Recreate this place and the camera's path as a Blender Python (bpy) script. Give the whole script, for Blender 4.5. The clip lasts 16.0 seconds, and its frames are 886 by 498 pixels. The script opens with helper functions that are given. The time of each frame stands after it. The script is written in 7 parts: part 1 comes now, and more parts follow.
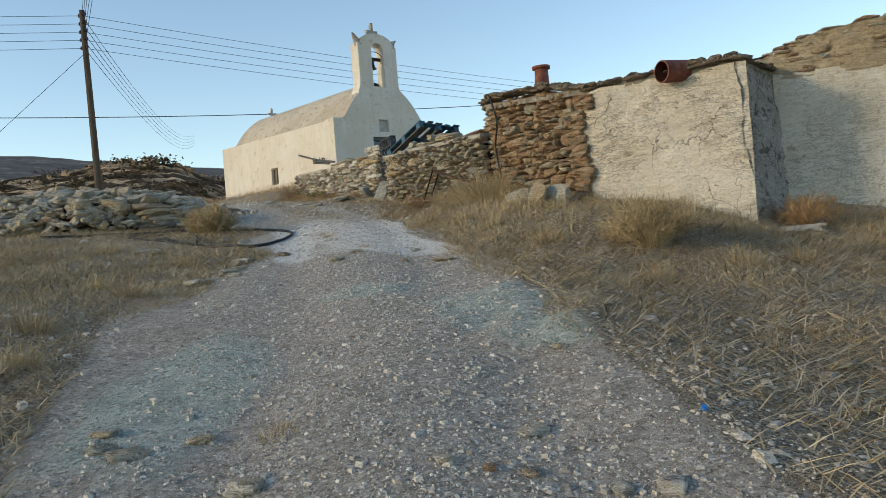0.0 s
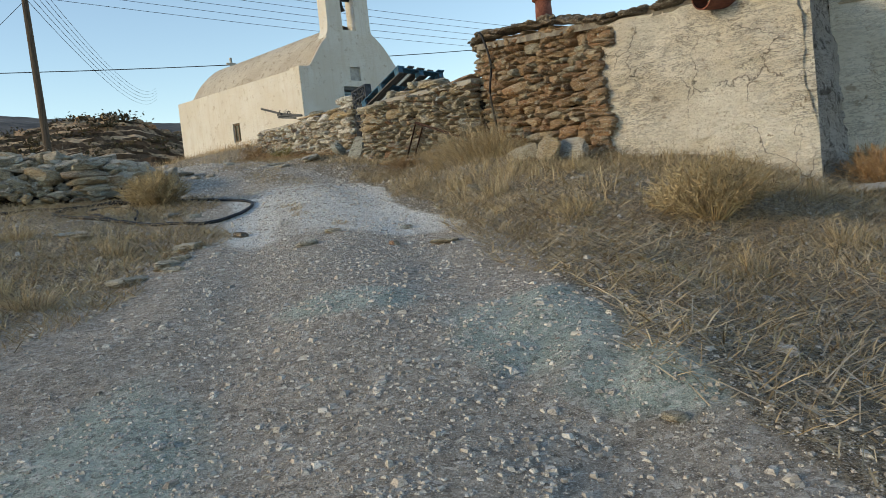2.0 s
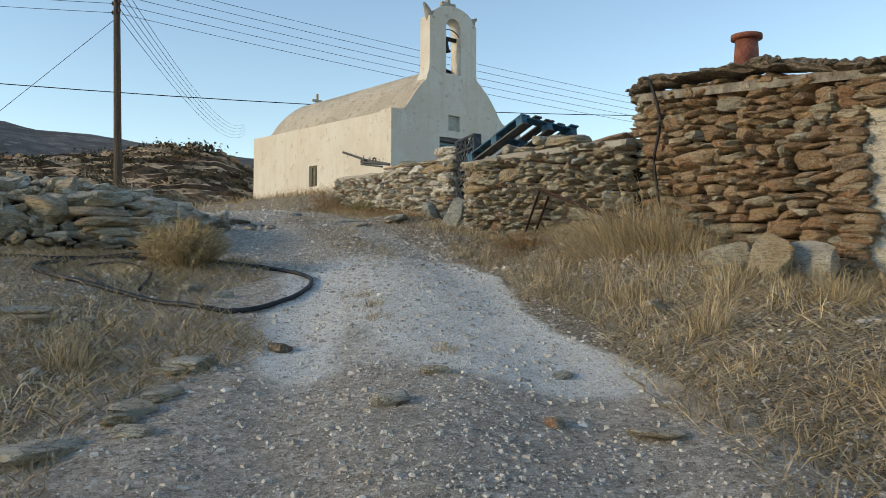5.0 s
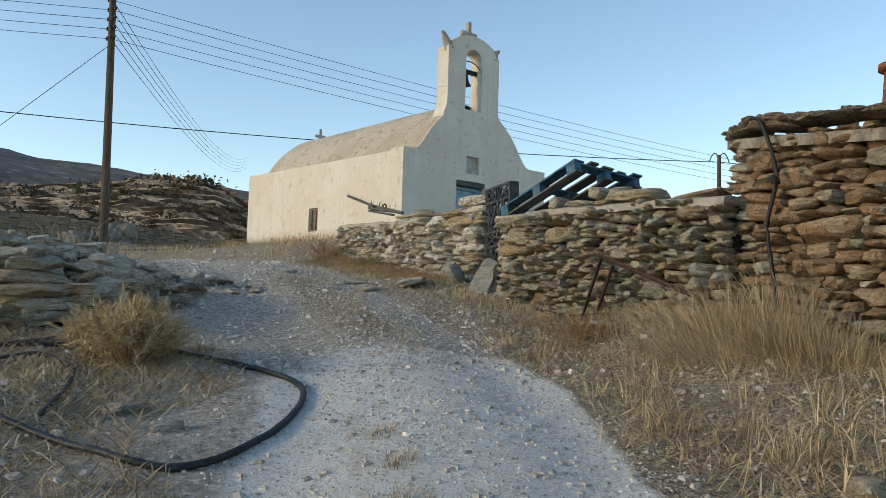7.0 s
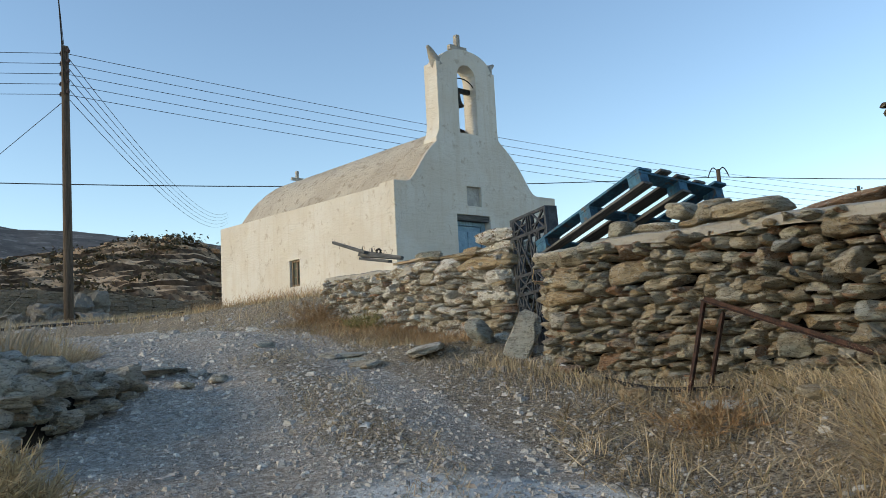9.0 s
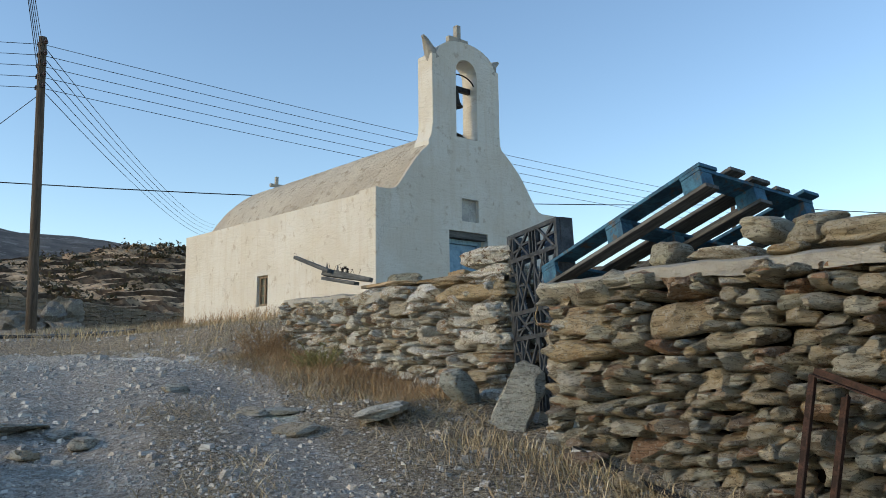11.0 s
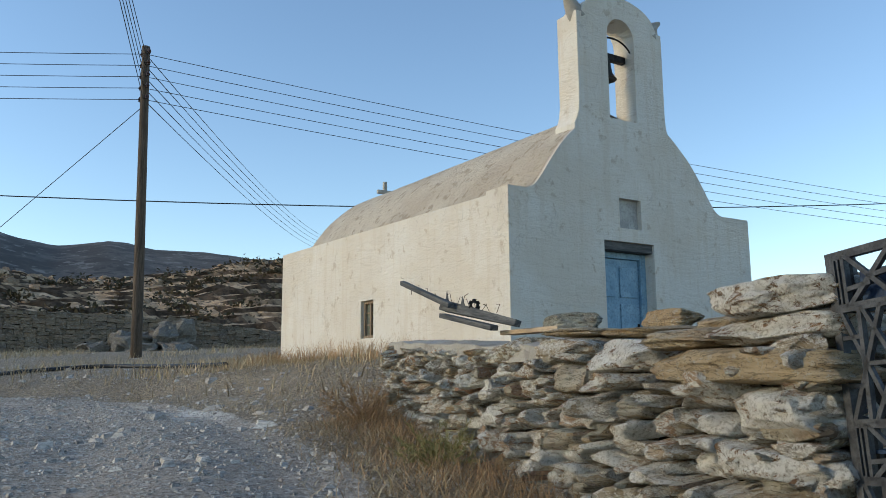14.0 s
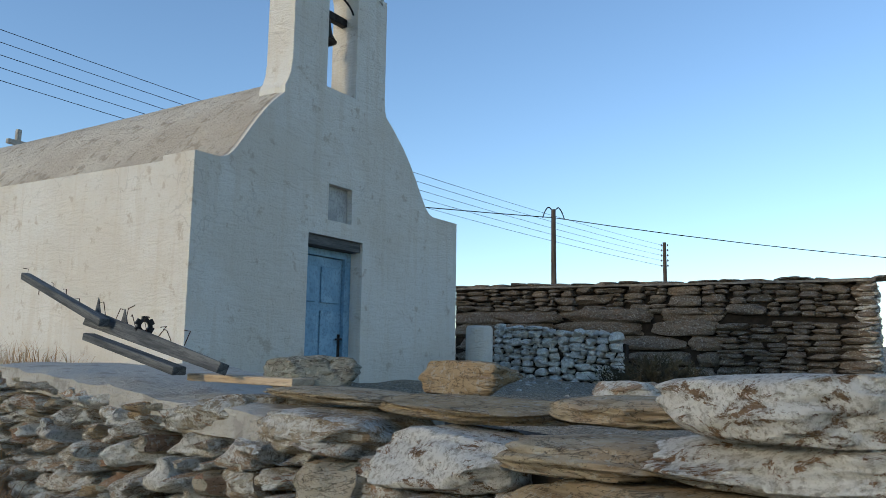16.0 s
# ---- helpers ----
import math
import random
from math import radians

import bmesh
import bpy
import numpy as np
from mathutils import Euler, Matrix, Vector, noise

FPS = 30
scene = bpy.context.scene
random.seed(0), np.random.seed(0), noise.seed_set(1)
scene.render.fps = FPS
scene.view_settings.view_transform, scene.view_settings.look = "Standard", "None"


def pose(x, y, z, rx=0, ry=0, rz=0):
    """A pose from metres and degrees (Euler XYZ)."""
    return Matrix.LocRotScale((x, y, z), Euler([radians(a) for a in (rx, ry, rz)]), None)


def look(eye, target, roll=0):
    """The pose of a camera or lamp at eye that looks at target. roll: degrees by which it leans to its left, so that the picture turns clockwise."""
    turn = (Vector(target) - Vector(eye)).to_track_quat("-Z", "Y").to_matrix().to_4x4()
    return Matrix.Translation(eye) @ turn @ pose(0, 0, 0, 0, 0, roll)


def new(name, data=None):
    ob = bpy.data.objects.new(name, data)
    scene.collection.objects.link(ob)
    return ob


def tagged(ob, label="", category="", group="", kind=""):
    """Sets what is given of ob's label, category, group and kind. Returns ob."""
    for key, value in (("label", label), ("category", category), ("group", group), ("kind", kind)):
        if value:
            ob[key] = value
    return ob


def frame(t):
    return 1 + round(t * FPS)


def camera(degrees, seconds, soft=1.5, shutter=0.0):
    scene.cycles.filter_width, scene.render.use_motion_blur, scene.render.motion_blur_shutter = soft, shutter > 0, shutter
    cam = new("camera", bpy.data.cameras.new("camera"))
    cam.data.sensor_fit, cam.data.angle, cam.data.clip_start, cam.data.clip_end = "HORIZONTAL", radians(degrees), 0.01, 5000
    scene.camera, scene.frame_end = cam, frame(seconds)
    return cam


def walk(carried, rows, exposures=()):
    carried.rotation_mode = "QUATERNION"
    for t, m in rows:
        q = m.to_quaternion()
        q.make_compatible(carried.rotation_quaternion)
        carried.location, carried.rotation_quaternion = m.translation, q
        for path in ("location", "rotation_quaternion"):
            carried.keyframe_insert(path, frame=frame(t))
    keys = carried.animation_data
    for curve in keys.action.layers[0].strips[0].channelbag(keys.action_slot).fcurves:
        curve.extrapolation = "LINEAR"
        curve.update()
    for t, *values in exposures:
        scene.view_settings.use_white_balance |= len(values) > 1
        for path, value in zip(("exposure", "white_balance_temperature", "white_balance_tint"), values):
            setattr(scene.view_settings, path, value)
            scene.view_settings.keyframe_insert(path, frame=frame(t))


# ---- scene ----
cam = camera(58.2, 16.0, 0.5)
PATH = [
    (0, (0.057, -0.062, 1.306), (0.046, 1.937, 1.327), -4.7),
    (0.5, (0.009, 0.471, 1.412), (-0.033, 2.469, 1.484), -4.9),
    (1, (-0.095, 0.911, 1.488), (-0.073, 2.911, 1.476), -5.3),
    (1.5, (-0.116, 1.371, 1.47), (-0.077, 3.367, 1.355), -7.1),
    (2, (-0.169, 1.902, 1.59), (-0.125, 3.898, 1.481), -6.2),
    (2.5, (-0.274, 2.447, 1.739), (-0.24, 4.447, 1.749), -3.5),
    (3, (-0.35, 3.091, 1.804), (-0.417, 5.085, 1.943), -3.9),
    (3.2, (-0.393, 3.306, 1.802), (-0.513, 5.296, 1.971), -4.0),
    (5.3, (-0.813, 5.556, 2.062), (-0.957, 7.55, 2.086), 1.4),
    (5.5, (-0.868, 5.798, 2.091), (-1.084, 7.786, 2.107), 1.5),
    (6, (-1.031, 6.281, 2.205), (-1.318, 8.26, 2.241), 2.0),
    (6.5, (-1.16, 6.744, 2.364), (-1.367, 8.729, 2.483), 2.0),
    (7, (-1.208, 7.354, 2.475), (-1.321, 9.346, 2.615), 1.7),
    (7.5, (-1.391, 7.919, 2.524), (-1.528, 9.911, 2.648), 0.4),
    (8, (-1.477, 8.482, 2.549), (-1.661, 10.464, 2.744), -1.3),
    (8.2, (-1.517, 8.708, 2.597), (-1.665, 10.687, 2.848), -1.7),
    (10.3, (-1.662, 11.145, 2.918), (-1.72, 13.133, 3.125), -3.3),
    (10.5, (-1.626, 11.291, 2.914), (-1.689, 13.279, 3.128), -2.9),
    (11, (-1.496, 11.753, 3.047), (-1.58, 13.731, 3.333), -0.7),
    (11.5, (-1.638, 12.26, 3.122), (-1.896, 14.222, 3.41), -0.1),
    (12, (-1.7, 12.666, 3.213), (-2.164, 14.594, 3.469), -1.0),
    (12.5, (-1.669, 13.2, 3.37), (-2.124, 15.128, 3.641), -1.6),
    (13, (-1.828, 13.642, 3.431), (-2.179, 15.593, 3.696), -1.8),
    (13.5, (-1.94, 14.041, 3.474), (-2.316, 15.984, 3.758), -1.2),
    (14, (-2.063, 14.576, 3.559), (-2.433, 16.516, 3.873), -0.5),
    (14.5, (-2.224, 15.036, 3.661), (-2.423, 17.003, 3.959), -0.1),
    (15, (-2.254, 15.459, 3.673), (-2.323, 17.436, 3.97), 0.3),
    (15.5, (-2.344, 15.935, 3.82), (-2.226, 17.907, 4.129), 0.5),
    (16, (-2.44, 16.344, 3.914), (-1.98, 18.271, 4.193), 0.8),
]
walk(cam, [(t, look(eye, target, roll)) for t, eye, target, roll in PATH], [(0, 0.85, 6900, 8), (6, 0.87, 6800, 8), (10.5, 0.82, 6250, 8), (14.5, 0.77, 6050, 8), (16, 0.58, 5700, 8)])

# ---------------------------------------------------------------- light
SUN_AZ, SUN_EL = 250.0, 16.0         # clockwise from +y, degrees
world = bpy.data.worlds.new("evening_sky")
scene.world = world
world.use_nodes = True
wn = world.node_tree.nodes
sky = wn.new("ShaderNodeTexSky")
sky.sky_type, sky.sun_disc = "NISHITA", False
sky.sun_elevation, sky.sun_rotation = radians(SUN_EL), radians(SUN_AZ)
sky.air_density, sky.dust_density, sky.ozone_density = 1.0, 0.1, 1.5
sky.altitude = 100
wn["Background"].inputs["Strength"].default_value = 0.132
world.node_tree.links.new(sky.outputs[0], wn["Background"].inputs[0])
sun_data = bpy.data.lights.new("low_sun", "SUN")
sun_data.energy, sun_data.angle, sun_data.color = 1.3, radians(13), (1.0, 0.77, 0.46)
sun = new("low_sun", sun_data)
sun_dir = Vector((math.sin(radians(SUN_AZ)) * math.cos(radians(SUN_EL)), math.cos(radians(SUN_AZ)) * math.cos(radians(SUN_EL)), math.sin(radians(SUN_EL))))
sun.matrix_world = look(sun_dir * 60, (0, 0, 0))


# ---------------------------------------------------------------- materials
def nodes_of(name, rough=0.9, metal=0.0):
    m = bpy.data.materials.new(name)
    m.use_nodes = True
    nt = m.node_tree
    b = nt.nodes["Principled BSDF"]
    b.inputs["Roughness"].default_value, b.inputs["Metallic"].default_value = rough, metal
    b.inputs["Specular IOR Level"].default_value = 0.25
    return m, nt, b


def rgb(c):
    return (*c, 1.0) if len(c) == 3 else c


class Net:
    """Short names for the node tree of a material."""

    def __init__(self, nt):
        self.nt = nt

    def add(self, kind, **kw):
        n = self.nt.nodes.new("ShaderNode" + kind)
        for k, v in kw.items():
            n.inputs[k].default_value = v
        return n

    def link(self, a, b):
        self.nt.links.new(a, b)

    def coords(self, which="Position", stretch=(1, 1, 1)):
        if which == "Position":
            out = self.add("NewGeometry").outputs["Position"]
        else:
            out = self.add("TexCoord").outputs[which]
        m = self.add("Mapping")
        m.inputs["Scale"].default_value = stretch
        self.link(out, m.inputs["Vector"])
        return m.outputs[0]

    def noise(self, vec, scale, detail=4.0, rough=0.6, distort=0.0):
        n = self.add("TexNoise", Scale=scale, Detail=detail, Roughness=rough, Distortion=distort)
        self.link(vec, n.inputs["Vector"])
        return n.outputs["Fac"]

    def ramp(self, fac, stops):
        r = self.add("ValToRGB")
        e = r.color_ramp.elements
        while len(e) < len(stops):
            e.new(0.5)
        for el, (p, c) in zip(e, stops):
            el.position, el.color = p, rgb(c)
        self.link(fac, r.inputs[0])
        return r.outputs[0]

    def mix(self, fac, a, b, mode="MIX"):
        n = self.nt.nodes.new("ShaderNodeMix")
        n.data_type, n.blend_type = "RGBA", mode
        for sock, v in ((n.inputs[0], fac), (n.inputs[6], a), (n.inputs[7], b)):
            if hasattr(v, "is_linked"):
                self.link(v, sock)
            elif isinstance(v, (int, float)):
                sock.default_value = v
            else:
                sock.default_value = rgb(v)
        return n.outputs[2]

    def math(self, op, a, b):
        n = self.nt.nodes.new("ShaderNodeMath")
        n.operation, n.use_clamp = op, True
        for sock, v in ((n.inputs[0], a), (n.inputs[1], b)):
            if hasattr(v, "is_linked"):
                self.link(v, sock)
            else:
                sock.default_value = v
        return n.outputs[0]

    def bump(self, b, height, strength=0.5, dist=0.01, below=None):
        n = self.add("Bump", Strength=strength, Distance=dist)
        self.link(height, n.inputs["Height"])
        if below is not None:
            self.link(below, n.inputs["Normal"])
        self.link(n.outputs[0], b.inputs["Normal"])
        return n.outputs[0]


def stone_material(name, tones, dark, wash=0.0, strata=5.0, rust=0.25, relief=1.0):
    """Split schist: each stone takes its tone by chance, with thin layers, splits, lichen and, where wash is set, old whitewash."""
    m, nt, b = nodes_of(name, 0.92)
    t = Net(nt)
    info = t.add("ObjectInfo").outputs["Random"]
    island = t.add("NewGeometry").outputs["Random Per Island"]
    n_add = nt.nodes.new("ShaderNodeMath")
    n_add.operation = "ADD"
    t.link(info, n_add.inputs[0])
    t.link(island, n_add.inputs[1])
    n_fr = nt.nodes.new("ShaderNodeMath")
    n_fr.operation = "FRACT"
    t.link(n_add.outputs[0], n_fr.inputs[0])
    rand = n_fr.outputs[0]

    def own(stretch=(1, 1, 1)):
        """Places shifted from stone to stone, so that no vein runs on into the next."""
        n = nt.nodes.new("ShaderNodeVectorMath")
        n.operation = "MULTIPLY_ADD"
        t.link(rand, n.inputs[0])
        n.inputs[1].default_value = (31.0, 17.0, 23.0)
        t.link(t.coords("Position", stretch), n.inputs[2])
        return n.outputs[0]

    pos = own()
    stops = [(i / max(1, len(tones) - 1), tuple(min(0.85, 1.15 * q) for q in c)) for i, c in enumerate(tones)]
    base = t.ramp(rand, stops)
    layers = t.noise(own((1.4, 1.4, strata)), 6.0, 8, 0.75, 0.7)
    splits = t.noise(own((1.0, 1.0, strata * 0.9)), 5.0, 5, 0.6, 1.1)
    grain = t.noise(pos, 60, 6, 0.75)
    patch = t.noise(pos, 5.0, 5, 0.65)
    c1 = t.mix(1.0, base, t.ramp(layers, [(0.36, (0.56, 0.52, 0.48)), (0.48, (0.90, 0.89, 0.87)), (0.58, (1, 1, 1))]), "MULTIPLY")
    c2 = t.mix(t.ramp(patch, [(0.5, (0, 0, 0)), (0.62, (rust, rust, rust))]), c1, (0.42, 0.21, 0.085))
    c3 = t.mix(t.ramp(grain, [(0.36, (0.75, 0.75, 0.75)), (0.42, (0, 0, 0))]), c2, dark)
    line = t.ramp(splits, [(0.470, (0, 0, 0)), (0.492, (0.75, 0.75, 0.75)), (0.512, (0, 0, 0))])
    c3 = t.mix(line, c3, dark)
    if wash > 0:
        w = t.noise(own((1.0, 1.0, 1.8)), 11.0, 11, 0.84, 0.5)
        lo = 0.66 - 0.32 * wash
        lime = t.mix(t.ramp(grain, [(0.36, (0, 0, 0)), (0.52, (1, 1, 1))]), (0.46, 0.42, 0.34), (0.86, 0.83, 0.76))
        c3 = t.mix(t.ramp(w, [(lo, (0, 0, 0)), (lo + 0.018, (1, 1, 1))]), c3, lime)
    else:
        w = t.noise(pos, 34, 8, 0.8)
        c3 = t.mix(t.ramp(w, [(0.55, (0, 0, 0)), (0.575, (0.65, 0.65, 0.65))]), c3, (0.58, 0.55, 0.47))
    t.link(c3, b.inputs["Base Color"])
    nb = t.bump(b, layers, 1.0, 0.05 * relief)
    nb = t.bump(b, line, -0.8, 0.02 * relief, nb)
    nb = t.bump(b, grain, 1.0, 0.022 * relief, nb)
    if wash > 0:
        t.bump(b, t.ramp(w, [(lo, (0, 0, 0)), (lo + 0.018, (1, 1, 1))]), 0.8, 0.006, nb)
    else:
        t.bump(b, t.noise(pos, 150, 3, 0.6), 0.6, 0.006, nb)
    return m


def plaster_material(name, light, stain, bare, crack=0.5, flake=0.62, streak=1.0, relief=0.012, ledges=0.0, vein=0.012):
    """Old whitewash on lime plaster: streaks, stains, hair cracks and places where it has come off."""
    m, nt, b = nodes_of(name, 0.88)
    t = Net(nt)
    pos = t.coords("Position")
    big = t.noise(pos, 0.9, 5, 0.6)
    mid = t.noise(pos, 6, 6, 0.65)
    fine = t.noise(pos, 55, 4, 0.65)
    runs = t.noise(t.coords("Position", (7, 7, 0.55)), 1.5, 5, 0.6)
    c = t.mix(t.ramp(big, [(0.42, (0, 0, 0)), (0.6, (1, 1, 1))]), light, t.mix(0.5, light, stain))
    c = t.mix(t.ramp(runs, [(0.52, (0, 0, 0)), (0.62, (0.55 * streak,) * 3)]), c, stain)
    c = t.mix(t.ramp(mid, [(flake, (0, 0, 0)), (flake + 0.06, (0.8, 0.8, 0.8))]), c, bare)
    vor = nt.nodes.new("ShaderNodeTexVoronoi")
    vor.feature = "DISTANCE_TO_EDGE"
    vor.inputs["Scale"].default_value = 1.3
    warp = t.add("TexNoise", Scale=2.5, Detail=5.0)
    t.link(pos, warp.inputs["Vector"])
    mixv = nt.nodes.new("ShaderNodeVectorMath")
    mixv.operation = "MULTIPLY_ADD"
    t.link(warp.outputs["Color"], mixv.inputs[0])
    mixv.inputs[1].default_value = (0.9, 0.9, 0.9)
    t.link(pos, mixv.inputs[2])
    t.link(mixv.outputs[0], vor.inputs["Vector"])
    line = t.ramp(vor.outputs["Distance"], [(0.0, (crack,) * 3), (vein, (0, 0, 0))])
    where = t.ramp(t.noise(pos, 0.8, 2), [(0.5, (0, 0, 0)), (0.58, (1, 1, 1))])
    c = t.mix(t.mix(1.0, line, where, "MULTIPLY"), c, (0.09, 0.075, 0.06))
    c = t.mix(t.ramp(fine, [(0.38, (0.45, 0.45, 0.45)), (0.45, (0, 0, 0))]), c, stain)
    flakes = None
    if ledges > 0:
        shelf = t.noise(t.coords("Position", (1.5, 1.5, 6.0)), 3.2, 9, 0.74, 0.8)
        spread = t.ramp(t.noise(pos, 1.1, 4, 0.6), [(0.40, (0.15, 0.15, 0.15)), (0.60, (1, 1, 1))])
        flakes = t.mix(1.0, t.ramp(shelf, [(0.445, (0, 0, 0)), (0.485, (ledges,) * 3), (0.507, (0, 0, 0))]), spread, "MULTIPLY")
        c = t.mix(flakes, c, (0.05, 0.04, 0.03))
        c = t.mix(t.ramp(t.noise(t.coords("Position", (1.2, 1.2, 3.0)), 14, 8, 0.8), [(0.385, (0.85, 0.85, 0.85)), (0.44, (0, 0, 0))]), c, bare)
    t.link(c, b.inputs["Base Color"])
    course = t.noise(t.coords("Position", (1.6, 1.6, 6.5)), 2.6, 6, 0.7, 0.6)
    nb = t.bump(b, course, 0.8, relief * 2.2)
    nb = t.bump(b, mid, 0.6, relief * 2, nb)
    nb = t.bump(b, fine, 0.6, relief, nb)
    if flakes is not None:
        t.bump(b, flakes, -1.0, 0.03, nb)
    return m


def plain_material(name, a, c2, scale=8.0, rough=0.7, metal=0.0, stretch=(1, 1, 1), bump=0.3, coord="Object", spots=None):
    m, nt, b = nodes_of(name, rough, metal)
    t = Net(nt)
    vec = t.coords(coord, stretch)
    n1 = t.noise(vec, scale, 6, 0.65, 0.3)
    n2 = t.noise(vec, scale * 7, 4, 0.6)
    c = t.ramp(n1, [(0.40, a), (0.60, c2)])
    c = t.mix(t.ramp(n2, [(0.38, (0.5, 0.5, 0.5)), (0.5, (0, 0, 0))]), c, tuple(0.55 * v for v in a))
    if spots:
        c = t.mix(t.ramp(t.noise(vec, scale * 1.7, 6, 0.7), [(spots[1], (0, 0, 0)), (spots[1] + 0.06, (1, 1, 1))]), c, spots[0])
    t.link(c, b.inputs["Base Color"])
    t.bump(b, n2, bump, 0.006)
    return m


def blade_material(name, tones):
    m, nt, b = nodes_of(name, 0.85)
    t = Net(nt)
    isl = t.add("NewGeometry").outputs["Random Per Island"]
    stops = [(i / max(1, len(tones) - 1), c) for i, c in enumerate(tones)]
    c = t.ramp(isl, stops)
    c = t.mix(t.ramp(t.noise(t.coords("Position"), 0.9, 3), [(0.42, (0.4, 0.4, 0.4)), (0.56, (0, 0, 0))]), c, (0.16, 0.115, 0.065))
    t.link(c, b.inputs["Base Color"])
    return m


M = {}
M["stone_brown"] = stone_material("brown_schist", [(0.38, 0.335, 0.245), (0.48, 0.44, 0.35), (0.42, 0.33, 0.21), (0.54, 0.49, 0.385), (0.27, 0.26, 0.22), (0.42, 0.25, 0.16), (0.40, 0.385, 0.30), (0.60, 0.56, 0.46), (0.33, 0.335, 0.285), (0.50, 0.37, 0.22)], (0.04, 0.033, 0.026), rust=0.16)
M["stone_red"] = stone_material("weathered_reddish_schist", [(0.30, 0.20, 0.12), (0.42, 0.30, 0.18), (0.36, 0.21, 0.12), (0.46, 0.35, 0.23), (0.24, 0.19, 0.14), (0.40, 0.25, 0.15), (0.50, 0.42, 0.30)], (0.04, 0.03, 0.025))
M["stone_wash"] = stone_material("whitewashed_schist", [(0.46, 0.39, 0.28), (0.54, 0.46, 0.34), (0.46, 0.30, 0.19), (0.60, 0.54, 0.44), (0.36, 0.33, 0.28)], (0.07, 0.055, 0.042), wash=0.56)
M["stone_white"] = stone_material("white_limed_stone", [(0.50, 0.44, 0.35), (0.58, 0.52, 0.43)], (0.10, 0.08, 0.06), wash=0.8)
M["stone_grey"] = stone_material("grey_schist", [(0.44, 0.43, 0.38), (0.60, 0.58, 0.51), (0.62, 0.56, 0.45), (0.48, 0.40, 0.28), (0.72, 0.69, 0.62), (0.38, 0.41, 0.40), (0.55, 0.50, 0.40)], (0.06, 0.056, 0.048), rust=0.12)
M["stone_pale"] = stone_material("pale_field_stone", [(0.50, 0.47, 0.40), (0.64, 0.60, 0.52), (0.56, 0.49, 0.37), (0.42, 0.35, 0.24), (0.70, 0.67, 0.60), (0.36, 0.36, 0.33), (0.60, 0.51, 0.37), (0.30, 0.27, 0.21)], (0.05, 0.045, 0.038), rust=0.12)
M["stone_dark"] = stone_material("dark_lichened_schist", [(0.14, 0.115, 0.085), (0.22, 0.18, 0.13), (0.17, 0.145, 0.12), (0.28, 0.22, 0.16)], (0.025, 0.02, 0.018), rust=0.15)
M["boulder"] = stone_material("dark_boulder", [(0.17, 0.16, 0.145), (0.21, 0.20, 0.18)], (0.05, 0.048, 0.045), rust=0.1)
# Near-black: shade in the gaps between stones put into the packing colour.
M["core"] = plain_material("gap_shade_packing", (0.018, 0.014, 0.010), (0.036, 0.028, 0.020), 9, 0.95, coord="Position")
M["church"] = plaster_material("church_whitewash", (0.66, 0.635, 0.58), (0.56, 0.50, 0.41), (0.46, 0.40, 0.32), crack=0.25, flake=0.595, streak=0.68, relief=0.014)
M["vault"] = plaster_material("vault_lime_render", (0.60, 0.54, 0.44), (0.40, 0.33, 0.25), (0.34, 0.28, 0.21), crack=0.4, flake=0.55, streak=0.4, relief=0.03)
M["ruin_plaster"] = plaster_material("crumbling_plaster", (0.88, 0.83, 0.73), (0.68, 0.60, 0.48), (0.42, 0.34, 0.25), crack=0.9, flake=0.62, streak=0.3, relief=0.06, ledges=0.9, vein=0.016)
# Black grime, plus the return face's shade put into a greyer base.
M["ruin_shade_grime"] = plaster_material("shaded_grimy_plaster", (0.62, 0.60, 0.57), (0.36, 0.34, 0.31), (0.10, 0.09, 0.08), crack=0.9, flake=0.55, streak=0.7, relief=0.07, ledges=0.95, vein=0.02)
M["ruin_stain"] = plaster_material("stained_lime_plaster", (0.78, 0.73, 0.63), (0.58, 0.52, 0.40), (0.46, 0.38, 0.28), crack=0.5, flake=0.59, streak=0.5, relief=0.03, ledges=0.7)
M["mortar"] = plaster_material("tan_mortar", (0.56, 0.46, 0.32), (0.40, 0.31, 0.20), (0.30, 0.22, 0.14), crack=0.5, flake=0.56, streak=0.2, relief=0.05, ledges=0.8)
M["cement"] = plaster_material("grey_cement", (0.42, 0.40, 0.355), (0.28, 0.26, 0.225), (0.28, 0.26, 0.23), crack=0.3, flake=0.55, streak=0.2, relief=0.02)
M["roof_earth"] = plain_material("roof_slate_and_cement", (0.13, 0.115, 0.10), (0.27, 0.25, 0.21), 6, 0.95, coord="Position", bump=0.8)
M["pole"] = plain_material("weathered_pole_wood", (0.055, 0.043, 0.033), (0.12, 0.092, 0.07), 5, 0.9, stretch=(4, 4, 0.25))
M["wood_grey"] = plain_material("grey_weathered_timber", (0.055, 0.058, 0.06), (0.13, 0.132, 0.13), 5, 0.88, stretch=(0.4, 6, 6))
M["wood_frame"] = plain_material("brown_window_wood", (0.17, 0.125, 0.085), (0.27, 0.21, 0.15), 6, 0.8, stretch=(6, 6, 0.5))
M["wood_pale"] = plain_material("pale_timber", (0.36, 0.27, 0.18), (0.5, 0.40, 0.28), 5, 0.85, stretch=(0.4, 6, 6))
M["pallet_wood"] = plain_material("dirty_pallet_wood", (0.07, 0.07, 0.07), (0.16, 0.155, 0.145), 6, 0.85, stretch=(0.5, 5, 5))
M["pallet_blue"] = plain_material("worn_blue_paint", (0.035, 0.085, 0.14), (0.06, 0.17, 0.26), 7, 0.75, spots=((0.10, 0.09, 0.08), 0.56))
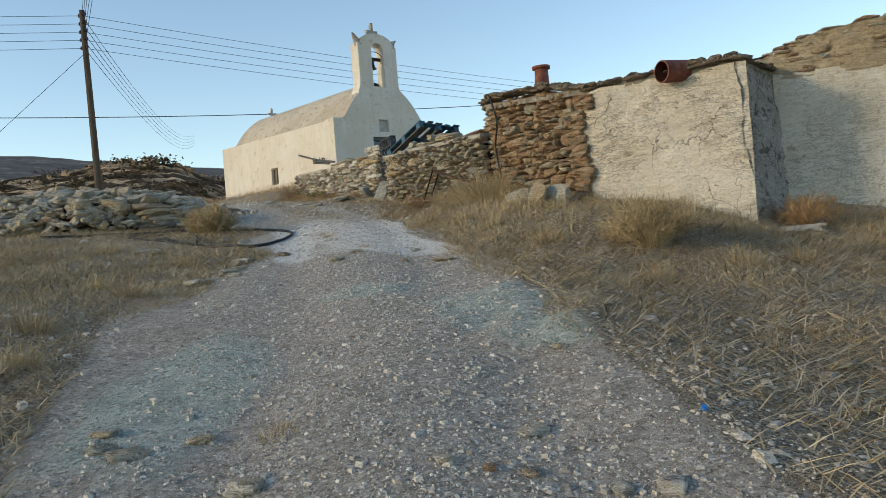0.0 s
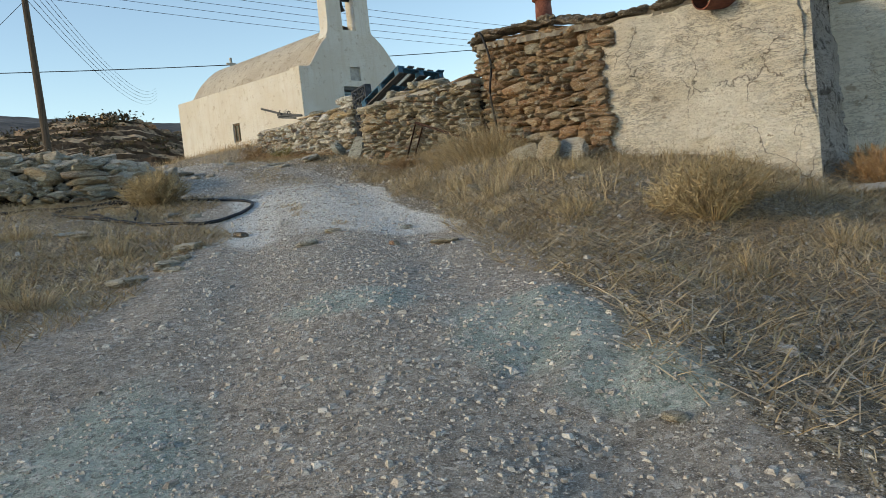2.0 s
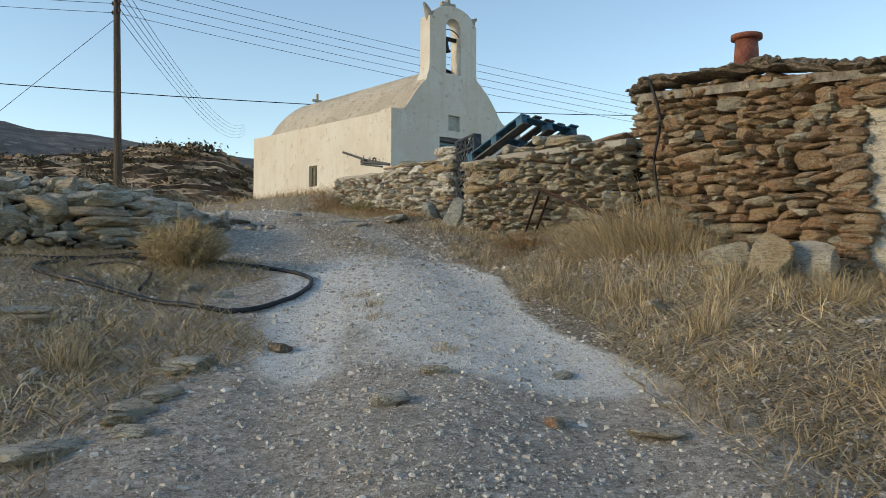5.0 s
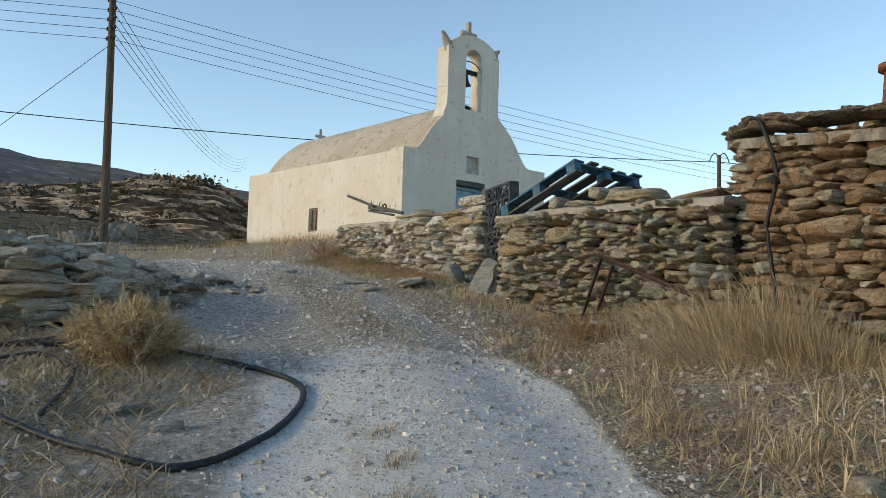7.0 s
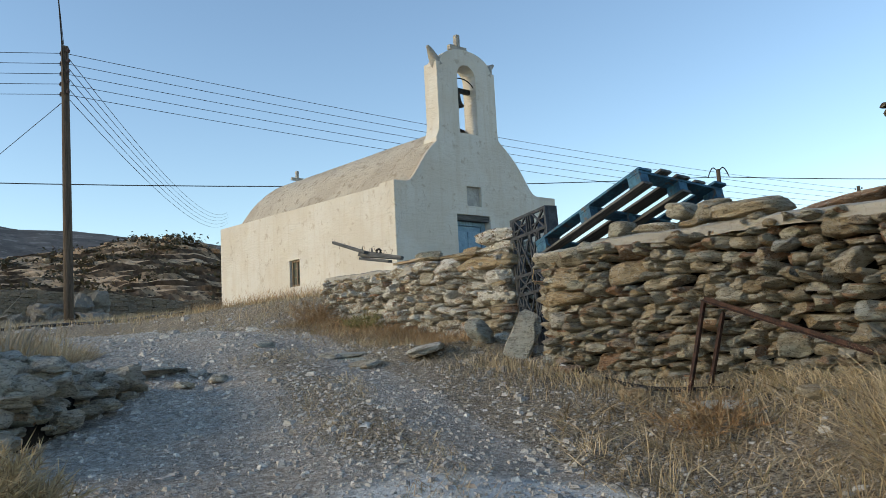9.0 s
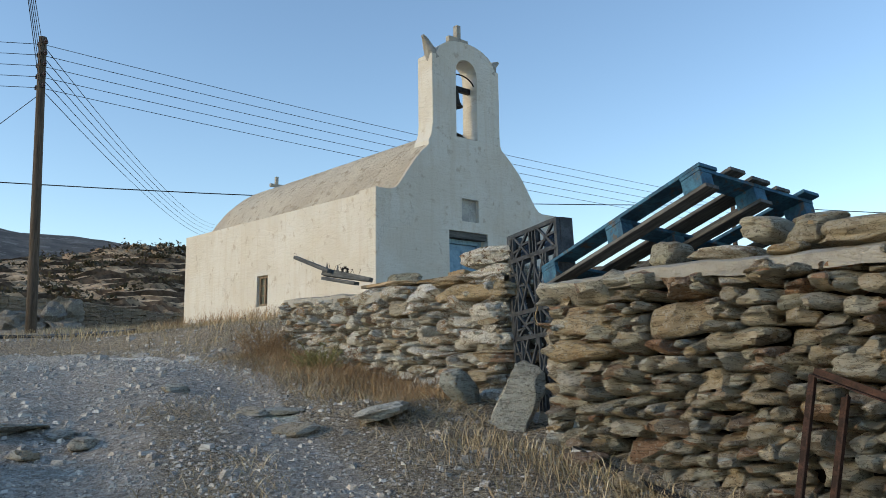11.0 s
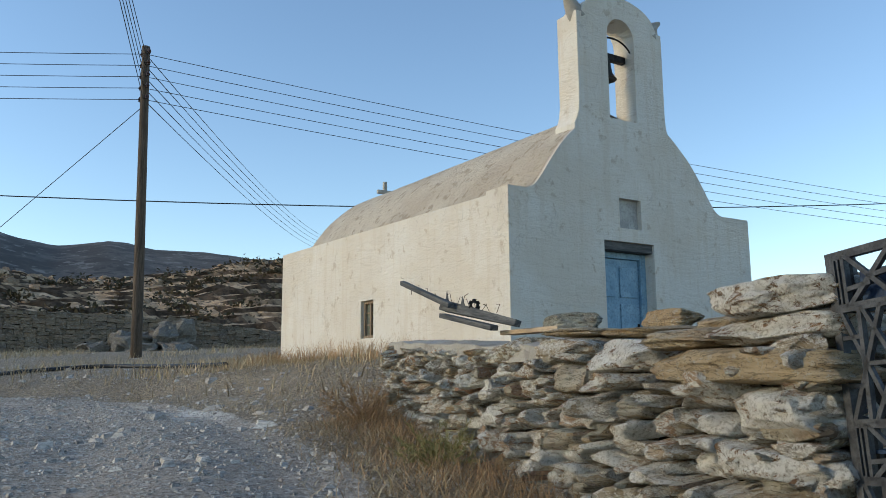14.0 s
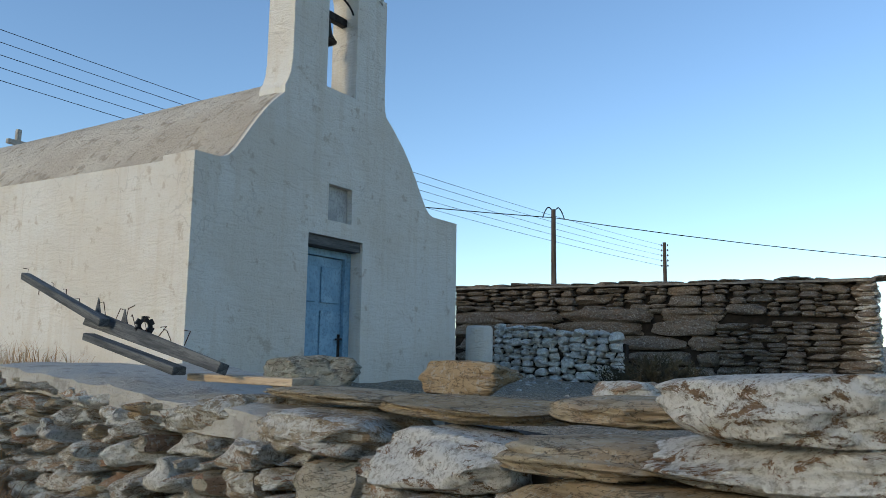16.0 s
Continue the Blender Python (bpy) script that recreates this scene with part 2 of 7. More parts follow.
M["door_blue"] = plain_material("pale_blue_door_paint", (0.17, 0.30, 0.42), (0.24, 0.38, 0.50), 5, 0.55, bump=0.15)
M["rust"] = plain_material("rusty_iron", (0.03, 0.019, 0.015), (0.085, 0.043, 0.03), 14, 0.85, bump=0.5)
M["rust_red"] = plain_material("red_brown_clay_pipe", (0.15, 0.052, 0.036), (0.26, 0.10, 0.066), 7, 0.8, bump=0.4)
M["iron"] = plain_material("dark_iron", (0.015, 0.014, 0.014), (0.04, 0.037, 0.035), 12, 0.6, 0.4)
M["bronze"] = plain_material("dark_bronze", (0.02, 0.018, 0.015), (0.05, 0.045, 0.035), 8, 0.5, 0.5)
M["hose"] = plain_material("black_polythene", (0.012, 0.014, 0.018), (0.03, 0.035, 0.042), 20, 0.5, coord="Position")
M["wire"] = plain_material("wire_dark", (0.02, 0.02, 0.022), (0.03, 0.03, 0.03), 4, 0.6, coord="Position")
M["crate_black"] = plain_material("black_plastic", (0.035, 0.037, 0.042), (0.075, 0.08, 0.088), 15, 0.5)
M["cap_blue"] = plain_material("bright_blue_plastic", (0.02, 0.16, 0.50), (0.03, 0.22, 0.60), 9, 0.4)
M["crate_blue"] = plain_material("dark_blue_plastic", (0.015, 0.03, 0.07), (0.03, 0.06, 0.12), 12, 0.5)
M["window_dark"] = plain_material("dim_window_glass", (0.10, 0.11, 0.09), (0.15, 0.16, 0.13), 4, 0.25)
# Back of the chapel niche, greyed to carry the recess shade.
M["niche_grey"] = plain_material("shaded_niche_grey", (0.30, 0.30, 0.29), (0.42, 0.42, 0.40), 6, 0.6)
M["porcelain"] = plain_material("brown_porcelain", (0.05, 0.03, 0.025), (0.10, 0.06, 0.05), 6, 0.3)
M["straw"] = blade_material("dry_straw", [(0.48, 0.37, 0.23), (0.60, 0.48, 0.31), (0.22, 0.16, 0.095), (0.70, 0.59, 0.41), (0.46, 0.34, 0.19), (0.13, 0.10, 0.06), (0.56, 0.44, 0.27), (0.34, 0.30, 0.15)])
M["bush"] = blade_material("dry_shrub_twigs", [(0.50, 0.38, 0.21), (0.62, 0.49, 0.28), (0.24, 0.17, 0.09), (0.68, 0.55, 0.33), (0.14, 0.10, 0.06)])
M["rusty_weed"] = blade_material("rusty_weeds", [(0.365, 0.203, 0.106), (0.515, 0.336, 0.173), (0.224, 0.129, 0.069), (0.605, 0.436, 0.239)])
M["green_weed"] = blade_material("olive_weeds", [(0.16, 0.16, 0.06), (0.26, 0.24, 0.10), (0.34, 0.28, 0.13)])
M["scrub"] = blade_material("dark_scrub", [(0.035, 0.035, 0.022), (0.06, 0.055, 0.03), (0.045, 0.04, 0.028)])
M["twig"] = blade_material("grey_twigs", [(0.34, 0.29, 0.22), (0.46, 0.41, 0.33), (0.20, 0.17, 0.13)])
M["gravel"] = stone_material("road_gravel", [(0.40, 0.375, 0.34), (0.52, 0.49, 0.45), (0.34, 0.31, 0.28), (0.66, 0.63, 0.58), (0.24, 0.225, 0.205), (0.44, 0.43, 0.41), (0.50, 0.43, 0.36)], (0.12, 0.105, 0.09), rust=0.03, relief=0.12)


def ground_material():
    m, nt, b = nodes_of("track_and_dry_earth", 0.95)
    t = Net(nt)
    zone = t.add("VertexColor")
    zone.layer_name = "zone"
    sep = t.add("SeparateColor")
    t.link(zone.outputs[0], sep.inputs[0])
    pos = t.coords("Position")
    big = t.noise(pos, 0.7, 5, 0.6)
    mid = t.noise(pos, 5, 6, 0.7)
    fine = t.noise(pos, 38, 6, 0.75)
    grit = t.noise(pos, 130, 3, 0.7)
    stony = t.noise(pos, 15, 5, 0.65)
    track = t.mix(t.ramp(big, [(0.42, (0, 0, 0)), (0.58, (1, 1, 1))]), (0.47, 0.42, 0.355), (0.57, 0.49, 0.405))
    track = t.mix(t.ramp(mid, [(0.47, (0, 0, 0)), (0.6, (0.7, 0.7, 0.7))]), track, (0.38, 0.335, 0.28))
    track = t.mix(t.ramp(stony, [(0.40, (0.6, 0.6, 0.6)), (0.47, (0, 0, 0))]), track, (0.34, 0.305, 0.26))
    track = t.mix(t.ramp(stony, [(0.54, (0, 0, 0)), (0.6, (0.6, 0.6, 0.6))]), track, (0.74, 0.69, 0.61))
    chalk = t.mix(t.ramp(mid, [(0.4, (0, 0, 0)), (0.58, (1, 1, 1))]), (0.84, 0.82, 0.77), (0.92, 0.91, 0.87))
    green = t.mix(t.ramp(mid, [(0.42, (0, 0, 0)), (0.58, (1, 1, 1))]), (0.40, 0.48, 0.43), (0.56, 0.63, 0.57))
    litter = t.mix(t.ramp(fine, [(0.43, (0, 0, 0)), (0.57, (1, 1, 1))]), (0.085, 0.066, 0.045), (0.52, 0.42, 0.285))
    litter = t.mix(t.ramp(mid, [(0.42, (0.6, 0.6, 0.6)), (0.54, (0, 0, 0))]), litter, (0.19, 0.155, 0.115))
    edge = t.noise(pos, 2.2, 6, 0.7)

    def soft(channel, lo=0.38, hi=0.62):
        n = nt.nodes.new("ShaderNodeMath")
        n.operation = "MULTIPLY_ADD"
        t.link(edge, n.inputs[0])
        n.inputs[1].default_value = 0.7
        t.link(channel, n.inputs[2])
        n2 = nt.nodes.new("ShaderNodeMath")
        n2.operation = "SUBTRACT"
        t.link(n.outputs[0], n2.inputs[0])
        n2.inputs[1].default_value = 0.35
        return t.ramp(n2.outputs[0], [(lo, (0, 0, 0)), (hi, (1, 1, 1))])

    c = t.mix(soft(sep.outputs[2]), track, green)
    c = t.mix(t.ramp(fine, [(0.395, (0.55, 0.55, 0.55)), (0.455, (0, 0, 0))]), c, (0.17, 0.15, 0.125))
    pale = t.mix(t.ramp(fine, [(0.40, (0.35, 0.35, 0.35)), (0.46, (0, 0, 0))]), chalk, (0.50, 0.48, 0.45))

    def pebbles(scale):
        n = nt.nodes.new("ShaderNodeTexVoronoi")
        n.inputs["Scale"].default_value = scale
        t.link(pos, n.inputs["Vector"])
        cell = t.add("SeparateColor")
        t.link(n.outputs["Color"], cell.inputs[0])
        return cell.outputs[0], n.outputs["Distance"]

    chip, chip_d = pebbles(42)
    sand, sand_d = pebbles(120)
    c = t.mix(1.0, c, t.ramp(chip, [(0.0, (0.50, 0.49, 0.48)), (0.2, (0.84, 0.83, 0.82)), (0.7, (1, 1, 1))]), "MULTIPLY")
    c = t.mix(t.ramp(chip, [(0.91, (0, 0, 0)), (0.94, (0.55, 0.55, 0.55))]), c, (0.78, 0.75, 0.70))
    c = t.mix(soft(sep.outputs[0]), c, t.mix(1.0, pale, t.ramp(chip, [(0.0, (0.74, 0.74, 0.74)), (0.10, (0.96, 0.96, 0.96)), (0.5, (1, 1, 1))]), "MULTIPLY"))
    c = t.mix(1.0, c, t.ramp(sand, [(0.0, (0.70, 0.69, 0.68)), (0.25, (0.95, 0.94, 0.93)), (0.8, (1, 1, 1))]), "MULTIPLY")
    c = t.mix(soft(sep.outputs[1]), c, litter)
    c = t.mix(t.ramp(grit, [(0.56, (0, 0, 0)), (0.62, (0.8, 0.8, 0.8))]), c, (0.74, 0.71, 0.65))
    t.link(c, b.inputs["Base Color"])
    nb = t.bump(b, mid, 0.6, 0.05)
    nb = t.bump(b, stony, 0.9, 0.042, nb)
    nb = t.bump(b, fine, 1.0, 0.026, nb)
    nb = t.bump(b, grit, 0.8, 0.01, nb)
    nb = t.bump(b, chip_d, -0.9, 0.016, nb)
    t.bump(b, sand_d, -0.7, 0.006, nb)
    return m


def hill_material(name, tread, riser, rock, scale):
    m, nt, b = nodes_of(name, 0.95)
    t = Net(nt)
    geo = t.add("NewGeometry")
    sep = t.add("SeparateXYZ")
    t.link(geo.outputs["Normal"], sep.inputs[0])
    pos = t.coords("Position")
    n1 = t.noise(pos, scale, 6, 0.7)
    n2 = t.noise(pos, scale * 6, 5, 0.7)
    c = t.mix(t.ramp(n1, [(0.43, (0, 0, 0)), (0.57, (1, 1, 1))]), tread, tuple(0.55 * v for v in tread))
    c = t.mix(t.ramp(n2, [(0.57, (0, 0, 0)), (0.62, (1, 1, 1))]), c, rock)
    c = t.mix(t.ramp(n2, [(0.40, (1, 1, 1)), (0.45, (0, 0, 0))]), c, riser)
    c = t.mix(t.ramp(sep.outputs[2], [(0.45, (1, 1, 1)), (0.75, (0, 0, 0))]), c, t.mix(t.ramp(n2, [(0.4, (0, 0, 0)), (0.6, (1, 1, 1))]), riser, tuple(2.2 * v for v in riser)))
    t.link(c, b.inputs["Base Color"])
    t.bump(b, n2, 0.7, 0.25)
    return m


M["ground"] = ground_material()
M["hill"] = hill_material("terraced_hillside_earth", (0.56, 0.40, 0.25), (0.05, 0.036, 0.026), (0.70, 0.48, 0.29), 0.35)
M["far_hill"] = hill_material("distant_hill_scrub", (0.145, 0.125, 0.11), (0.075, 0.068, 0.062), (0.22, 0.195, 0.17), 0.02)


# ---------------------------------------------------------------- building helpers
def link_mesh(name, verts, faces, material, parent=None, label="", smooth=False):
    me = bpy.data.meshes.new(name)
    me.from_pydata([tuple(v) for v in verts], [], [tuple(f) for f in faces])
    me.update()
    if smooth:
        me.polygons.foreach_set("use_smooth", [True] * len(me.polygons))
    me.materials.append(material)
    ob = new(name, me)
    if parent is not None:
        ob.parent = parent
    if label:
        tagged(ob, label)
    return ob


def part(name, bm, material, parent, label="", smooth=False):
    me = bpy.data.meshes.new(name)
    bmesh.ops.recalc_face_normals(bm, faces=bm.faces)
    bm.to_mesh(me)
    bm.free()
    if smooth:
        me.polygons.foreach_set("use_smooth", [True] * len(me.polygons))
    me.materials.append(material)
    ob = new(name, me)
    if parent is not None:
        ob.parent = parent
    if label:
        tagged(ob, label)
    return ob


def thing(name, label, category, m=None, group="", kind=""):
    e = new(name)
    e.empty_display_size = 0.2
    if m is not None:
        e.matrix_basis = m
    return tagged(e, label, category, group, kind)


def add_box(bm, x0, x1, y0, y1, z0, z1, bevel=0.0, m=None):
    r = bmesh.ops.create_cube(bm, size=1)
    vs = r["verts"]
    mat = Matrix.Translation(((x0 + x1) / 2, (y0 + y1) / 2, (z0 + z1) / 2)) @ Matrix.Diagonal((x1 - x0, y1 - y0, z1 - z0, 1))
    bmesh.ops.transform(bm, matrix=mat, verts=vs)
    if bevel:
        es = list({e for v in vs for e in v.link_edges})
        r = bmesh.ops.bevel(bm, geom=es, offset=bevel, segments=2, affect="EDGES", profile=0.6)
        vs = list({v for f in r["faces"] for v in f.verts} | {v for v in vs if v.is_valid})
    if m is not None:
        bmesh.ops.transform(bm, matrix=m, verts=vs)
    return vs


def box(name, dims, material, parent, bevel=0.0, label="", m=None):
    bm = bmesh.new()
    add_box(bm, *dims, bevel=bevel)
    ob = part(name, bm, material, parent, label)
    if m is not None:
        ob.matrix_basis = m
    return ob


def tube_data(points, radius, sides=8):
    pts = [Vector(p) for p in points]
    verts, faces = [], []
    for i, p in enumerate(pts):
        d = (pts[min(i + 1, len(pts) - 1)] - pts[max(i - 1, 0)]).normalized()
        side = d.cross(Vector((0, 0, 1)))
        side = side.normalized() if side.length > 1e-4 else Vector((1, 0, 0))
        up = side.cross(d)
        r = radius(i / (len(pts) - 1)) if callable(radius) else radius
        for k in range(sides):
            a = 2 * math.pi * k / sides
            verts.append(p + side * (r * math.cos(a)) + up * (r * math.sin(a)))
    for i in range(len(pts) - 1):
        for k in range(sides):
            faces.append((i * sides + k, i * sides + (k + 1) % sides, (i + 1) * sides + (k + 1) % sides, (i + 1) * sides + k))
    faces.append(tuple(range(sides))[::-1])
    faces.append(tuple(range((len(pts) - 1) * sides, len(pts) * sides)))
    return verts, faces


def tube(name, points, radius, material, parent=None, sides=8, label=""):
    v, f = tube_data(points, radius, sides)
    return link_mesh(name, v, f, material, parent, label, smooth=True)


def spline(points, per=8):
    """A smooth line through the points."""
    p = [Vector(q) for q in points]
    p = [2 * p[0] - p[1]] + p + [2 * p[-1] - p[-2]]
    out = []
    for i in range(1, len(p) - 2):
        for k in range(per):
            s = k / per
            a, b, c, d = p[i - 1], p[i], p[i + 1], p[i + 2]
            out.append(0.5 * (2 * b + (c - a) * s + (2 * a - 5 * b + 4 * c - d) * s * s + (3 * b - a - 3 * c + d) * s ** 3))
    return out + [p[-2]]


def rock_data(seed, div=4, square=3.2, rough=0.10, chip=0.5):
    """A unit stone: a rounded block with split faces and broken corners."""
    rnd = random.Random(seed)
    n = div + 1
    index, verts, faces = {}, [], []

    def vid(a, b, c):
        if (a, b, c) not in index:
            index[(a, b, c)] = len(verts)
            verts.append(Vector((a / div * 2 - 1, b / div * 2 - 1, c / div * 2 - 1)))
        return index[(a, b, c)]

    for i in range(div):
        for j in range(div):
            for lo, flip in ((0, True), (div, False)):
                for ax in range(3):
                    q = []
                    for di, dj in ((0, 0), (1, 0), (1, 1), (0, 1)):
                        k = [0, 0, 0]
                        k[ax], k[(ax + 1) % 3], k[(ax + 2) % 3] = lo, i + di, j + dj
                        q.append(vid(*k))
                    faces.append(q[::-1] if flip else q)
    cuts = []
    for _ in range(5):
        d = Vector((rnd.uniform(-1, 1), rnd.uniform(-1, 1), rnd.uniform(-0.7, 0.7))).normalized()
        cuts.append((d, rnd.uniform(0.72, 1.0) * (abs(d.x) + abs(d.y) + abs(d.z)) * (1 - 0.22 * chip)))
    off = Vector((rnd.uniform(-50, 50), rnd.uniform(-50, 50), rnd.uniform(-50, 50)))
    skew = rnd.uniform(-0.18, 0.18)
    out = []
    for v in verts:
        r = (abs(v.x) ** square + abs(v.y) ** square + abs(v.z) ** square) ** (1 / square)
        p = v / r
        for d, lim in cuts:
            k = p.dot(d) - lim * 0.8
            if k > 0:
                p = p - d * k
        p = p + Vector((noise.noise(p * 1.3 + off), noise.noise(p * 1.3 + off + Vector((9, 0, 0))), 0.7 * noise.noise(p * 1.3 + off + Vector((0, 9, 0))))) * rough * 1.6
        p = p + v.normalized() * noise.noise(p * 3.5 - off) * rough * 0.7
        p.x += skew * p.z
        out.append(p * 0.5)
    return out, faces


def smoothstep(a, b, x):
    q = np.clip((x - a) / (b - a), 0, 1)
    return q * q * (3 - 2 * q)


STONES = []
for k in range(14):
    v, f = rock_data(100 + k, 5, 5.0, 0.15, 1.0)
    me = bpy.data.meshes.new("stone")
    me.from_pydata([tuple(p) for p in v], [], f)
    me.polygons.foreach_set("use_smooth", [True] * len(me.polygons))
    me.set_sharp_from_angle(angle=radians(22))
    STONES.append(me)
STONE_KINDS = {}


def stone_mesh(k, material):
    key = (k % len(STONES), material.name)
    if key not in STONE_KINDS:
        me = STONES[key[0]].copy()
        me.materials.append(material)
        STONE_KINDS[key] = me
    return STONE_KINDS[key]


def pack(length, base, top, size, rnd, flat=0.42, spread=0.45):
    """Lays stones of chance size from the foot to the top of a wall face: rows of (along, height, width, rise)."""
    res = 0.02
    n = max(4, int(length / res))
    xs = (np.arange(n) + 0.5) * res
    level = np.array([base(x) for x in xs])
    cap = np.array([top(x) for x in xs])
    out = []
    for _ in range(6000):
        room = cap - level
        if room.max() < 0.035:
            break
        i = int(np.argmin(np.where(room < 0.035, 1e9, level)))
        a = i
        while a > 0 and abs(level[a - 1] - level[i]) < 0.025 and room[a - 1] >= 0.035:
            a -= 1
        b = i
        while b < n - 1 and abs(level[b + 1] - level[i]) < 0.025 and room[b + 1] >= 0.035:
            b += 1
        gap = (b - a + 1) * res
        if gap < 0.05:
            near = [level[q] for q in (a - 1, b + 1) if 0 <= q < n and level[q] > level[i]]
            level[a:b + 1] = min(near) if near else level[i] + 0.05
            continue
        w = size * math.exp(rnd.gauss(0, spread))
        if gap - w < 0.45 * size:
            w = gap if gap < 1.7 * size else gap * rnd.uniform(0.4, 0.6)
        w = min(w, gap)
        h = min(w * rnd.uniform(0.6, 1.35) * flat + 0.018, 0.19, float(room[a:b + 1].min()) + 0.02)
        k = max(1, int(round(w / res)))
        s = a if rnd.random() < 0.5 else b + 1 - k
        z = float(level[s:s + k].max())
        out.append((s * res + k * res / 2, z + h / 2, k * res, h))
        level[s:s + k] = z + h
    return out


def stone_face(parent, start, along, normal, rows, materials, rnd, depth=0.3, limit=300, proud=0.05, tilt=3.0, stuff_name="masonry"):
    """Stones of one wall face: the first ones as objects, any past the limit joined."""
    start, along, normal = Vector(start), Vector(along).normalized(), Vector(normal).normalized()
    turn = Matrix((along, -normal, Vector((0, 0, 1)))).transposed().to_4x4()
    inv = parent.matrix_basis.inverted()
    rest_v, rest_f = [], []
    for n, (s, z, w, h) in enumerate(rows):
        d = depth * rnd.uniform(0.8, 1.15)
        c = start + along * s + Vector((0, 0, z)) + normal * (rnd.uniform(-0.4, 1.0) * proud - d / 2)
        m = Matrix.Translation(c) @ turn @ Euler((radians(rnd.gauss(0, tilt)), radians(rnd.gauss(0, tilt)), radians(rnd.gauss(0, tilt * 1.6)))).to_matrix().to_4x4() @ Matrix.Diagonal((w * 0.985, d, h * 0.975, 1))
        k = rnd.randrange(14)
        if n < limit:
            ob = new("stone", stone_mesh(k, rnd.choice(materials)))
            ob.parent = parent
            ob.matrix_basis = inv @ m
        else:
            o = len(rest_v)
            me = STONES[k]
            rest_v += [inv @ m @ v.co for v in me.vertices]
            rest_f += [tuple(o + q for q in p.vertices) for p in me.polygons]
    if rest_f:
        tagged(link_mesh(stuff_name, rest_v, rest_f, materials[0], parent), kind="stuff")


def prism(name, corners, z0, z1, material, parent=None, label="", kind=""):
    """An upright block on a plan; z0 and z1 may be lists, one for each corner."""
    n = len(corners)
    lo = z0 if isinstance(z0, (list, tuple)) else [z0] * n
    hi = z1 if isinstance(z1, (list, tuple)) else [z1] * n
    area = sum(corners[i][0] * corners[(i + 1) % n][1] - corners[(i + 1) % n][0] * corners[i][1] for i in range(n))
    if area < 0:
        corners, lo, hi = corners[::-1], lo[::-1], hi[::-1]
    v = [(x, y, z) for (x, y), z in zip(corners, lo)] + [(x, y, z) for (x, y), z in zip(corners, hi)]
    f = [tuple(range(n))[::-1], tuple(range(n, 2 * n))] + [(i, (i + 1) % n, n + (i + 1) % n, n + i) for i in range(n)]
    ob = link_mesh(name, v, f, material, parent, label)
    return tagged(ob, kind=kind) if kind else ob


# ---------------------------------------------------------------- ground
ROAD_Y = [-8, 0, 4.7, 6.5, 8.8, 10, 12, 13.6, 15.7, 17.2, 18.2, 19.7, 21.5, 27.9, 39, 48, 70, 2000]
ROAD_Z = [-1.4, -0.15, 0.66, 1.03, 1.28, 1.52, 1.82, 2.06, 2.46, 2.69, 2.84, 3.02, 3.13, 3.34, 4.35, 4.9, 4.2, -90]
LINE_Y = [-10, 0, 5, 8, 10, 12, 14, 16, 18, 20, 22, 24, 26, 28, 33, 60]
LINE_X = [0.4, 0.1, -0.35, -0.8, -1.15, -1.5, -2.0, -2.9, -3.9, -5.0, -6.4, -8.6, -12.5, -19, -40, -120]
CX, CY, UX, UY = -2.975, 23.274, 0.7239, 0.6898


def smooth_interp(y, ky, kz, blur=0.9):
    return sum(w * np.interp(y + d * blur, ky, kz) for d, w in ((-1, 0.2), (-0.5, 0.2), (0, 0.2), (0.5, 0.2), (1, 0.2)))


def wave(x, y, s, seed):
    """Smooth, irregular ripple of about unit size."""
    r = np.random.RandomState(seed)
    out = np.zeros_like(np.asarray(x, float))
    for k in range(7):
        a, ph, f = r.uniform(0, 6.28), r.uniform(0, 6.28), s * r.uniform(0.6, 1.7)
        out = out + np.sin((x * math.cos(a) + y * math.sin(a)) * f + ph)
    return out / 3.2


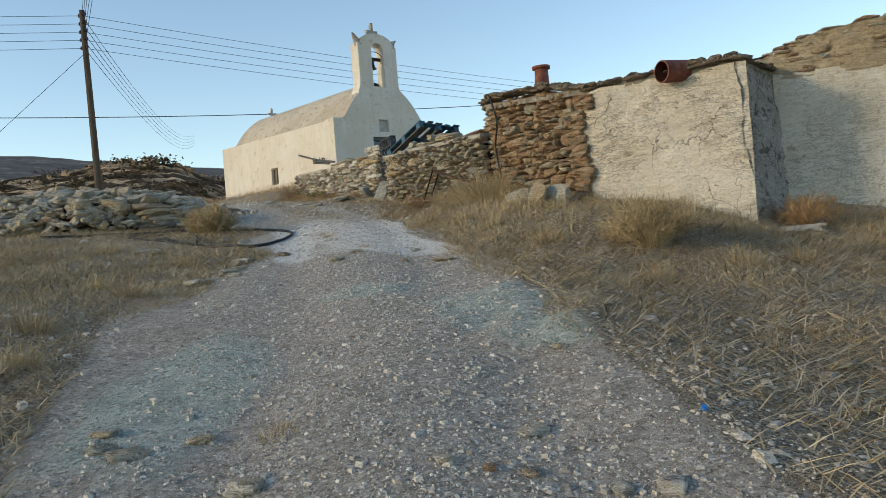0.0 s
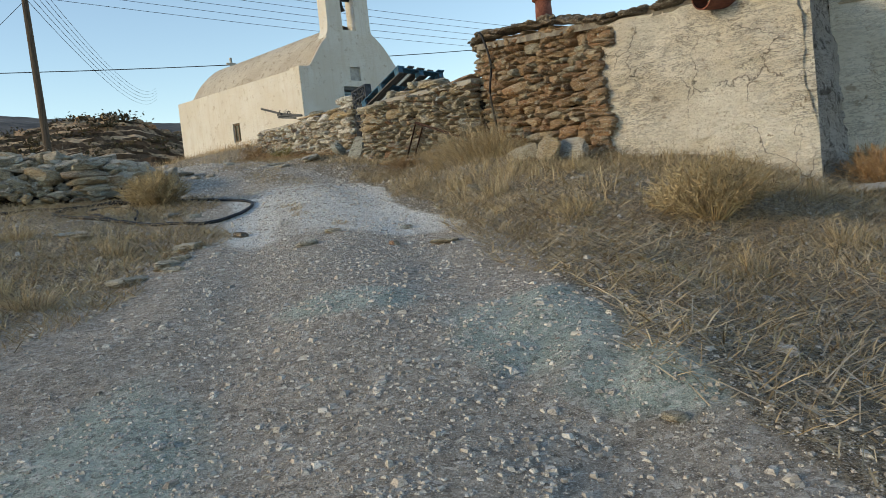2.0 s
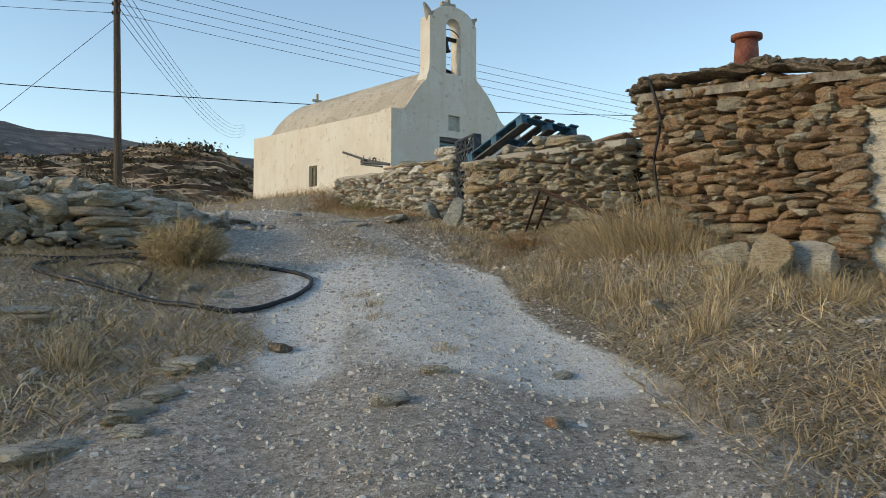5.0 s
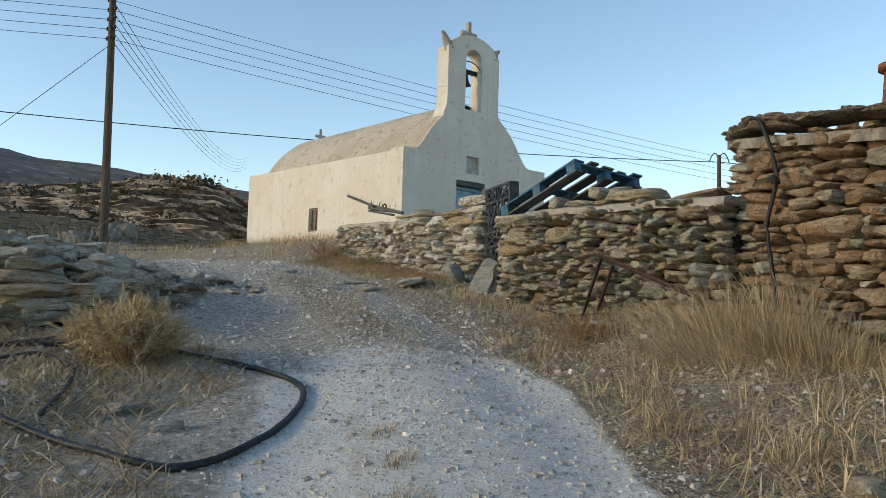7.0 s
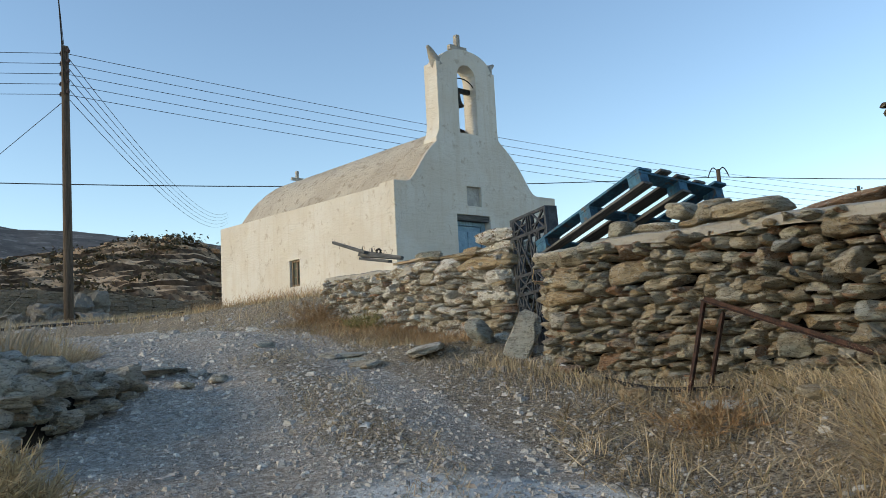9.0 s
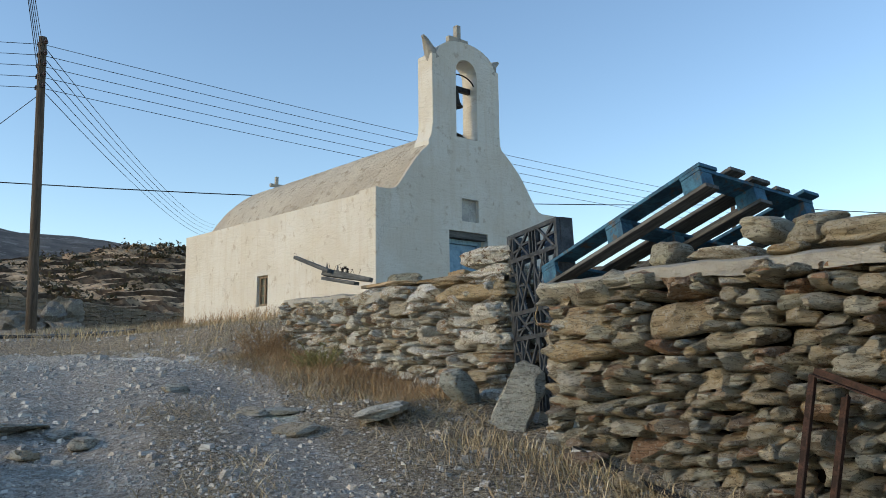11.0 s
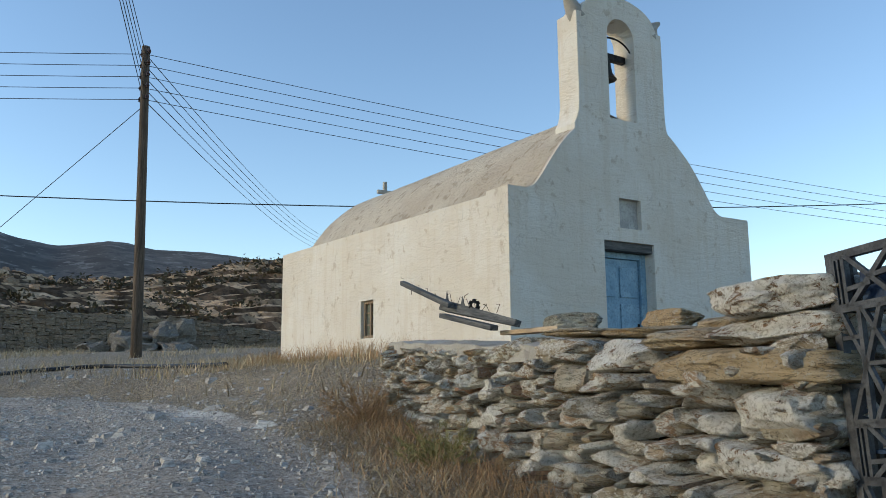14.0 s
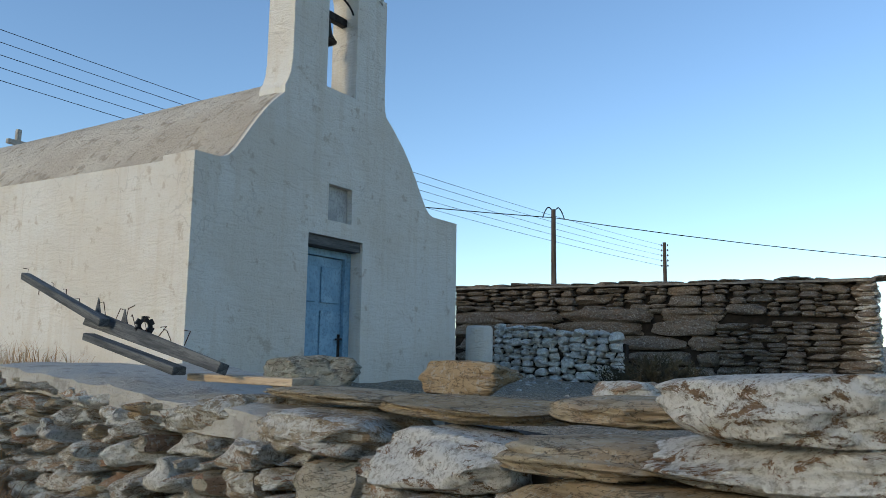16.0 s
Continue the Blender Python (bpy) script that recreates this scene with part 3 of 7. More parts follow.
def ground_z(x, y):
    x, y = np.asarray(x, float), np.asarray(y, float)
    z = smooth_interp(y, ROAD_Y, ROAD_Z)
    off = x - smooth_interp(y, LINE_Y, LINE_X)
    near = 1 - smoothstep(24, 34, y)
    # banks beside the track
    left = smoothstep(1.5, 4.5, -off) * 0.22 * near
    z = z + left + smoothstep(5, 9, -off) * 0.25 * near
    right = smoothstep(1.3, 2.6, off)
    z = z - right * 0.16 * (1 - smoothstep(6.5, 9.5, y)) * near - smoothstep(2.6, 9, off) * 0.8 * (1 - smoothstep(9.0, 13.5, y)) * near
    z = z + right * 0.26 * smoothstep(7.6, 10.0, y) * (1 - smoothstep(14.0, 16.0, y)) * near
    # level ground behind the walls
    z = z + smoothstep(2.1, 3.4, off) * smoothstep(15.0, 18.0, y) * (1 - smoothstep(26, 40, y)) * 0.25
    # rise towards the church
    sx = (x - CX) * UX + (y - CY) * UY
    sy = -(x - CX) * UY + (y - CY) * UX
    bank = smoothstep(-3.0, -0.2, sx) * smoothstep(-2.5, 2.0, sy) * (1 - smoothstep(9, 14, sy)) * (1 - smoothstep(5, 10, sx))
    z = z + bank * np.clip(3.78 - z, 0, 1)
    # wheel tracks, hump and roughness
    rut = np.exp(-((off + 0.75) / 0.3) ** 2) + np.exp(-((off - 0.75) / 0.32) ** 2)
    z = z - 0.035 * rut * near + 0.03 * np.exp(-(off / 0.4) ** 2) * near
    flat = 1 - 0.5 * np.exp(-(off / 1.6) ** 2)
    z = z + flat * near * (0.035 * wave(x, y, 1.6, 3) + 0.016 * wave(x, y, 6, 4) + 0.008 * wave(x, y, 17, 5))
    z = z - 0.2 * np.exp(-((x - 4.3) / 0.9) ** 2 - ((y - 9.9) / 0.8) ** 2)
    # outcrops of rock in the track
    for ox, oy, rx, ry, h in ((0.35, 6.0, 0.42, 0.65, 0.10), (0.75, 5.15, 0.45, 0.35, 0.07), (-0.65, 6.75, 0.4, 0.28, 0.05), (-2.2, 17.4, 0.9, 0.3, 0.06)):
        q = ((x - ox) / rx) ** 2 + ((y - oy) / ry) ** 2
        z = z + h * np.exp(-q) * (1 + 0.35 * wave(x, y, 11, 8))
    return z


GRID_X, GRID_Y = np.arange(-30, 14, 0.1), np.arange(-2, 60, 0.1)
GRID_Z = ground_z(*np.meshgrid(GRID_X, GRID_Y))


def gz(x, y):
    """Height of the ground at a place."""
    fx, fy = min(max((x + 30) / 0.1, 0), len(GRID_X) - 2.001), min(max((y + 2) / 0.1, 0), len(GRID_Y) - 2.001)
    i, j = int(fx), int(fy)
    a, b = fx - i, fy - j
    return float(GRID_Z[j, i] * (1 - a) * (1 - b) + GRID_Z[j, i + 1] * a * (1 - b) + GRID_Z[j + 1, i] * (1 - a) * b + GRID_Z[j + 1, i + 1] * a * b)


def graded(lo, hi, core0, core1, step, grow=1.18):
    mid = list(np.arange(core0, core1 + 1e-6, step))
    out, d, p = [], step, core1
    while p < hi:
        d *= grow
        p += d
        out.append(min(p, hi))
    low, d, p = [], step, core0
    while p > lo:
        d *= grow
        p -= d
        low.append(max(p, lo))
    return np.array(low[::-1] + mid + out)


def zones(x, y):
    """Pale gravel, dry litter and greenish rock, each from 0 to 1."""
    off = x - smooth_interp(y, LINE_Y, LINE_X)
    n = wave(x, y, 1.1, 21) * 0.25
    chalk = 1.6 * np.exp(-((off - 0.55 + 0.10 * (y - 12)) / 1.0) ** 2) * smoothstep(8.6, 10.6, y) * (1 - smoothstep(13.2, 14.3, y))
    chalk = np.maximum(chalk, 0.9 * np.exp(-((off + 0.75) / 0.38) ** 2) * smoothstep(8.0, 10.5, y) * (1 - smoothstep(12.6, 13.6, y)))
    chalk = np.maximum(chalk, 0.55 * np.exp(-((x + 6.2) / 1.9) ** 2 - ((y - 22.8) / 1.2) ** 2))
    chalk = np.maximum(chalk, 0.55 * smoothstep(7.5, 10.5, y) * (1 - smoothstep(13.3, 14.2, y)) * np.exp(-(off / 1.1) ** 2))
    right = smoothstep(1.15, 1.6, off + n + 0.35 * smoothstep(8, 11, y))
    left = smoothstep(1.7, 2.3, -off + n)
    hump = 0.75 * np.exp(-((off + 0.05) / 0.42) ** 2) * smoothstep(13.4, 14.4, y) * (1 - smoothstep(17.0, 18.5, y))
    litter = np.clip(np.maximum(np.maximum(right, left * 0.8), hump) - 0.25 * smoothstep(24, 30, y) * (0.5 + wave(x, y, 0.5, 77)), 0, 1)
    green = np.zeros_like(x)
    for ox, oy, rx, ry in ((0.35, 6.0, 0.55, 0.75), (0.85, 5.2, 0.6, 0.4), (-0.65, 6.75, 0.5, 0.35), (-1.6, 4.6, 0.6, 1.4), (-2.2, 17.4, 1.0, 0.4)):
        green = np.maximum(green, np.exp(-((x - ox) / rx) ** 2 - ((y - oy) / ry) ** 2))
    return chalk, litter, green


def build_ground():
    gx = graded(-2200, 2200, -7.5, 5.5, 0.085)
    gy = graded(-900, 2600, 1.0, 24.0, 0.085)
    X, Y = np.meshgrid(gx, gy)
    Z = ground_z(X, Y)
    far = smoothstep(120, 900, np.hypot(X, Y))
    Z = Z * (1 - far) + far * -60
    nx, ny = len(gx), len(gy)
    verts = np.stack([X.ravel(), Y.ravel(), Z.ravel()], 1)
    i = np.arange((ny - 1) * nx).reshape(ny - 1, nx)[:, :-1].ravel()
    faces = np.stack([i, i + 1, i + nx + 1, i + nx], 1)
    ob = link_mesh("ground", verts.tolist(), faces.tolist(), M["ground"], smooth=True)
    col = ob.data.color_attributes.new("zone", "FLOAT_COLOR", "POINT")
    c, l, g = zones(X.ravel(), Y.ravel())
    col.data.foreach_set("color", np.stack([c, l, g, np.ones_like(c)], 1).ravel())
    tagged(ob, "rutted track of grey gravel and pale chalky dust between dry grassy banks", "ground", kind="structure")


build_ground()

# ---------------------------------------------------------------- hills
def build_hillside():
    """Abandoned terraces that climb from the field wall to a rocky ridge."""
    eye = Vector((-1.7, 12.7))
    bear0, bear1, cols = radians(2), radians(75), 150
    ridge_b = [0, 10, 17, 20, 22.5, 25, 28, 33, 36, 40, 43, 60, 75]
    ridge_z = [7, 9.5, 12.5, 14.3, 15.1, 14.7, 13.6, 12.7, 12.5, 13.3, 13.4, 12, 10]
    prof = []
    steps = 20
    for k in range(steps):
        a, b = k / steps, (k + 1) / steps
        prof += [(a, a, 0), (a + 0.004, a + 0.78 / steps, 1), (b - 0.004, b, 0)]
    rows = prof + [(1.03, 1.0, 0), (1.3, 0.8, 0), (2.2, -0.4, 0)]
    verts, faces = [], []
    for i in range(cols):
        ang = bear0 + (bear1 - bear0) * i / (cols - 1)
        top = float(np.interp(math.degrees(ang), ridge_b, ridge_z))
        for j, (r, h, _) in enumerate(rows):
            wob = noise.noise(Vector((ang * 9, r * 6, 0))) * 1.6 + noise.noise(Vector((ang * 40, j * 1.7, 3))) * 0.5
            d = 43 + r * 40 + wob * (1 if r > 0 else 0.3)
            zz = 4.6 + (top - 4.6) * h + noise.noise(Vector((ang * 60, j * 0.9, 7))) * 0.22 + noise.noise(Vector((ang * 14, r * 8, 5))) * 0.5 * min(1, h * 2 if h > 0 else 0)
            verts.append((eye.x - math.sin(ang) * d, eye.y + math.cos(ang) * d, zz))
    n = len(rows)
    for i in range(cols - 1):
        for j in range(n - 1):
            faces.append((i * n + j, i * n + j + 1, (i + 1) * n + j + 1, (i + 1) * n + j))
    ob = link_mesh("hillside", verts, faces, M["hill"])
    tagged(ob, "dry hillside of old stone terraces below a rocky ridge", "hillside", kind="structure")
    return eye, ridge_b, ridge_z


def build_far_hill():
    eye = Vector((-1.7, 12.7))
    b_k = [-8, 5, 15, 23, 28, 34, 37, 40, 43, 50, 60, 75]
    z_k = [30, 48, 65, 72.5, 75.5, 79.5, 75.5, 80.5, 88.5, 101, 92, 78]
    cols, rings = 140, 26
    verts, faces = [], []
    for i in range(cols):
        ang = radians(-8 + 83 * i / (cols - 1))
        top = float(np.interp(math.degrees(ang), b_k, z_k))
        for j in range(rings):
            r = j / (rings - 1)
            d = 190 + 330 * r
            zz = -10 + (top + 10) * math.sin(min(1, r * 1.02) * math.pi / 2) ** 1.2
            zz += noise.fractal(Vector((ang * 18, r * 5, 1)), 0.8, 2.0, 5) * 1.6 * r * (1 if j < rings - 1 else 0.4)
            verts.append((eye.x - math.sin(ang) * d, eye.y + math.cos(ang) * d, zz))
    for i in range(cols - 1):
        for j in range(rings - 1):
            faces.append((i * rings + j, i * rings + j + 1, (i + 1) * rings + j + 1, (i + 1) * rings + j))
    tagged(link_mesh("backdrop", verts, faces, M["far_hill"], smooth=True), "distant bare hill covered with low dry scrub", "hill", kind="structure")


HILL_EYE, RIDGE_B, RIDGE_Z = build_hillside()
build_far_hill()


# ---------------------------------------------------------------- church
CH_Z = 3.2
church = thing("church", "small whitewashed chapel with barrel vault, belfry and blue door", "church",
               Matrix.Translation((CX, CY, CH_Z)) @ Matrix.Rotation(math.atan2(UY, UX), 4, "Z"))
CH_W, CH_L, CH_MID, CH_HALF = 4.23, 6.75, 1.97, 1.62


def vault_z(s, base=5.66, rise=1.0):
    d = abs(s - CH_MID)
    return base + rise * sum(float(np.interp(d + e, [-0.4, 0, 0.4, 0.77, 1.12, 1.38, 1.52, 1.62, 1.8], [1.20, 1.30, 1.20, 0.965, 0.66, 0.32, 0.10, 0.0, 0.0])) for e in (-0.08, 0, 0.08)) / 3


def slab(name, cols, spans, y0, y1, material, parent, label="", axis="x", only=None):
    """An upright wall made of columns; spans(a) gives the solid stretches (bottom, top) at a place; only picks one stretch."""
    bm = bmesh.new()
    for a, b in zip(cols[:-1], cols[1:]):
        mid = (a + b) / 2
        for sa, sb in list(zip(spans(a, mid), spans(b, mid)))[slice(None) if only is None else slice(only, only + 1)]:
            cuts = 1
            for c in range(cuts):
                p = []
                for s, (lo, hi) in ((a, sa), (b, sb)):
                    for z in (lo, hi):
                        for y in (y0, y1):
                            p.append((s, y, z - CH_Z) if axis == "x" else (y, s, z - CH_Z))
                vs = [bm.verts.new(q) for q in p]
                for q in ((0, 1, 3, 2), (4, 6, 7, 5), (0, 4, 5, 1), (2, 3, 7, 6), (0, 2, 6, 4), (1, 5, 7, 3)):
                    bm.faces.new([vs[k] for k in q])
    bmesh.ops.remove_doubles(bm, verts=bm.verts, dist=0.0005)
    bm.verts.index_update()
    seen = {}
    for f in bm.faces:
        seen.setdefault(frozenset(v.index for v in f.verts), []).append(f)
    dead = [f for fs in seen.values() if len(fs) > 1 for f in fs]
    bmesh.ops.delete(bm, geom=dead, context="FACES_ONLY")
    return part(name, bm, material, parent, label)


def columns(lo, hi, step, *extra):
    return sorted(set([round(lo + (hi - lo) * i / max(1, int((hi - lo) / step)), 4) for i in range(int((hi - lo) / step) + 1)] + [round(e, 4) for e in extra]))


def build_church():
    d0, d1, dtop = 1.45, 2.31, 5.17
    n0, n1, nb, nt = 1.73, 2.11, 5.34, 5.72
    b0, b1 = 1.13, 2.64

    def facade(s, mid):
        top = max(5.64, vault_z(s) + 0.015)
        if b0 <= mid <= b1:
            top = 6.62
        if d0 < mid < d1:
            if n0 < mid < n1:
                return [(dtop, nb), (nt, top)]
            return [(dtop, top)]
        return [(2.4, top)]

    cols = columns(0, CH_W, 0.07, d0, d1, n0, n1, b0, b1)
    # the stretch over the door is built apart, so that each column has one number of spans
    slab("facade", [c for c in cols if c <= d0], facade, 0, 0.42, M["church"], church)
    slab("facade", [c for c in cols if d0 <= c <= n0], facade, 0, 0.42, M["church"], church)
    slab("facade", [c for c in cols if n0 <= c <= n1], facade, 0, 0.42, M["church"], church, only=0)
    slab("facade", [c for c in cols if n0 <= c <= n1], facade, 0, 0.42, M["church"], church, only=1)
    slab("facade", [c for c in cols if n1 <= c <= d1], facade, 0, 0.42, M["church"], church)
    slab("facade", [c for c in cols if c >= d1], facade, 0, 0.42, M["church"], church)
    # Rear face of the niche; its shade is in the material colour.
    box("plaque", (n0 - 0.01, n1 + 0.01, 0.07, 0.12, nb - CH_Z - 0.01, nt - CH_Z + 0.01), M["niche_grey"], church, label="grey back of the shallow niche, darkened for its shade")

    # side walls, with their flat ledges
    def side_top(v):
        return 5.62 + 0.13 * v / CH_L

    w0, w1, wb, wt = 3.21, 3.61, 4.10, 4.65

    def west(v, mid):
        if w0 < mid < w1:
            return [(2.4, wb), (wt, side_top(v))]
        return [(2.4, side_top(v))]

    vcols = columns(0.42, CH_L, 0.4, w0, w1)
    slab("side_wall", [c for c in vcols if c <= w0], west, 0, 0.5, M["church"], church, axis="y")
    slab("side_wall", [w0, w1], west, 0, 0.5, M["church"], church, axis="y", only=0)
    slab("side_wall", [w0, w1], west, 0, 0.5, M["church"], church, axis="y", only=1)
    slab("side_wall", [c for c in vcols if c >= w1], west, 0, 0.5, M["church"], church, axis="y")
    slab("side_wall", [0.42, CH_L], lambda v, mid: [(2.4, side_top(v))], CH_W - 0.5, CH_W, M["church"], church, axis="y")
    slab("back_wall", columns(0.5, CH_W - 0.5, 0.1), lambda s, mid: [(2.4, vault_z(s) - 0.03)], CH_L - 0.45, CH_L - 0.02, M["church"], church)

    # barrel vault, slightly uneven
    verts, faces, ns, nv = [], [], 40, 24
    for j in range(nv + 1):
        v = 0.41 + (CH_L - 0.1 - 0.41) * (j - 1) / (nv - 1) if j else 0.05
        for i in range(ns + 1):
            s = CH_MID - CH_HALF + 2 * CH_HALF * (0.5 - 0.5 * math.cos(math.pi * i / ns))
            rz = 0.012 * noise.noise(Vector((s * 2.3, v * 1.7, 0)))
            inside = j == 0 and 1.10 < s < 2.67
            verts.append((s, 0.405 if inside else v, vault_z(s, 5.685 + 0.03 * v / CH_L, 1.0) - CH_Z + (rz if j else 0)))
    for j in range(nv):
        for i in range(ns):
            a = j * (ns + 1) + i
            faces.append((a, a + 1, a + ns + 2, a + ns + 1))
    link_mesh("roof", verts, faces, M["vault"], church, "rounded lime-rendered vault with rough patches", smooth=True)

    # belfry with its arched opening
    o0, o1, oz0, oz1 = 1.64, 2.12, 6.74, 7.86
    mid_o, r_o = (o0 + o1) / 2, (o1 - o0) / 2

    def btop(s):
        q = (s - (b0 + b1) / 2) / ((b1 - b0) / 2)
        if abs(q) > 0.86:
            return 8.05
        return 8.06 + 0.34 * math.sqrt(max(0.0, 1 - (q / 0.86) ** 2))

    def belf(s, mid):
        if o0 < mid < o1:
            arch = oz1 + math.sqrt(max(0.0, r_o ** 2 - (s - mid_o) ** 2))
            return [(6.62, oz0), (arch, btop(s))]
        return [(6.62, btop(s))]

    bcols = columns(b0, b1, 0.04, o0, o1)
    belfry_y = 0.36
    slab("belfry", [c for c in bcols if c <= o0], belf, 0.0, belfry_y, M["church"], church)
    slab("belfry", [c for c in bcols if o0 <= c <= o1], belf, 0.0, belfry_y, M["church"], church, only=0)
    slab("belfry", [c for c in bcols if o0 <= c <= o1], belf, 0.0, belfry_y, M["church"], church, only=1)
    slab("belfry", [c for c in bcols if c >= o1], belf, 0.0, belfry_y, M["church"], church)
    # flared feet of the belfry
    for side, x0 in ((-1, b0), (1, b1)):
        bm = bmesh.new()
        ring = [(0, 0), (0.0, 0.30), (0.02, 0.12), (0.05, 0.03), (0.09, -0.04), (0.09, -0.12), (0, -0.12)]
        vs = [[bm.verts.new((x0 + side * (dx - 0.002), y, 6.62 - CH_Z + dz)) for dx, dz in ring] for y in (0.002, 0.357)]
        for k in range(len(ring)):
            bm.faces.new((vs[0][k], vs[0][(k + 1) % len(ring)], vs[1][(k + 1) % len(ring)], vs[1][k]))
        bm.faces.new(vs[0])
        bm.faces.new(vs[1][::-1])
        part("belfry_foot", bm, M["church"], church)
    # horn-like corner ornaments
    for side, x0, hgt in ((-1, b0 + 0.02, 0.30), (1, b1 - 0.02, 0.25)):
        pts = [(x0 - side * 0.10, 0.12, 8.0 - CH_Z), (x0 - side * 0.05, 0.12, 8.10 - CH_Z), (x0 + side * 0.0, 0.13, 8.2 - CH_Z), (x0 + side * 0.06, 0.12, 8.05 + hgt * 0.8 - CH_Z), (x0 + side * 0.13, 0.11, 8.05 + hgt - CH_Z)]
        tube("horn", spline(pts, 4), lambda q: 0.11 * (1 - q) + 0.028, M["cement"], church, 8, "grey horn-shaped corner ornament")
    # stone crosses
    for x, y, z, k, nm in (((b0 + b1) / 2 - 0.02, 0.2, 8.37, 1.0, "cross"), (CH_MID - 0.05, CH_L - 0.35, 7.0, 0.75, "cross")):
        bm = bmesh.new()
        add_box(bm, x - 0.045 * k, x + 0.045 * k, y - 0.05 * k, y + 0.05 * k, z - CH_Z - 0.06, z - CH_Z + 0.40 * k, 0.014)
        add_box(bm, x - 0.22 * k, x + 0.22 * k, y - 0.048 * k, y + 0.048 * k, z - CH_Z + 0.07 * k, z - CH_Z + 0.17 * k, 0.014)
        part(nm, bm, M["cement"], church, "small weathered stone cross")
    # bell with its yoke and ringing arm
    prof = [(0.0, 7.62), (0.05, 7.61), (0.075, 7.57), (0.085, 7.48), (0.10, 7.40), (0.135, 7.34), (0.15, 7.32), (0.13, 7.32), (0.0, 7.36)]
    verts, faces, sd = [], [], 18
    for r, z in prof:
        for k in range(sd):
            a = 2 * math.pi * k / sd
            verts.append((mid_o - 0.10 + r * math.cos(a), 0.20 + r * math.sin(a), z - CH_Z))
    for i in range(len(prof) - 1):
        for k in range(sd):
            faces.append((i * sd + k, i * sd + (k + 1) % sd, (i + 1) * sd + (k + 1) % sd, (i + 1) * sd + k))
    bell = link_mesh("bell", verts, faces, M["bronze"], church, "dark bronze bell hung in the arch", smooth=True)
    bm = bmesh.new()
    add_box(bm, o0 - 0.02, o1 + 0.02, 0.16, 0.24, 7.60 - CH_Z, 7.69 - CH_Z, 0.01)
    part("yoke", bm, M["iron"], church)
    tube("ringing_arm", [(mid_o - 0.12 + 0.32 * math.sin(a), 0.02, 7.62 - CH_Z + 0.2 * math.cos(a)) for a in np.linspace(-0.5, 1.25, 12)], 0.012, M["iron"], church, 6)

    # blue panelled door in its deep reveal
    leaf = box("door", (d0 + 0.04, d1 - 0.10, 0.20, 0.245, 3.18 - CH_Z, 4.98 - CH_Z), M["door_blue"], church, 0.004, "pale blue panelled wooden door")
    for px0, px1 in ((d0 + 0.10, d0 + 0.34), (d0 + 0.42, d1 - 0.16)):
        for pz0, pz1 in ((3.35, 3.72), (3.82, 4.42), (4.5, 4.88)):
            bm = bmesh.new()
            add_box(bm, px0, px1, 0.182, 0.200, pz0 - CH_Z, pz1 - CH_Z, 0.012)
            part("panel", bm, M["door_blue"], leaf)
    tube("handle", spline([(d1 - 0.13, 0.20, 4.13 - CH_Z), (d1 - 0.13, 0.155, 4.13 - CH_Z), (d1 - 0.225, 0.15, 4.125 - CH_Z)], 4), 0.011, M["iron"], leaf, 6, "dark lever handle")
    box("lock_plate", (d1 - 0.15, d1 - 0.115, 0.188, 0.199, 3.93 - CH_Z, 4.18 - CH_Z), M["iron"], leaf, 0.003)
    frame_bm = bmesh.new()
    add_box(frame_bm, d0 - 0.005, d0 + 0.034, 0.16, 0.26, 3.1 - CH_Z, 5.06 - CH_Z, 0.004)
    add_box(frame_bm, d1 - 0.094, d1 + 0.005, 0.16, 0.26, 3.1 - CH_Z, 5.06 - CH_Z, 0.004)
    add_box(frame_bm, d0 + 0.036, d1 - 0.096, 0.162, 0.262, 4.985 - CH_Z, 5.058 - CH_Z, 0.004)
    part("door_frame", frame_bm, M["door_blue"], church)
    box("lintel", (d0 - 0.01, d1 + 0.01, 0.03, 0.40, 5.063 - CH_Z, 5.165 - CH_Z), M["wood_grey"], church, 0.006, "dark weathered timber lintel")
    box("threshold", (d0 - 0.01, d1 + 0.01, -0.06, 0.42, 2.6 - CH_Z, 3.16 - CH_Z), M["cement"], church, 0.01)

    # window with its wooden frame
    wf = bmesh.new()
    for a, b, c, d in ((w0, w0 + 0.045, wb, wt), (w1 - 0.045, w1, wb, wt), (w0 + 0.045, w1 - 0.045, wb, wb + 0.045), (w0 + 0.045, w1 - 0.045, wt - 0.045, wt)):
        add_box(wf, 0.05, 0.10, a, b, c - CH_Z, d - CH_Z, 0.004)
    window = part("window", wf, M["wood_frame"], church, "narrow window with a brown wooden frame")
    box("pane", (0.085, 0.092, w0 + 0.04, w1 - 0.04, wb + 0.04 - CH_Z, wt - 0.04 - CH_Z), M["window_dark"], window)
    mid_y = (w0 + w1) / 2
    box("mullion", (0.058, 0.083, mid_y - 0.022, mid_y + 0.022, wb + 0.045 - CH_Z, wt - 0.045 - CH_Z), M["wood_frame"], window)
    for za in (0.36, 0.68):
        z = wb + (wt - wb) * za - CH_Z
        box("glazing_bar", (0.066, 0.083, w0 + 0.045, mid_y - 0.022, z - 0.009, z + 0.009), M["wood_frame"], window)
        box("glazing_bar", (0.066, 0.083, mid_y + 0.022, w1 - 0.045, z - 0.009, z + 0.009), M["wood_frame"], window)


build_church()


# ---------------------------------------------------------------- dry-stone walls along the track
def unit(a, b):
    d = Vector((b[0] - a[0], b[1] - a[1], 0))
    return d.normalized(), d.length


def face_normal(d):
    return Vector((-d.y, d.x, 0))


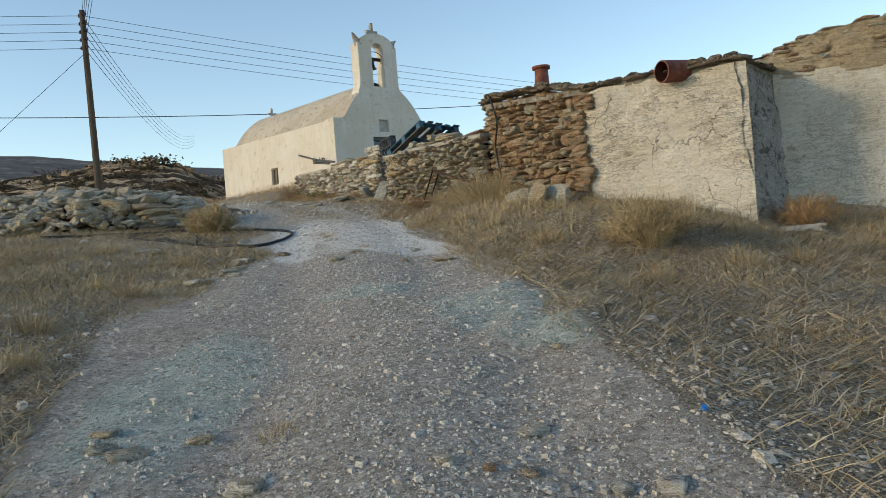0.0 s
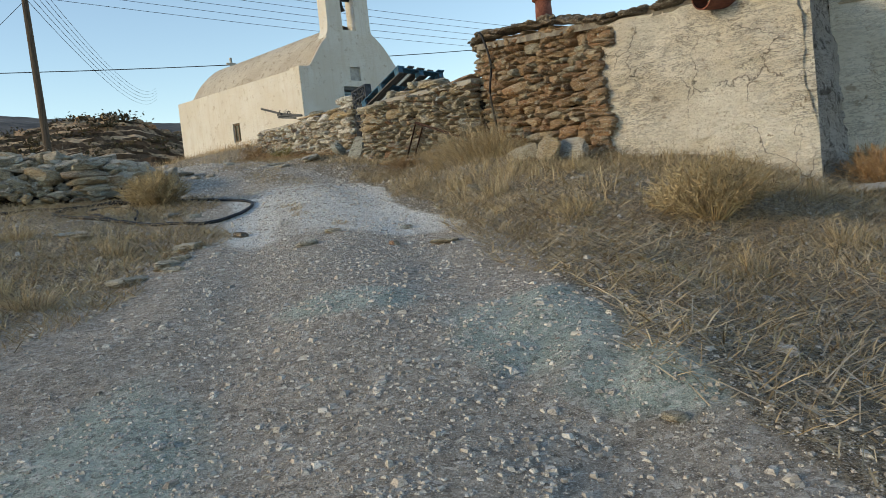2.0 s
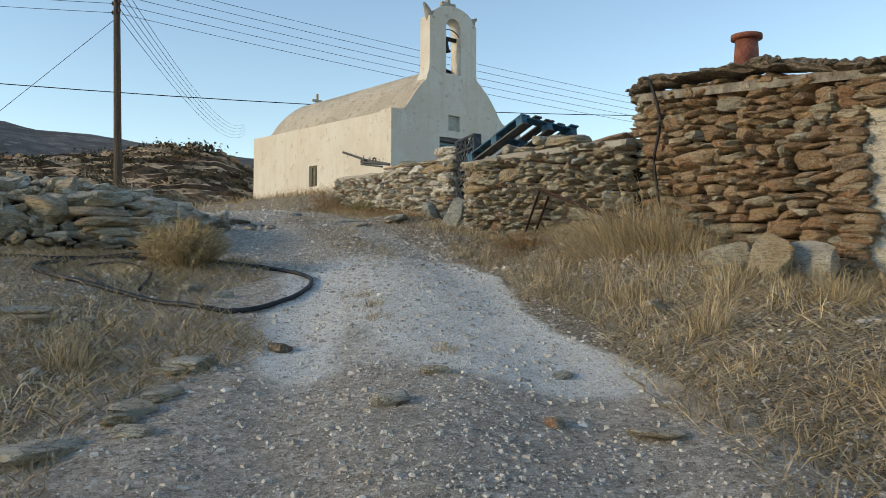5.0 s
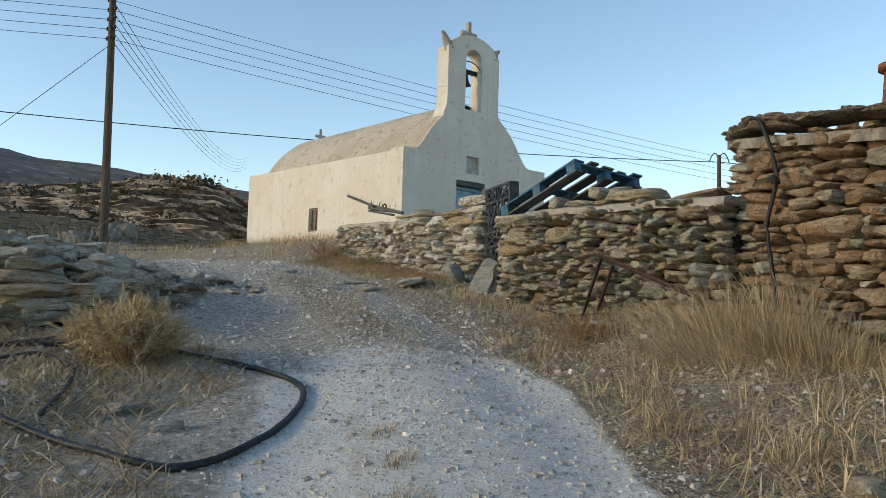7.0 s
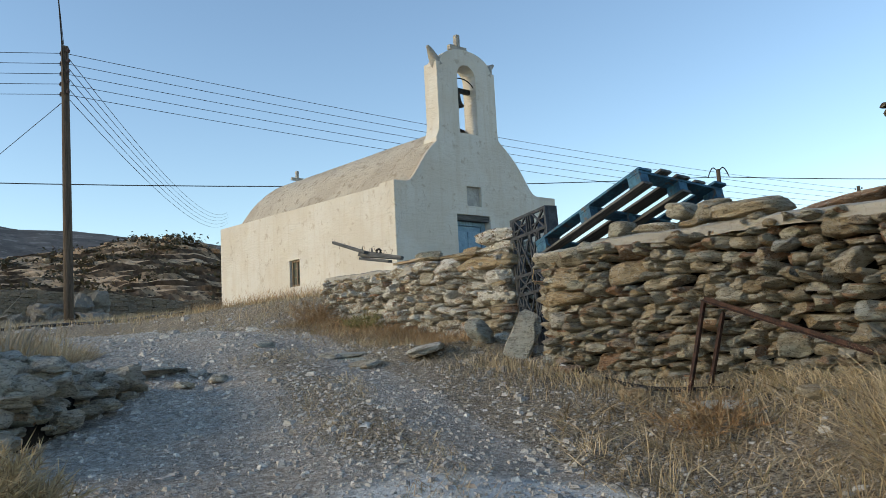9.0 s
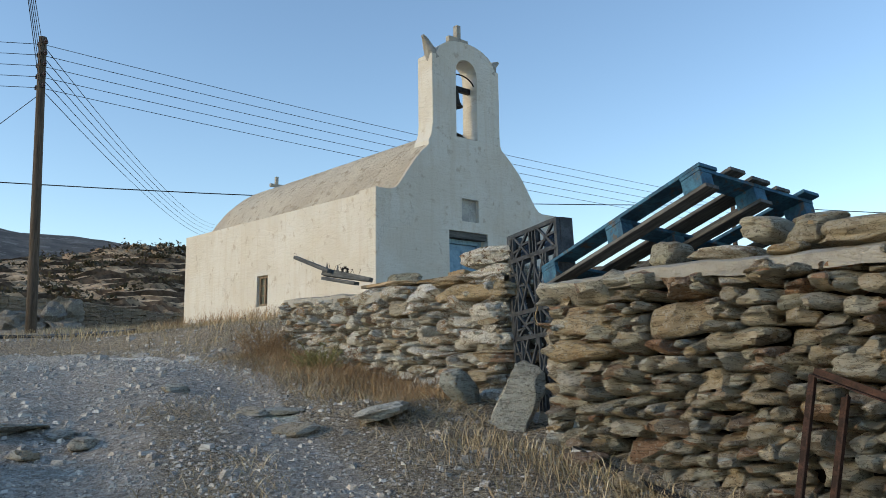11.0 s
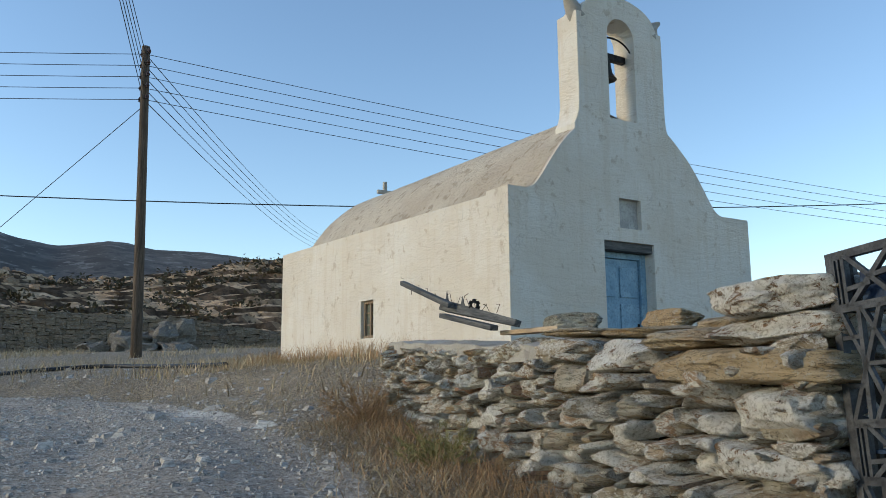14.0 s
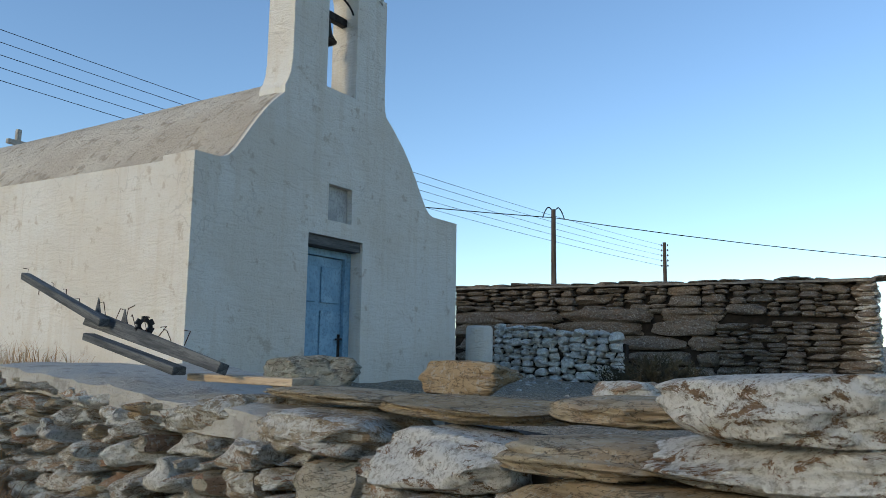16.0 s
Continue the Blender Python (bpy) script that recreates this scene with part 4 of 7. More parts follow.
A0, A1 = (0.80, 14.25), (-1.10, 16.53)
B0, B1 = (-1.37, 17.45), (-3.92, 21.52)
R0, R1, R2, R3, R4 = (0.9, 14.5), (2.2, 11.65), (4.0, 10.28), (4.9, 11.35), (9.6, 9.75)


def step_noise(x, seed, amp=0.04, f=2.2):
    return amp * noise.noise(Vector((x * f, seed * 3.7, 0.5)))


def build_wall(name, label, p0, p1, top, thick, materials, size, seed, end0=False, end1=False, limit=300, flat=0.42, back_thick=None):
    d, length = unit(p0, p1)
    n = face_normal(d)
    # the face looks to the left of p0 -> p1 or to the right, whichever is nearer to the track
    if (Vector((p0[0], p0[1], 0)) + n).x > p0[0]:
        n = -n
    rnd = random.Random(seed)
    w = thing(name, label, "stone wall", Matrix.Translation((*p0, gz(*p0))), kind="")
    inset = 0.22
    q = [Vector((*p0, 0)) - n * inset, Vector((*p1, 0)) - n * inset, Vector((*p1, 0)) - n * (back_thick or thick), Vector((*p0, 0)) - n * thick]
    base = Vector((*p0, gz(*p0)))
    zs = [gz(v.x, v.y) - 0.4 - base.z for v in q]
    zt = [top(0) - 0.07 - base.z, top(length) - 0.07 - base.z, top(length) - 0.07 - base.z, top(0) - 0.07 - base.z]
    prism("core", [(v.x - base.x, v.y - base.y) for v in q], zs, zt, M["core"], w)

    def foot(x):
        p = Vector((*p0, 0)) + d * x
        return gz(p.x + n.x * 0.05, p.y + n.y * 0.05) - 0.06

    rows = pack(length, foot, lambda x: top(x) + step_noise(x, seed), size, rnd, flat)
    rnd.shuffle(rows)
    stone_face(w, (*p0, 0), d, n, rows, materials, rnd, 0.34, limit, 0.085, 5.5)
    for on, p, out in ((end0, p0, -d), (end1, p1, d)):
        if on:
            s = Vector((*p, 0))
            rows = pack(thick, lambda x: gz(*p) - 0.06, lambda x: top(0 if on is end0 and p == p0 else length), size * 1.2, rnd, flat)
            stone_face(w, s, -n, out, rows, materials, rnd, 0.26, 60, 0.03)
    return w, d, n, length


def wall_a_top(x):
    return float(np.interp(x, [0, 0.8, 1.4, 2.15, 2.96], [3.46, 3.50, 3.50, 3.52, 3.49]))


def wall_b_top(x):
    return float(np.interp(x, [0, 0.5, 0.8, 1.2, 1.6, 2.1, 3.1, 4.8], [3.66, 3.60, 3.56, 3.60, 3.68, 3.68, 3.74, 3.82]))


wall_a, A_D, A_N, A_L = build_wall("stone_wall", "brown dry-stone schist wall with a cement-bedded top", A0, A1, wall_a_top, 0.75, [M["stone_brown"]] * 4 + [M["stone_grey"]], 0.128, 11, end1=True, flat=0.45)
wall_b, B_D, B_N, B_L = build_wall("stone_wall", "low dry-stone wall with remains of whitewash beside the chapel", B0, B1, wall_b_top, 0.8, [M["stone_wash"]] * 3 + [M["stone_brown"], M["stone_white"]], 0.145, 12, end0=True, back_thick=1.5)


def build_ruin():
    """Ruined house: a dry-stone end, a plastered end that steps back, and a taller plastered wall behind."""
    base_z = 1.2
    ruin = thing("ruined_house", "ruined low stone house with crumbling pale plaster and flat stone roof", "house", Matrix.Translation((R1[0], R1[1], base_z)))
    off = Vector((R1[0], R1[1], base_z))
    d01, l01 = unit(R0, R1)
    n01 = Vector((d01.y, -d01.x, 0))
    if n01.x > 0:
        n01 = -n01
    d12, l12 = unit(R1, R2)
    n12 = Vector((d12.y, -d12.x, 0))
    d23, l23 = unit(R2, R3)
    d34, l34 = unit(R3, R4)

    def top01(x):
        return float(np.interp(x, [0, 0.25, 1.0, 2.1, 3.13], [4.02, 4.08, 3.98, 3.86, 3.60]))

    rnd = random.Random(31)
    rows = pack(l01 + 0.06, lambda x: gz(R0[0] + d01.x * x, R0[1] + d01.y * x) - 0.1, lambda x: top01(x) - 0.05, 0.21, rnd, 0.35)
    rnd.shuffle(rows)
    stone_face(ruin, (*R0, 0), d01, n01, rows, [M["stone_red"]] * 3 + [M["stone_brown"]], rnd, 0.32, 300, 0.05, 5.0)
    # the short end towards the low wall
    rows = pack(0.9, lambda x: 3.2, lambda x: 3.98, 0.26, rnd, 0.35)
    stone_face(ruin, (*R0, 0), -n01, -d01, rows, [M["stone_red"], M["stone_brown"]], rnd, 0.28, 60, 0.04)
    inner = [Vector((*R0, 0)) - n01 * 0.12 + d01 * 0.1, Vector((*R1, 0)) - n01 * 0.12 + d12 * 0.1 - n12 * 0.02, Vector((*R2, 0)) - n12 * 0.2 - d12 * 0.1, Vector((*R3, 0)) - d12 * 0.15, Vector((*R3, 0)) - d34 * 0.3 - n12 * 3.0, Vector((*R0, 0)) - n01 * 3.6 + d01 * 0.1]
    tops = [3.93, 3.52, 3.50, 3.52, 3.75, 3.93]
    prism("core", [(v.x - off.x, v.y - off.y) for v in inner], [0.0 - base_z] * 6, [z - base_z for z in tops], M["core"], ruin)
    roof = [Vector((*R0, 0)) + n01 * 0.0, Vector((*R1, 0)) + n01 * 0.0, Vector((*R2, 0)) - n12 * 0.03, Vector((*R3, 0)), Vector((*R3, 0)) - d34 * 0.3 - n12 * 3.0, Vector((*R0, 0)) - n01 * 3.6]
    rt = [4.02, 3.62, 3.58, 3.60, 3.82, 4.02]
    prism("roof", [(v.x - off.x, v.y - off.y) for v in roof], [z - 0.09 - base_z for z in rt], [z - base_z for z in rt], M["roof_earth"], ruin, "flat roof of slate and cement")

    def sheet(name, p, d, length, n, foot, top, mat, seed, rough=0.06, batter=0.06, label=""):
        """A rough plaster face with a little batter."""
        nu, nv = max(6, int(length / 0.05)), 46
        verts, faces = [], []
        for j in range(nv + 1):
            for i in range(nu + 1):
                x = length * i / nu
                lo, hi = foot(x), top(x)
                z = lo + (hi - lo) * j / nv
                q = Vector((*p, 0)) + d * x
                r = noise.fractal(Vector((x * 1.6, z * 2.2, seed)), 0.9, 2.1, 5) * rough + noise.noise(Vector((x * 8, z * 19, seed))) * rough * 0.4
                q = q + n * (r + batter * (1 - j / nv))
                verts.append((q.x - off.x, q.y - off.y, z - base_z))
        for j in range(nv):
            for i in range(nu):
                a = j * (nu + 1) + i
                faces.append((a, a + 1, a + nu + 2, a + nu + 1))
        return link_mesh(name, verts, faces, mat, ruin, label, smooth=True)

    # plaster front, its edge to the stones ragged
    sheet("plaster_wall", (R1[0] - d12.x * 0.0, R1[1] - d12.y * 0.0), d12, l12 + 0.12, n12, lambda x: gz(R1[0] + d12.x * x, R1[1] + d12.y * x) - 0.15, lambda x: float(np.interp(x, [0, 0.3, 2.5], [3.5, 3.56, 3.52])), M["ruin_plaster"], 3.0, label="rough cracked plaster face")
    n23 = Vector((d23.y, -d23.x, 0))
    sheet("return_wall", (R2[0] - d23.x * 0.05, R2[1] - d23.y * 0.05), d23, l23 + 0.1, n23, lambda x: gz(R2[0] + d23.x * x, R2[1] + d23.y * x) - 0.15, lambda x: 3.52, M["ruin_shade_grime"], 8.0, 0.07, 0.12)
    n34 = Vector((d34.y, -d34.x, 0))
    sheet("tall_wall", (R3[0] - d34.x * 0.0, R3[1]), d34, l34, n34, lambda x: gz(R3[0] + d34.x * x, R3[1] + d34.y * x) - 0.2, lambda x: 3.52, M["ruin_stain"], 14.0, 0.03, 0.02, "stained plaster wall with stone above")
    q = [Vector((*R3, 0)) - n34 * 0.06 - d34 * 0.35, Vector((*R4, 0)) - n34 * 0.06, Vector((*R4, 0)) - n34 * 0.7, Vector((*R3, 0)) - n34 * 0.7 - d34 * 0.35]
    prism("core", [(v.x - off.x, v.y - off.y) for v in q], [-1.2] * 4, [3.8 - base_z, 4.2 - base_z, 4.2 - base_z, 3.8 - base_z], M["core"], ruin)
    def crest(x):
        return float(np.interp(x, [0, 0.35, 0.75, 1.6, 4], [3.72, 3.84, 4.0, 4.12, 4.4])) + step_noise(x, 6, 0.05, 3.0)

    sheet("mortar", (R3[0] - d34.x * 0.38, R3[1] - d34.y * 0.38), d34, 4.4, n34, lambda x: 3.44, lambda x: crest(x) - 0.02, M["mortar"], 21.0, 0.05, 0.0, "tan lime mortar between flat stones")
    rows = pack(3.6, lambda x: 3.5, lambda x: crest(x) + 0.03, 0.30, rnd, 0.30)
    rows = [q for q in rows if rnd.random() < 0.62 or q[1] > crest(q[0]) - 0.14]
    stone_face(ruin, Vector((*R3, 0)) - d34 * 0.38, d34, n34, rows, [M["stone_brown"], M["stone_brown"], M["stone_red"]], rnd, 0.30, 120, 0.045, 2.5)
    # flat stones along the roof edge
    for p, d, n, length, zf in ((R0, d01, n01, l01, top01), (R1, d12, n12, l12, lambda x: 3.58), (R2, d23, n23, l23, lambda x: 3.58)):
        x = 0.0
        while x < length:
            w = rnd.uniform(0.22, 0.5)
            c = Vector((*p, 0)) + d * (x + w / 2) + n * rnd.uniform(-0.14, -0.08)
            m = Matrix.Translation((c.x - off.x, c.y - off.y, zf(x + w / 2) + 0.01 + rnd.uniform(-0.012, 0.02) - base_z)) @ Matrix.Rotation(math.atan2(d.y, d.x) + rnd.gauss(0, 0.08), 4, "Z") @ Matrix.Rotation(-math.atan((zf(min(length, x + w)) - zf(x)) / w) * 1.0 + rnd.gauss(0, 0.03), 4, "Y") @ Matrix.Diagonal((w * 1.08, 0.42, rnd.uniform(0.05, 0.09), 1))
            ob = new("slab", stone_mesh(rnd.randrange(14), M["stone_dark"]))
            ob.parent, ob.matrix_basis = ruin, m
            x += w * 0.95
    # stones of the end wall that show through the broken edge of the plaster
    for k in range(34):
        z = 1.95 + 1.55 * (k + rnd.random()) / 34
        w, h = rnd.uniform(0.16, 0.34), rnd.uniform(0.05, 0.1)
        reach = 0.05 + 0.22 * abs(noise.noise(Vector((z * 2.3, 4, 0)))) + (0.16 if z > 3.3 else 0)
        c = Vector((*R1, z)) + d12 * (reach - w / 2) + n12 * (0.03 + 0.05 * (3.5 - z) / 1.6)
        ob = new("stone", stone_mesh(k, M["stone_red"]))
        ob.parent = ruin
        ob.matrix_basis = Matrix.Translation(c - off) @ Matrix.Rotation(math.atan2(d12.y, d12.x) + rnd.gauss(0, 0.1), 4, "Z") @ Matrix.Rotation(rnd.gauss(0, 0.12), 4, "Y") @ Matrix.Diagonal((w, 0.16, h, 1))
    # crust of small stones and earth along the roof edge
    rv, rf = [], []
    for p, d, n, length, zf in ((R0, d01, n01, l01, top01), (R1, d12, n12, l12, lambda x: 3.58)):
        for k in range(int(length * 70)):
            x, back = rnd.uniform(0, length), abs(rnd.gauss(0, 0.25))
            w = rnd.uniform(0.04, 0.13)
            c = Vector((*p, 0)) + d * x - n * (back - 0.06)
            m = Matrix.Translation((c.x - off.x, c.y - off.y, zf(x) + 0.035 + rnd.uniform(0, 0.035) - base_z)) @ Matrix.Rotation(rnd.uniform(0, 6.28), 4, "Z") @ Matrix.Rotation(rnd.gauss(0, 0.3), 4, "X") @ Matrix.Diagonal((w * 1.3, w, w * 0.5, 1))
            me = STONES[k % 14]
            o = len(rv)
            rv += [m @ q.co for q in me.vertices]
            rf += [tuple(o + q for q in pl.vertices) for pl in me.polygons]
    tagged(link_mesh("roof_rubble", rv, rf, M["stone_dark"], ruin), kind="stuff")
    # cement apron spilt at the foot of the corner
    foot = Vector((*R2, 0)) + d34 * 0.55 - d12 * 0.1 + n34 * 0.1
    foot.z = gz(foot.x, foot.y)
    v, f = rock_data(811, 14, 3.0, 0.13, 0.6)
    m = Matrix.Translation((foot.x - off.x, foot.y - off.y, foot.z - base_z)) @ Matrix.Rotation(math.atan2(d34.y, d34.x), 4, "Z") @ Matrix.Diagonal((0.9, 0.5, 0.16, 1))
    link_mesh("apron", [m @ (q + 0.16 * Vector((noise.noise(q * 3), noise.noise(q * 4 + Vector((5, 0, 0))), noise.noise(q * 7)))) for q in v], f, M["cement"], ruin, "pale rough cement spilt at the wall foot", smooth=True)
    return ruin, d01, n01, d12, n12


RUIN, D01, N01, D12, N12 = build_ruin()


# ---------------------------------------------------------------- poles and wires
def build_pole(x, y, z0, z1, r, lean=(0, 0), pins=5, side=(1, 0), label="tall weathered wooden power pole with porcelain insulators"):
    p = thing("utility_pole", label, "utility pole", Matrix.Translation((x, y, z0)), group="power poles")
    h = z1 - z0
    tube("shaft", [(lean[0] * k, lean[1] * k, h * k - (0.4 if k == 0 else 0)) for k in np.linspace(0, 1, 9)], lambda q: r * (1.12 - 0.3 * q), M["pole"], p, 12)
    for k in range(pins):
        z = h - 0.25 - 0.38 * k
        for sgn in (1, -1):
            bm = bmesh.new()
            add_box(bm, -0.02, 0.02, -0.02, 0.02, -0.02, 0.02, 0.004)
            for zz, rr in ((0.0, 0.055), (0.05, 0.07), (0.10, 0.045)):
                rr2 = bmesh.ops.create_cone(bm, cap_ends=True, segments=8, radius1=rr, radius2=rr * 0.8, depth=0.045)
                bmesh.ops.translate(bm, verts=rr2["verts"], vec=(0, 0, zz))
            ob = part("insulator", bm, M["porcelain"], p)
            ob.matrix_basis = Matrix.Translation((lean[0] + sgn * side[0] * (r + 0.07), lean[1] + sgn * side[1] * (r + 0.07), z))
    return p


POLE1 = Vector((-15.8, 36.75, 4.2))
P1_TOP = 14.1
build_pole(POLE1.x, POLE1.y, gz(POLE1.x, POLE1.y) - 0.05, P1_TOP, 0.15, (-0.15, -0.1), side=(0.85, -0.5))


POLE2 = Vector((11.43, 51.7, 3.5))
POLE3 = Vector((26.9, 69.0, 3.0))
build_pole(POLE2.x, POLE2.y, gz(POLE2.x, POLE2.y), 11.2, 0.13, pins=0, label="plain weathered wooden pole carrying a thick cable")
build_pole(POLE3.x, POLE3.y, gz(POLE3.x, POLE3.y), 12.8, 0.15, side=(0.85, -0.5))


def wire(name, a, b, sag, r, label, group=""):
    a, b = Vector(a), Vector(b)
    pts = [a.lerp(b, k) - Vector((0, 0, sag * 4 * k * (1 - k))) for k in np.linspace(0, 1, 22)]
    ob = tube(name, pts, r, M["wire"], None, 5)
    return tagged(ob, label, "wire", group)


for k in range(5):
    z = P1_TOP - 0.25 - 0.38 * k
    a = Vector((POLE1.x - 0.15, POLE1.y - 0.1, z))
    wire("power_line", a, (POLE3.x, POLE3.y, 12.55 - 0.38 * k), 0.55, 0.011, "thin power wire strung between poles", "power lines")
    wire("power_line", a, (-55, 25.5, z + 1.2), 0.5, 0.011, "thin power wire strung between poles", "power lines")
    wire("power_line", a, (4.5 + 0.25 * k, -5.5, z + 1.5), 0.4, 0.011, "thin power wire strung between poles", "power lines")
    wire("power_line", a, (-47.6, 155.5, 29.5 - 0.5 * k), 2.5, 0.014, "thin power wire strung between poles", "power lines")
wire("guy_wire", (POLE1.x - 0.15, POLE1.y - 0.1, P1_TOP - 2.0), (-24.5, 36.0, 5.0), 0.0, 0.012, "steel guy wire of the tall pole")
wire("cable", (-60, 25.0, 12.35), (POLE2.x, POLE2.y, 10.8), 1.5, 0.022, "thick black cable sagging past the poles")
wire("cable", (POLE2.x, POLE2.y, 10.8), (80, 46.0, 11.5), 2.0, 0.022, "thick black cable sagging past the poles")
for sgn in (-1, 1):
    loop = [(POLE2.x + sgn * 0.06, POLE2.y, 11.15), (POLE2.x + sgn * 0.25, POLE2.y, 11.3), (POLE2.x + sgn * 0.42, POLE2.y, 11.1), (POLE2.x + sgn * 0.55, POLE2.y, 10.78)]
    tagged(tube("cable_loop", spline(loop, 5), 0.03, M["wire"], None, 5), "curved cable end at the pole top", "cable")

# ---------------------------------------------------------------- loose stones, caps and copings
def on_ground_early(points):
    return [tuple(p) for p in spline([(x, y, gz(x, y) + 0.03) for x, y in points], 6)]


def big_rock(name, label, category, m, seed, material, div=9, square=4.5, rough=0.09, group="", chip=0.8):
    lamina = 0.25 if "lime" in material.name else 0.9
    v, f = rock_data(seed, div, square, rough, chip)
    off = Vector((seed * 1.37, seed * 0.71, 0))
    rr = random.Random(seed + 9000)
    ledge = [rr.uniform(-0.055, 0.035) for _ in range(40)]
    out = []
    for p in v:
        k = int(20 + (p.z + 0.05 * noise.noise(p * 2.5 + off)) * 9 + 0.8 * noise.noise(Vector((p.x * 2.2, p.y * 2.2, seed))))
        grow = 1 + ledge[k % 40] * lamina + 0.05 * noise.noise(p * 6 + off)
        q = Vector((p.x * grow, p.y * grow, p.z + 0.03 * noise.noise(Vector((p.x * 5, p.y * 5, p.z * 3)) - off)))
        out.append(q + p.normalized() * 0.022 * noise.noise(p * 11 + off))
    v = out
    me = bpy.data.meshes.new(name)
    me.from_pydata([tuple(p) for p in v], [], f)
    me.polygons.foreach_set("use_smooth", [True] * len(me.polygons))
    me.set_sharp_from_angle(angle=radians(24))
    me.materials.append(material)
    ob = new(name, me)
    ob.matrix_basis = m
    return tagged(ob, label, category, group)


def on_wall(p0, d, n, s0, s1, back, z0, z1, depth, turn=0.0, roll=0.0, pitch=0.0):
    c = Vector((*p0, 0)) + d * ((s0 + s1) / 2) - n * (back + depth / 2)
    c.z = (z0 + z1) / 2
    return Matrix.Translation(c) @ Matrix.Rotation(math.atan2(d.y, d.x) + turn, 4, "Z") @ Matrix.Rotation(roll, 4, "X") @ Matrix.Rotation(pitch, 4, "Y") @ Matrix.Diagonal((abs(s1 - s0), depth, z1 - z0, 1))


WHITE_TOP = stone_material("stone_with_peeling_limewash", [(0.30, 0.18, 0.095), (0.26, 0.18, 0.11)], (0.05, 0.034, 0.022), wash=0.70)
SLATE_TAN = stone_material("tan_slate", [(0.46, 0.36, 0.22), (0.54, 0.43, 0.28), (0.48, 0.42, 0.31)], (0.06, 0.048, 0.036), strata=7.0)
CAPS_B = [
    (-0.04, 0.50, -0.05, 3.765, 3.895, 0.42, WHITE_TOP, "oblong stone with peeling whitewash capping the wall end"),
    (-0.04, 0.54, -0.06, 3.665, 3.77, 0.5, WHITE_TOP, "thick whitewashed stone near the wall top"),
    (0.50, 0.97, -0.05, 3.655, 3.745, 0.42, SLATE_TAN, "flat tan broken block on the wall"),
    (0.95, 1.42, -0.03, 3.565, 3.73, 0.4, WHITE_TOP, "whitewashed coping stone on the wall"),
    (1.45, 2.02, -0.02, 3.60, 3.755, 0.45, M["stone_wash"], "large coping stone with patches of whitewash"),
    (2.02, 2.7, -0.01, 3.62, 3.775, 0.45, M["stone_wash"], "large coping stone with patches of whitewash"),
    (1.0, 1.63, 0.16, 3.735, 3.80, 0.5, SLATE_TAN, "flat tan slate slab lying on the wall"),
    (1.55, 2.18, 0.10, 3.765, 3.815, 0.42, SLATE_TAN, "flat tan slate slab lying on the wall"),
    (0.62, 1.10, 0.36, 3.735, 3.82, 0.4, SLATE_TAN, "flat tan slate slab lying on the wall"),
    (1.98, 2.36, 0.26, 3.80, 3.925, 0.24, M["stone_brown"], "rough brown block standing on the slabs"),
    (1.45, 1.87, 0.62, 3.79, 3.915, 0.2, M["stone_brown"], "rough brown block standing on the slabs"),
    (0.86, 1.12, 0.62, 3.78, 3.86, 0.2, M["stone_wash"], "rough lichened block standing on the slabs"),
]
for k, (s0, s1, back, z0, z1, dep, mat, lab) in enumerate(CAPS_B):
    rr = random.Random(k + 40)
    big_rock("coping_stone", lab, "stone", on_wall(B0, B_D, B_N, s0, s1, back, z0, z1, dep, rr.gauss(0, 0.07), rr.gauss(0, 0.03), rr.gauss(0, 0.03)), 300 + k, mat, 16, 5.0 if z1 - z0 > 0.1 else 3.4, 0.07, "coping stones")
CAPS_A = [
    (2.10, 2.28, 0.10, 3.53, 3.68, 0.24, M["stone_brown"]), (1.68, 2.05, 0.06, 3.54, 3.62, 0.36, M["stone_wash"]), (1.54, 1.79, 0.16, 3.62, 3.75, 0.3, M["stone_brown"]),
    (1.28, 1.56, 0.20, 3.58, 3.73, 0.3, M["stone_brown"]), (0.82, 1.42, 0.02, 3.53, 3.67, 0.4, SLATE_TAN), (0.18, 0.7, 0.1, 3.50, 3.57, 0.36, M["stone_brown"]), (1.40, 1.56, 0.03, 3.53, 3.59, 0.2, SLATE_TAN),
]
for k, (s0, s1, back, z0, z1, dep, mat) in enumerate(CAPS_A):
    rr = random.Random(k + 80)
    big_rock("coping_stone", "brown schist stone lying loose on the wall top", "stone", on_wall(A0, A_D, A_N, s0, s1, back, z0, z1, dep, rr.gauss(0, 0.12), rr.gauss(0, 0.05), rr.gauss(0, 0.05)), 340 + k, mat, 9, 3.6, 0.08, "coping stones")
# large quoins at the gate end of the near wall
for k, (w, z0, z1, mat) in enumerate(((0.42, 3.36, 3.54, M["stone_grey"]), (0.60, 3.19, 3.36, SLATE_TAN), (0.52, 3.02, 3.18, SLATE_TAN), (0.44, 2.86, 3.01, M["stone_grey"]))):
    big_rock("quoin", "large squared stone at the gate end of the wall", "stone", on_wall(A0, A_D, A_N, A_L - w + 0.04, A_L + 0.05, -0.05, z0, z1, 0.42, 0.03 * (-1) ** k), 360 + k, mat, 9, 5.5, 0.06, "gate quoins")


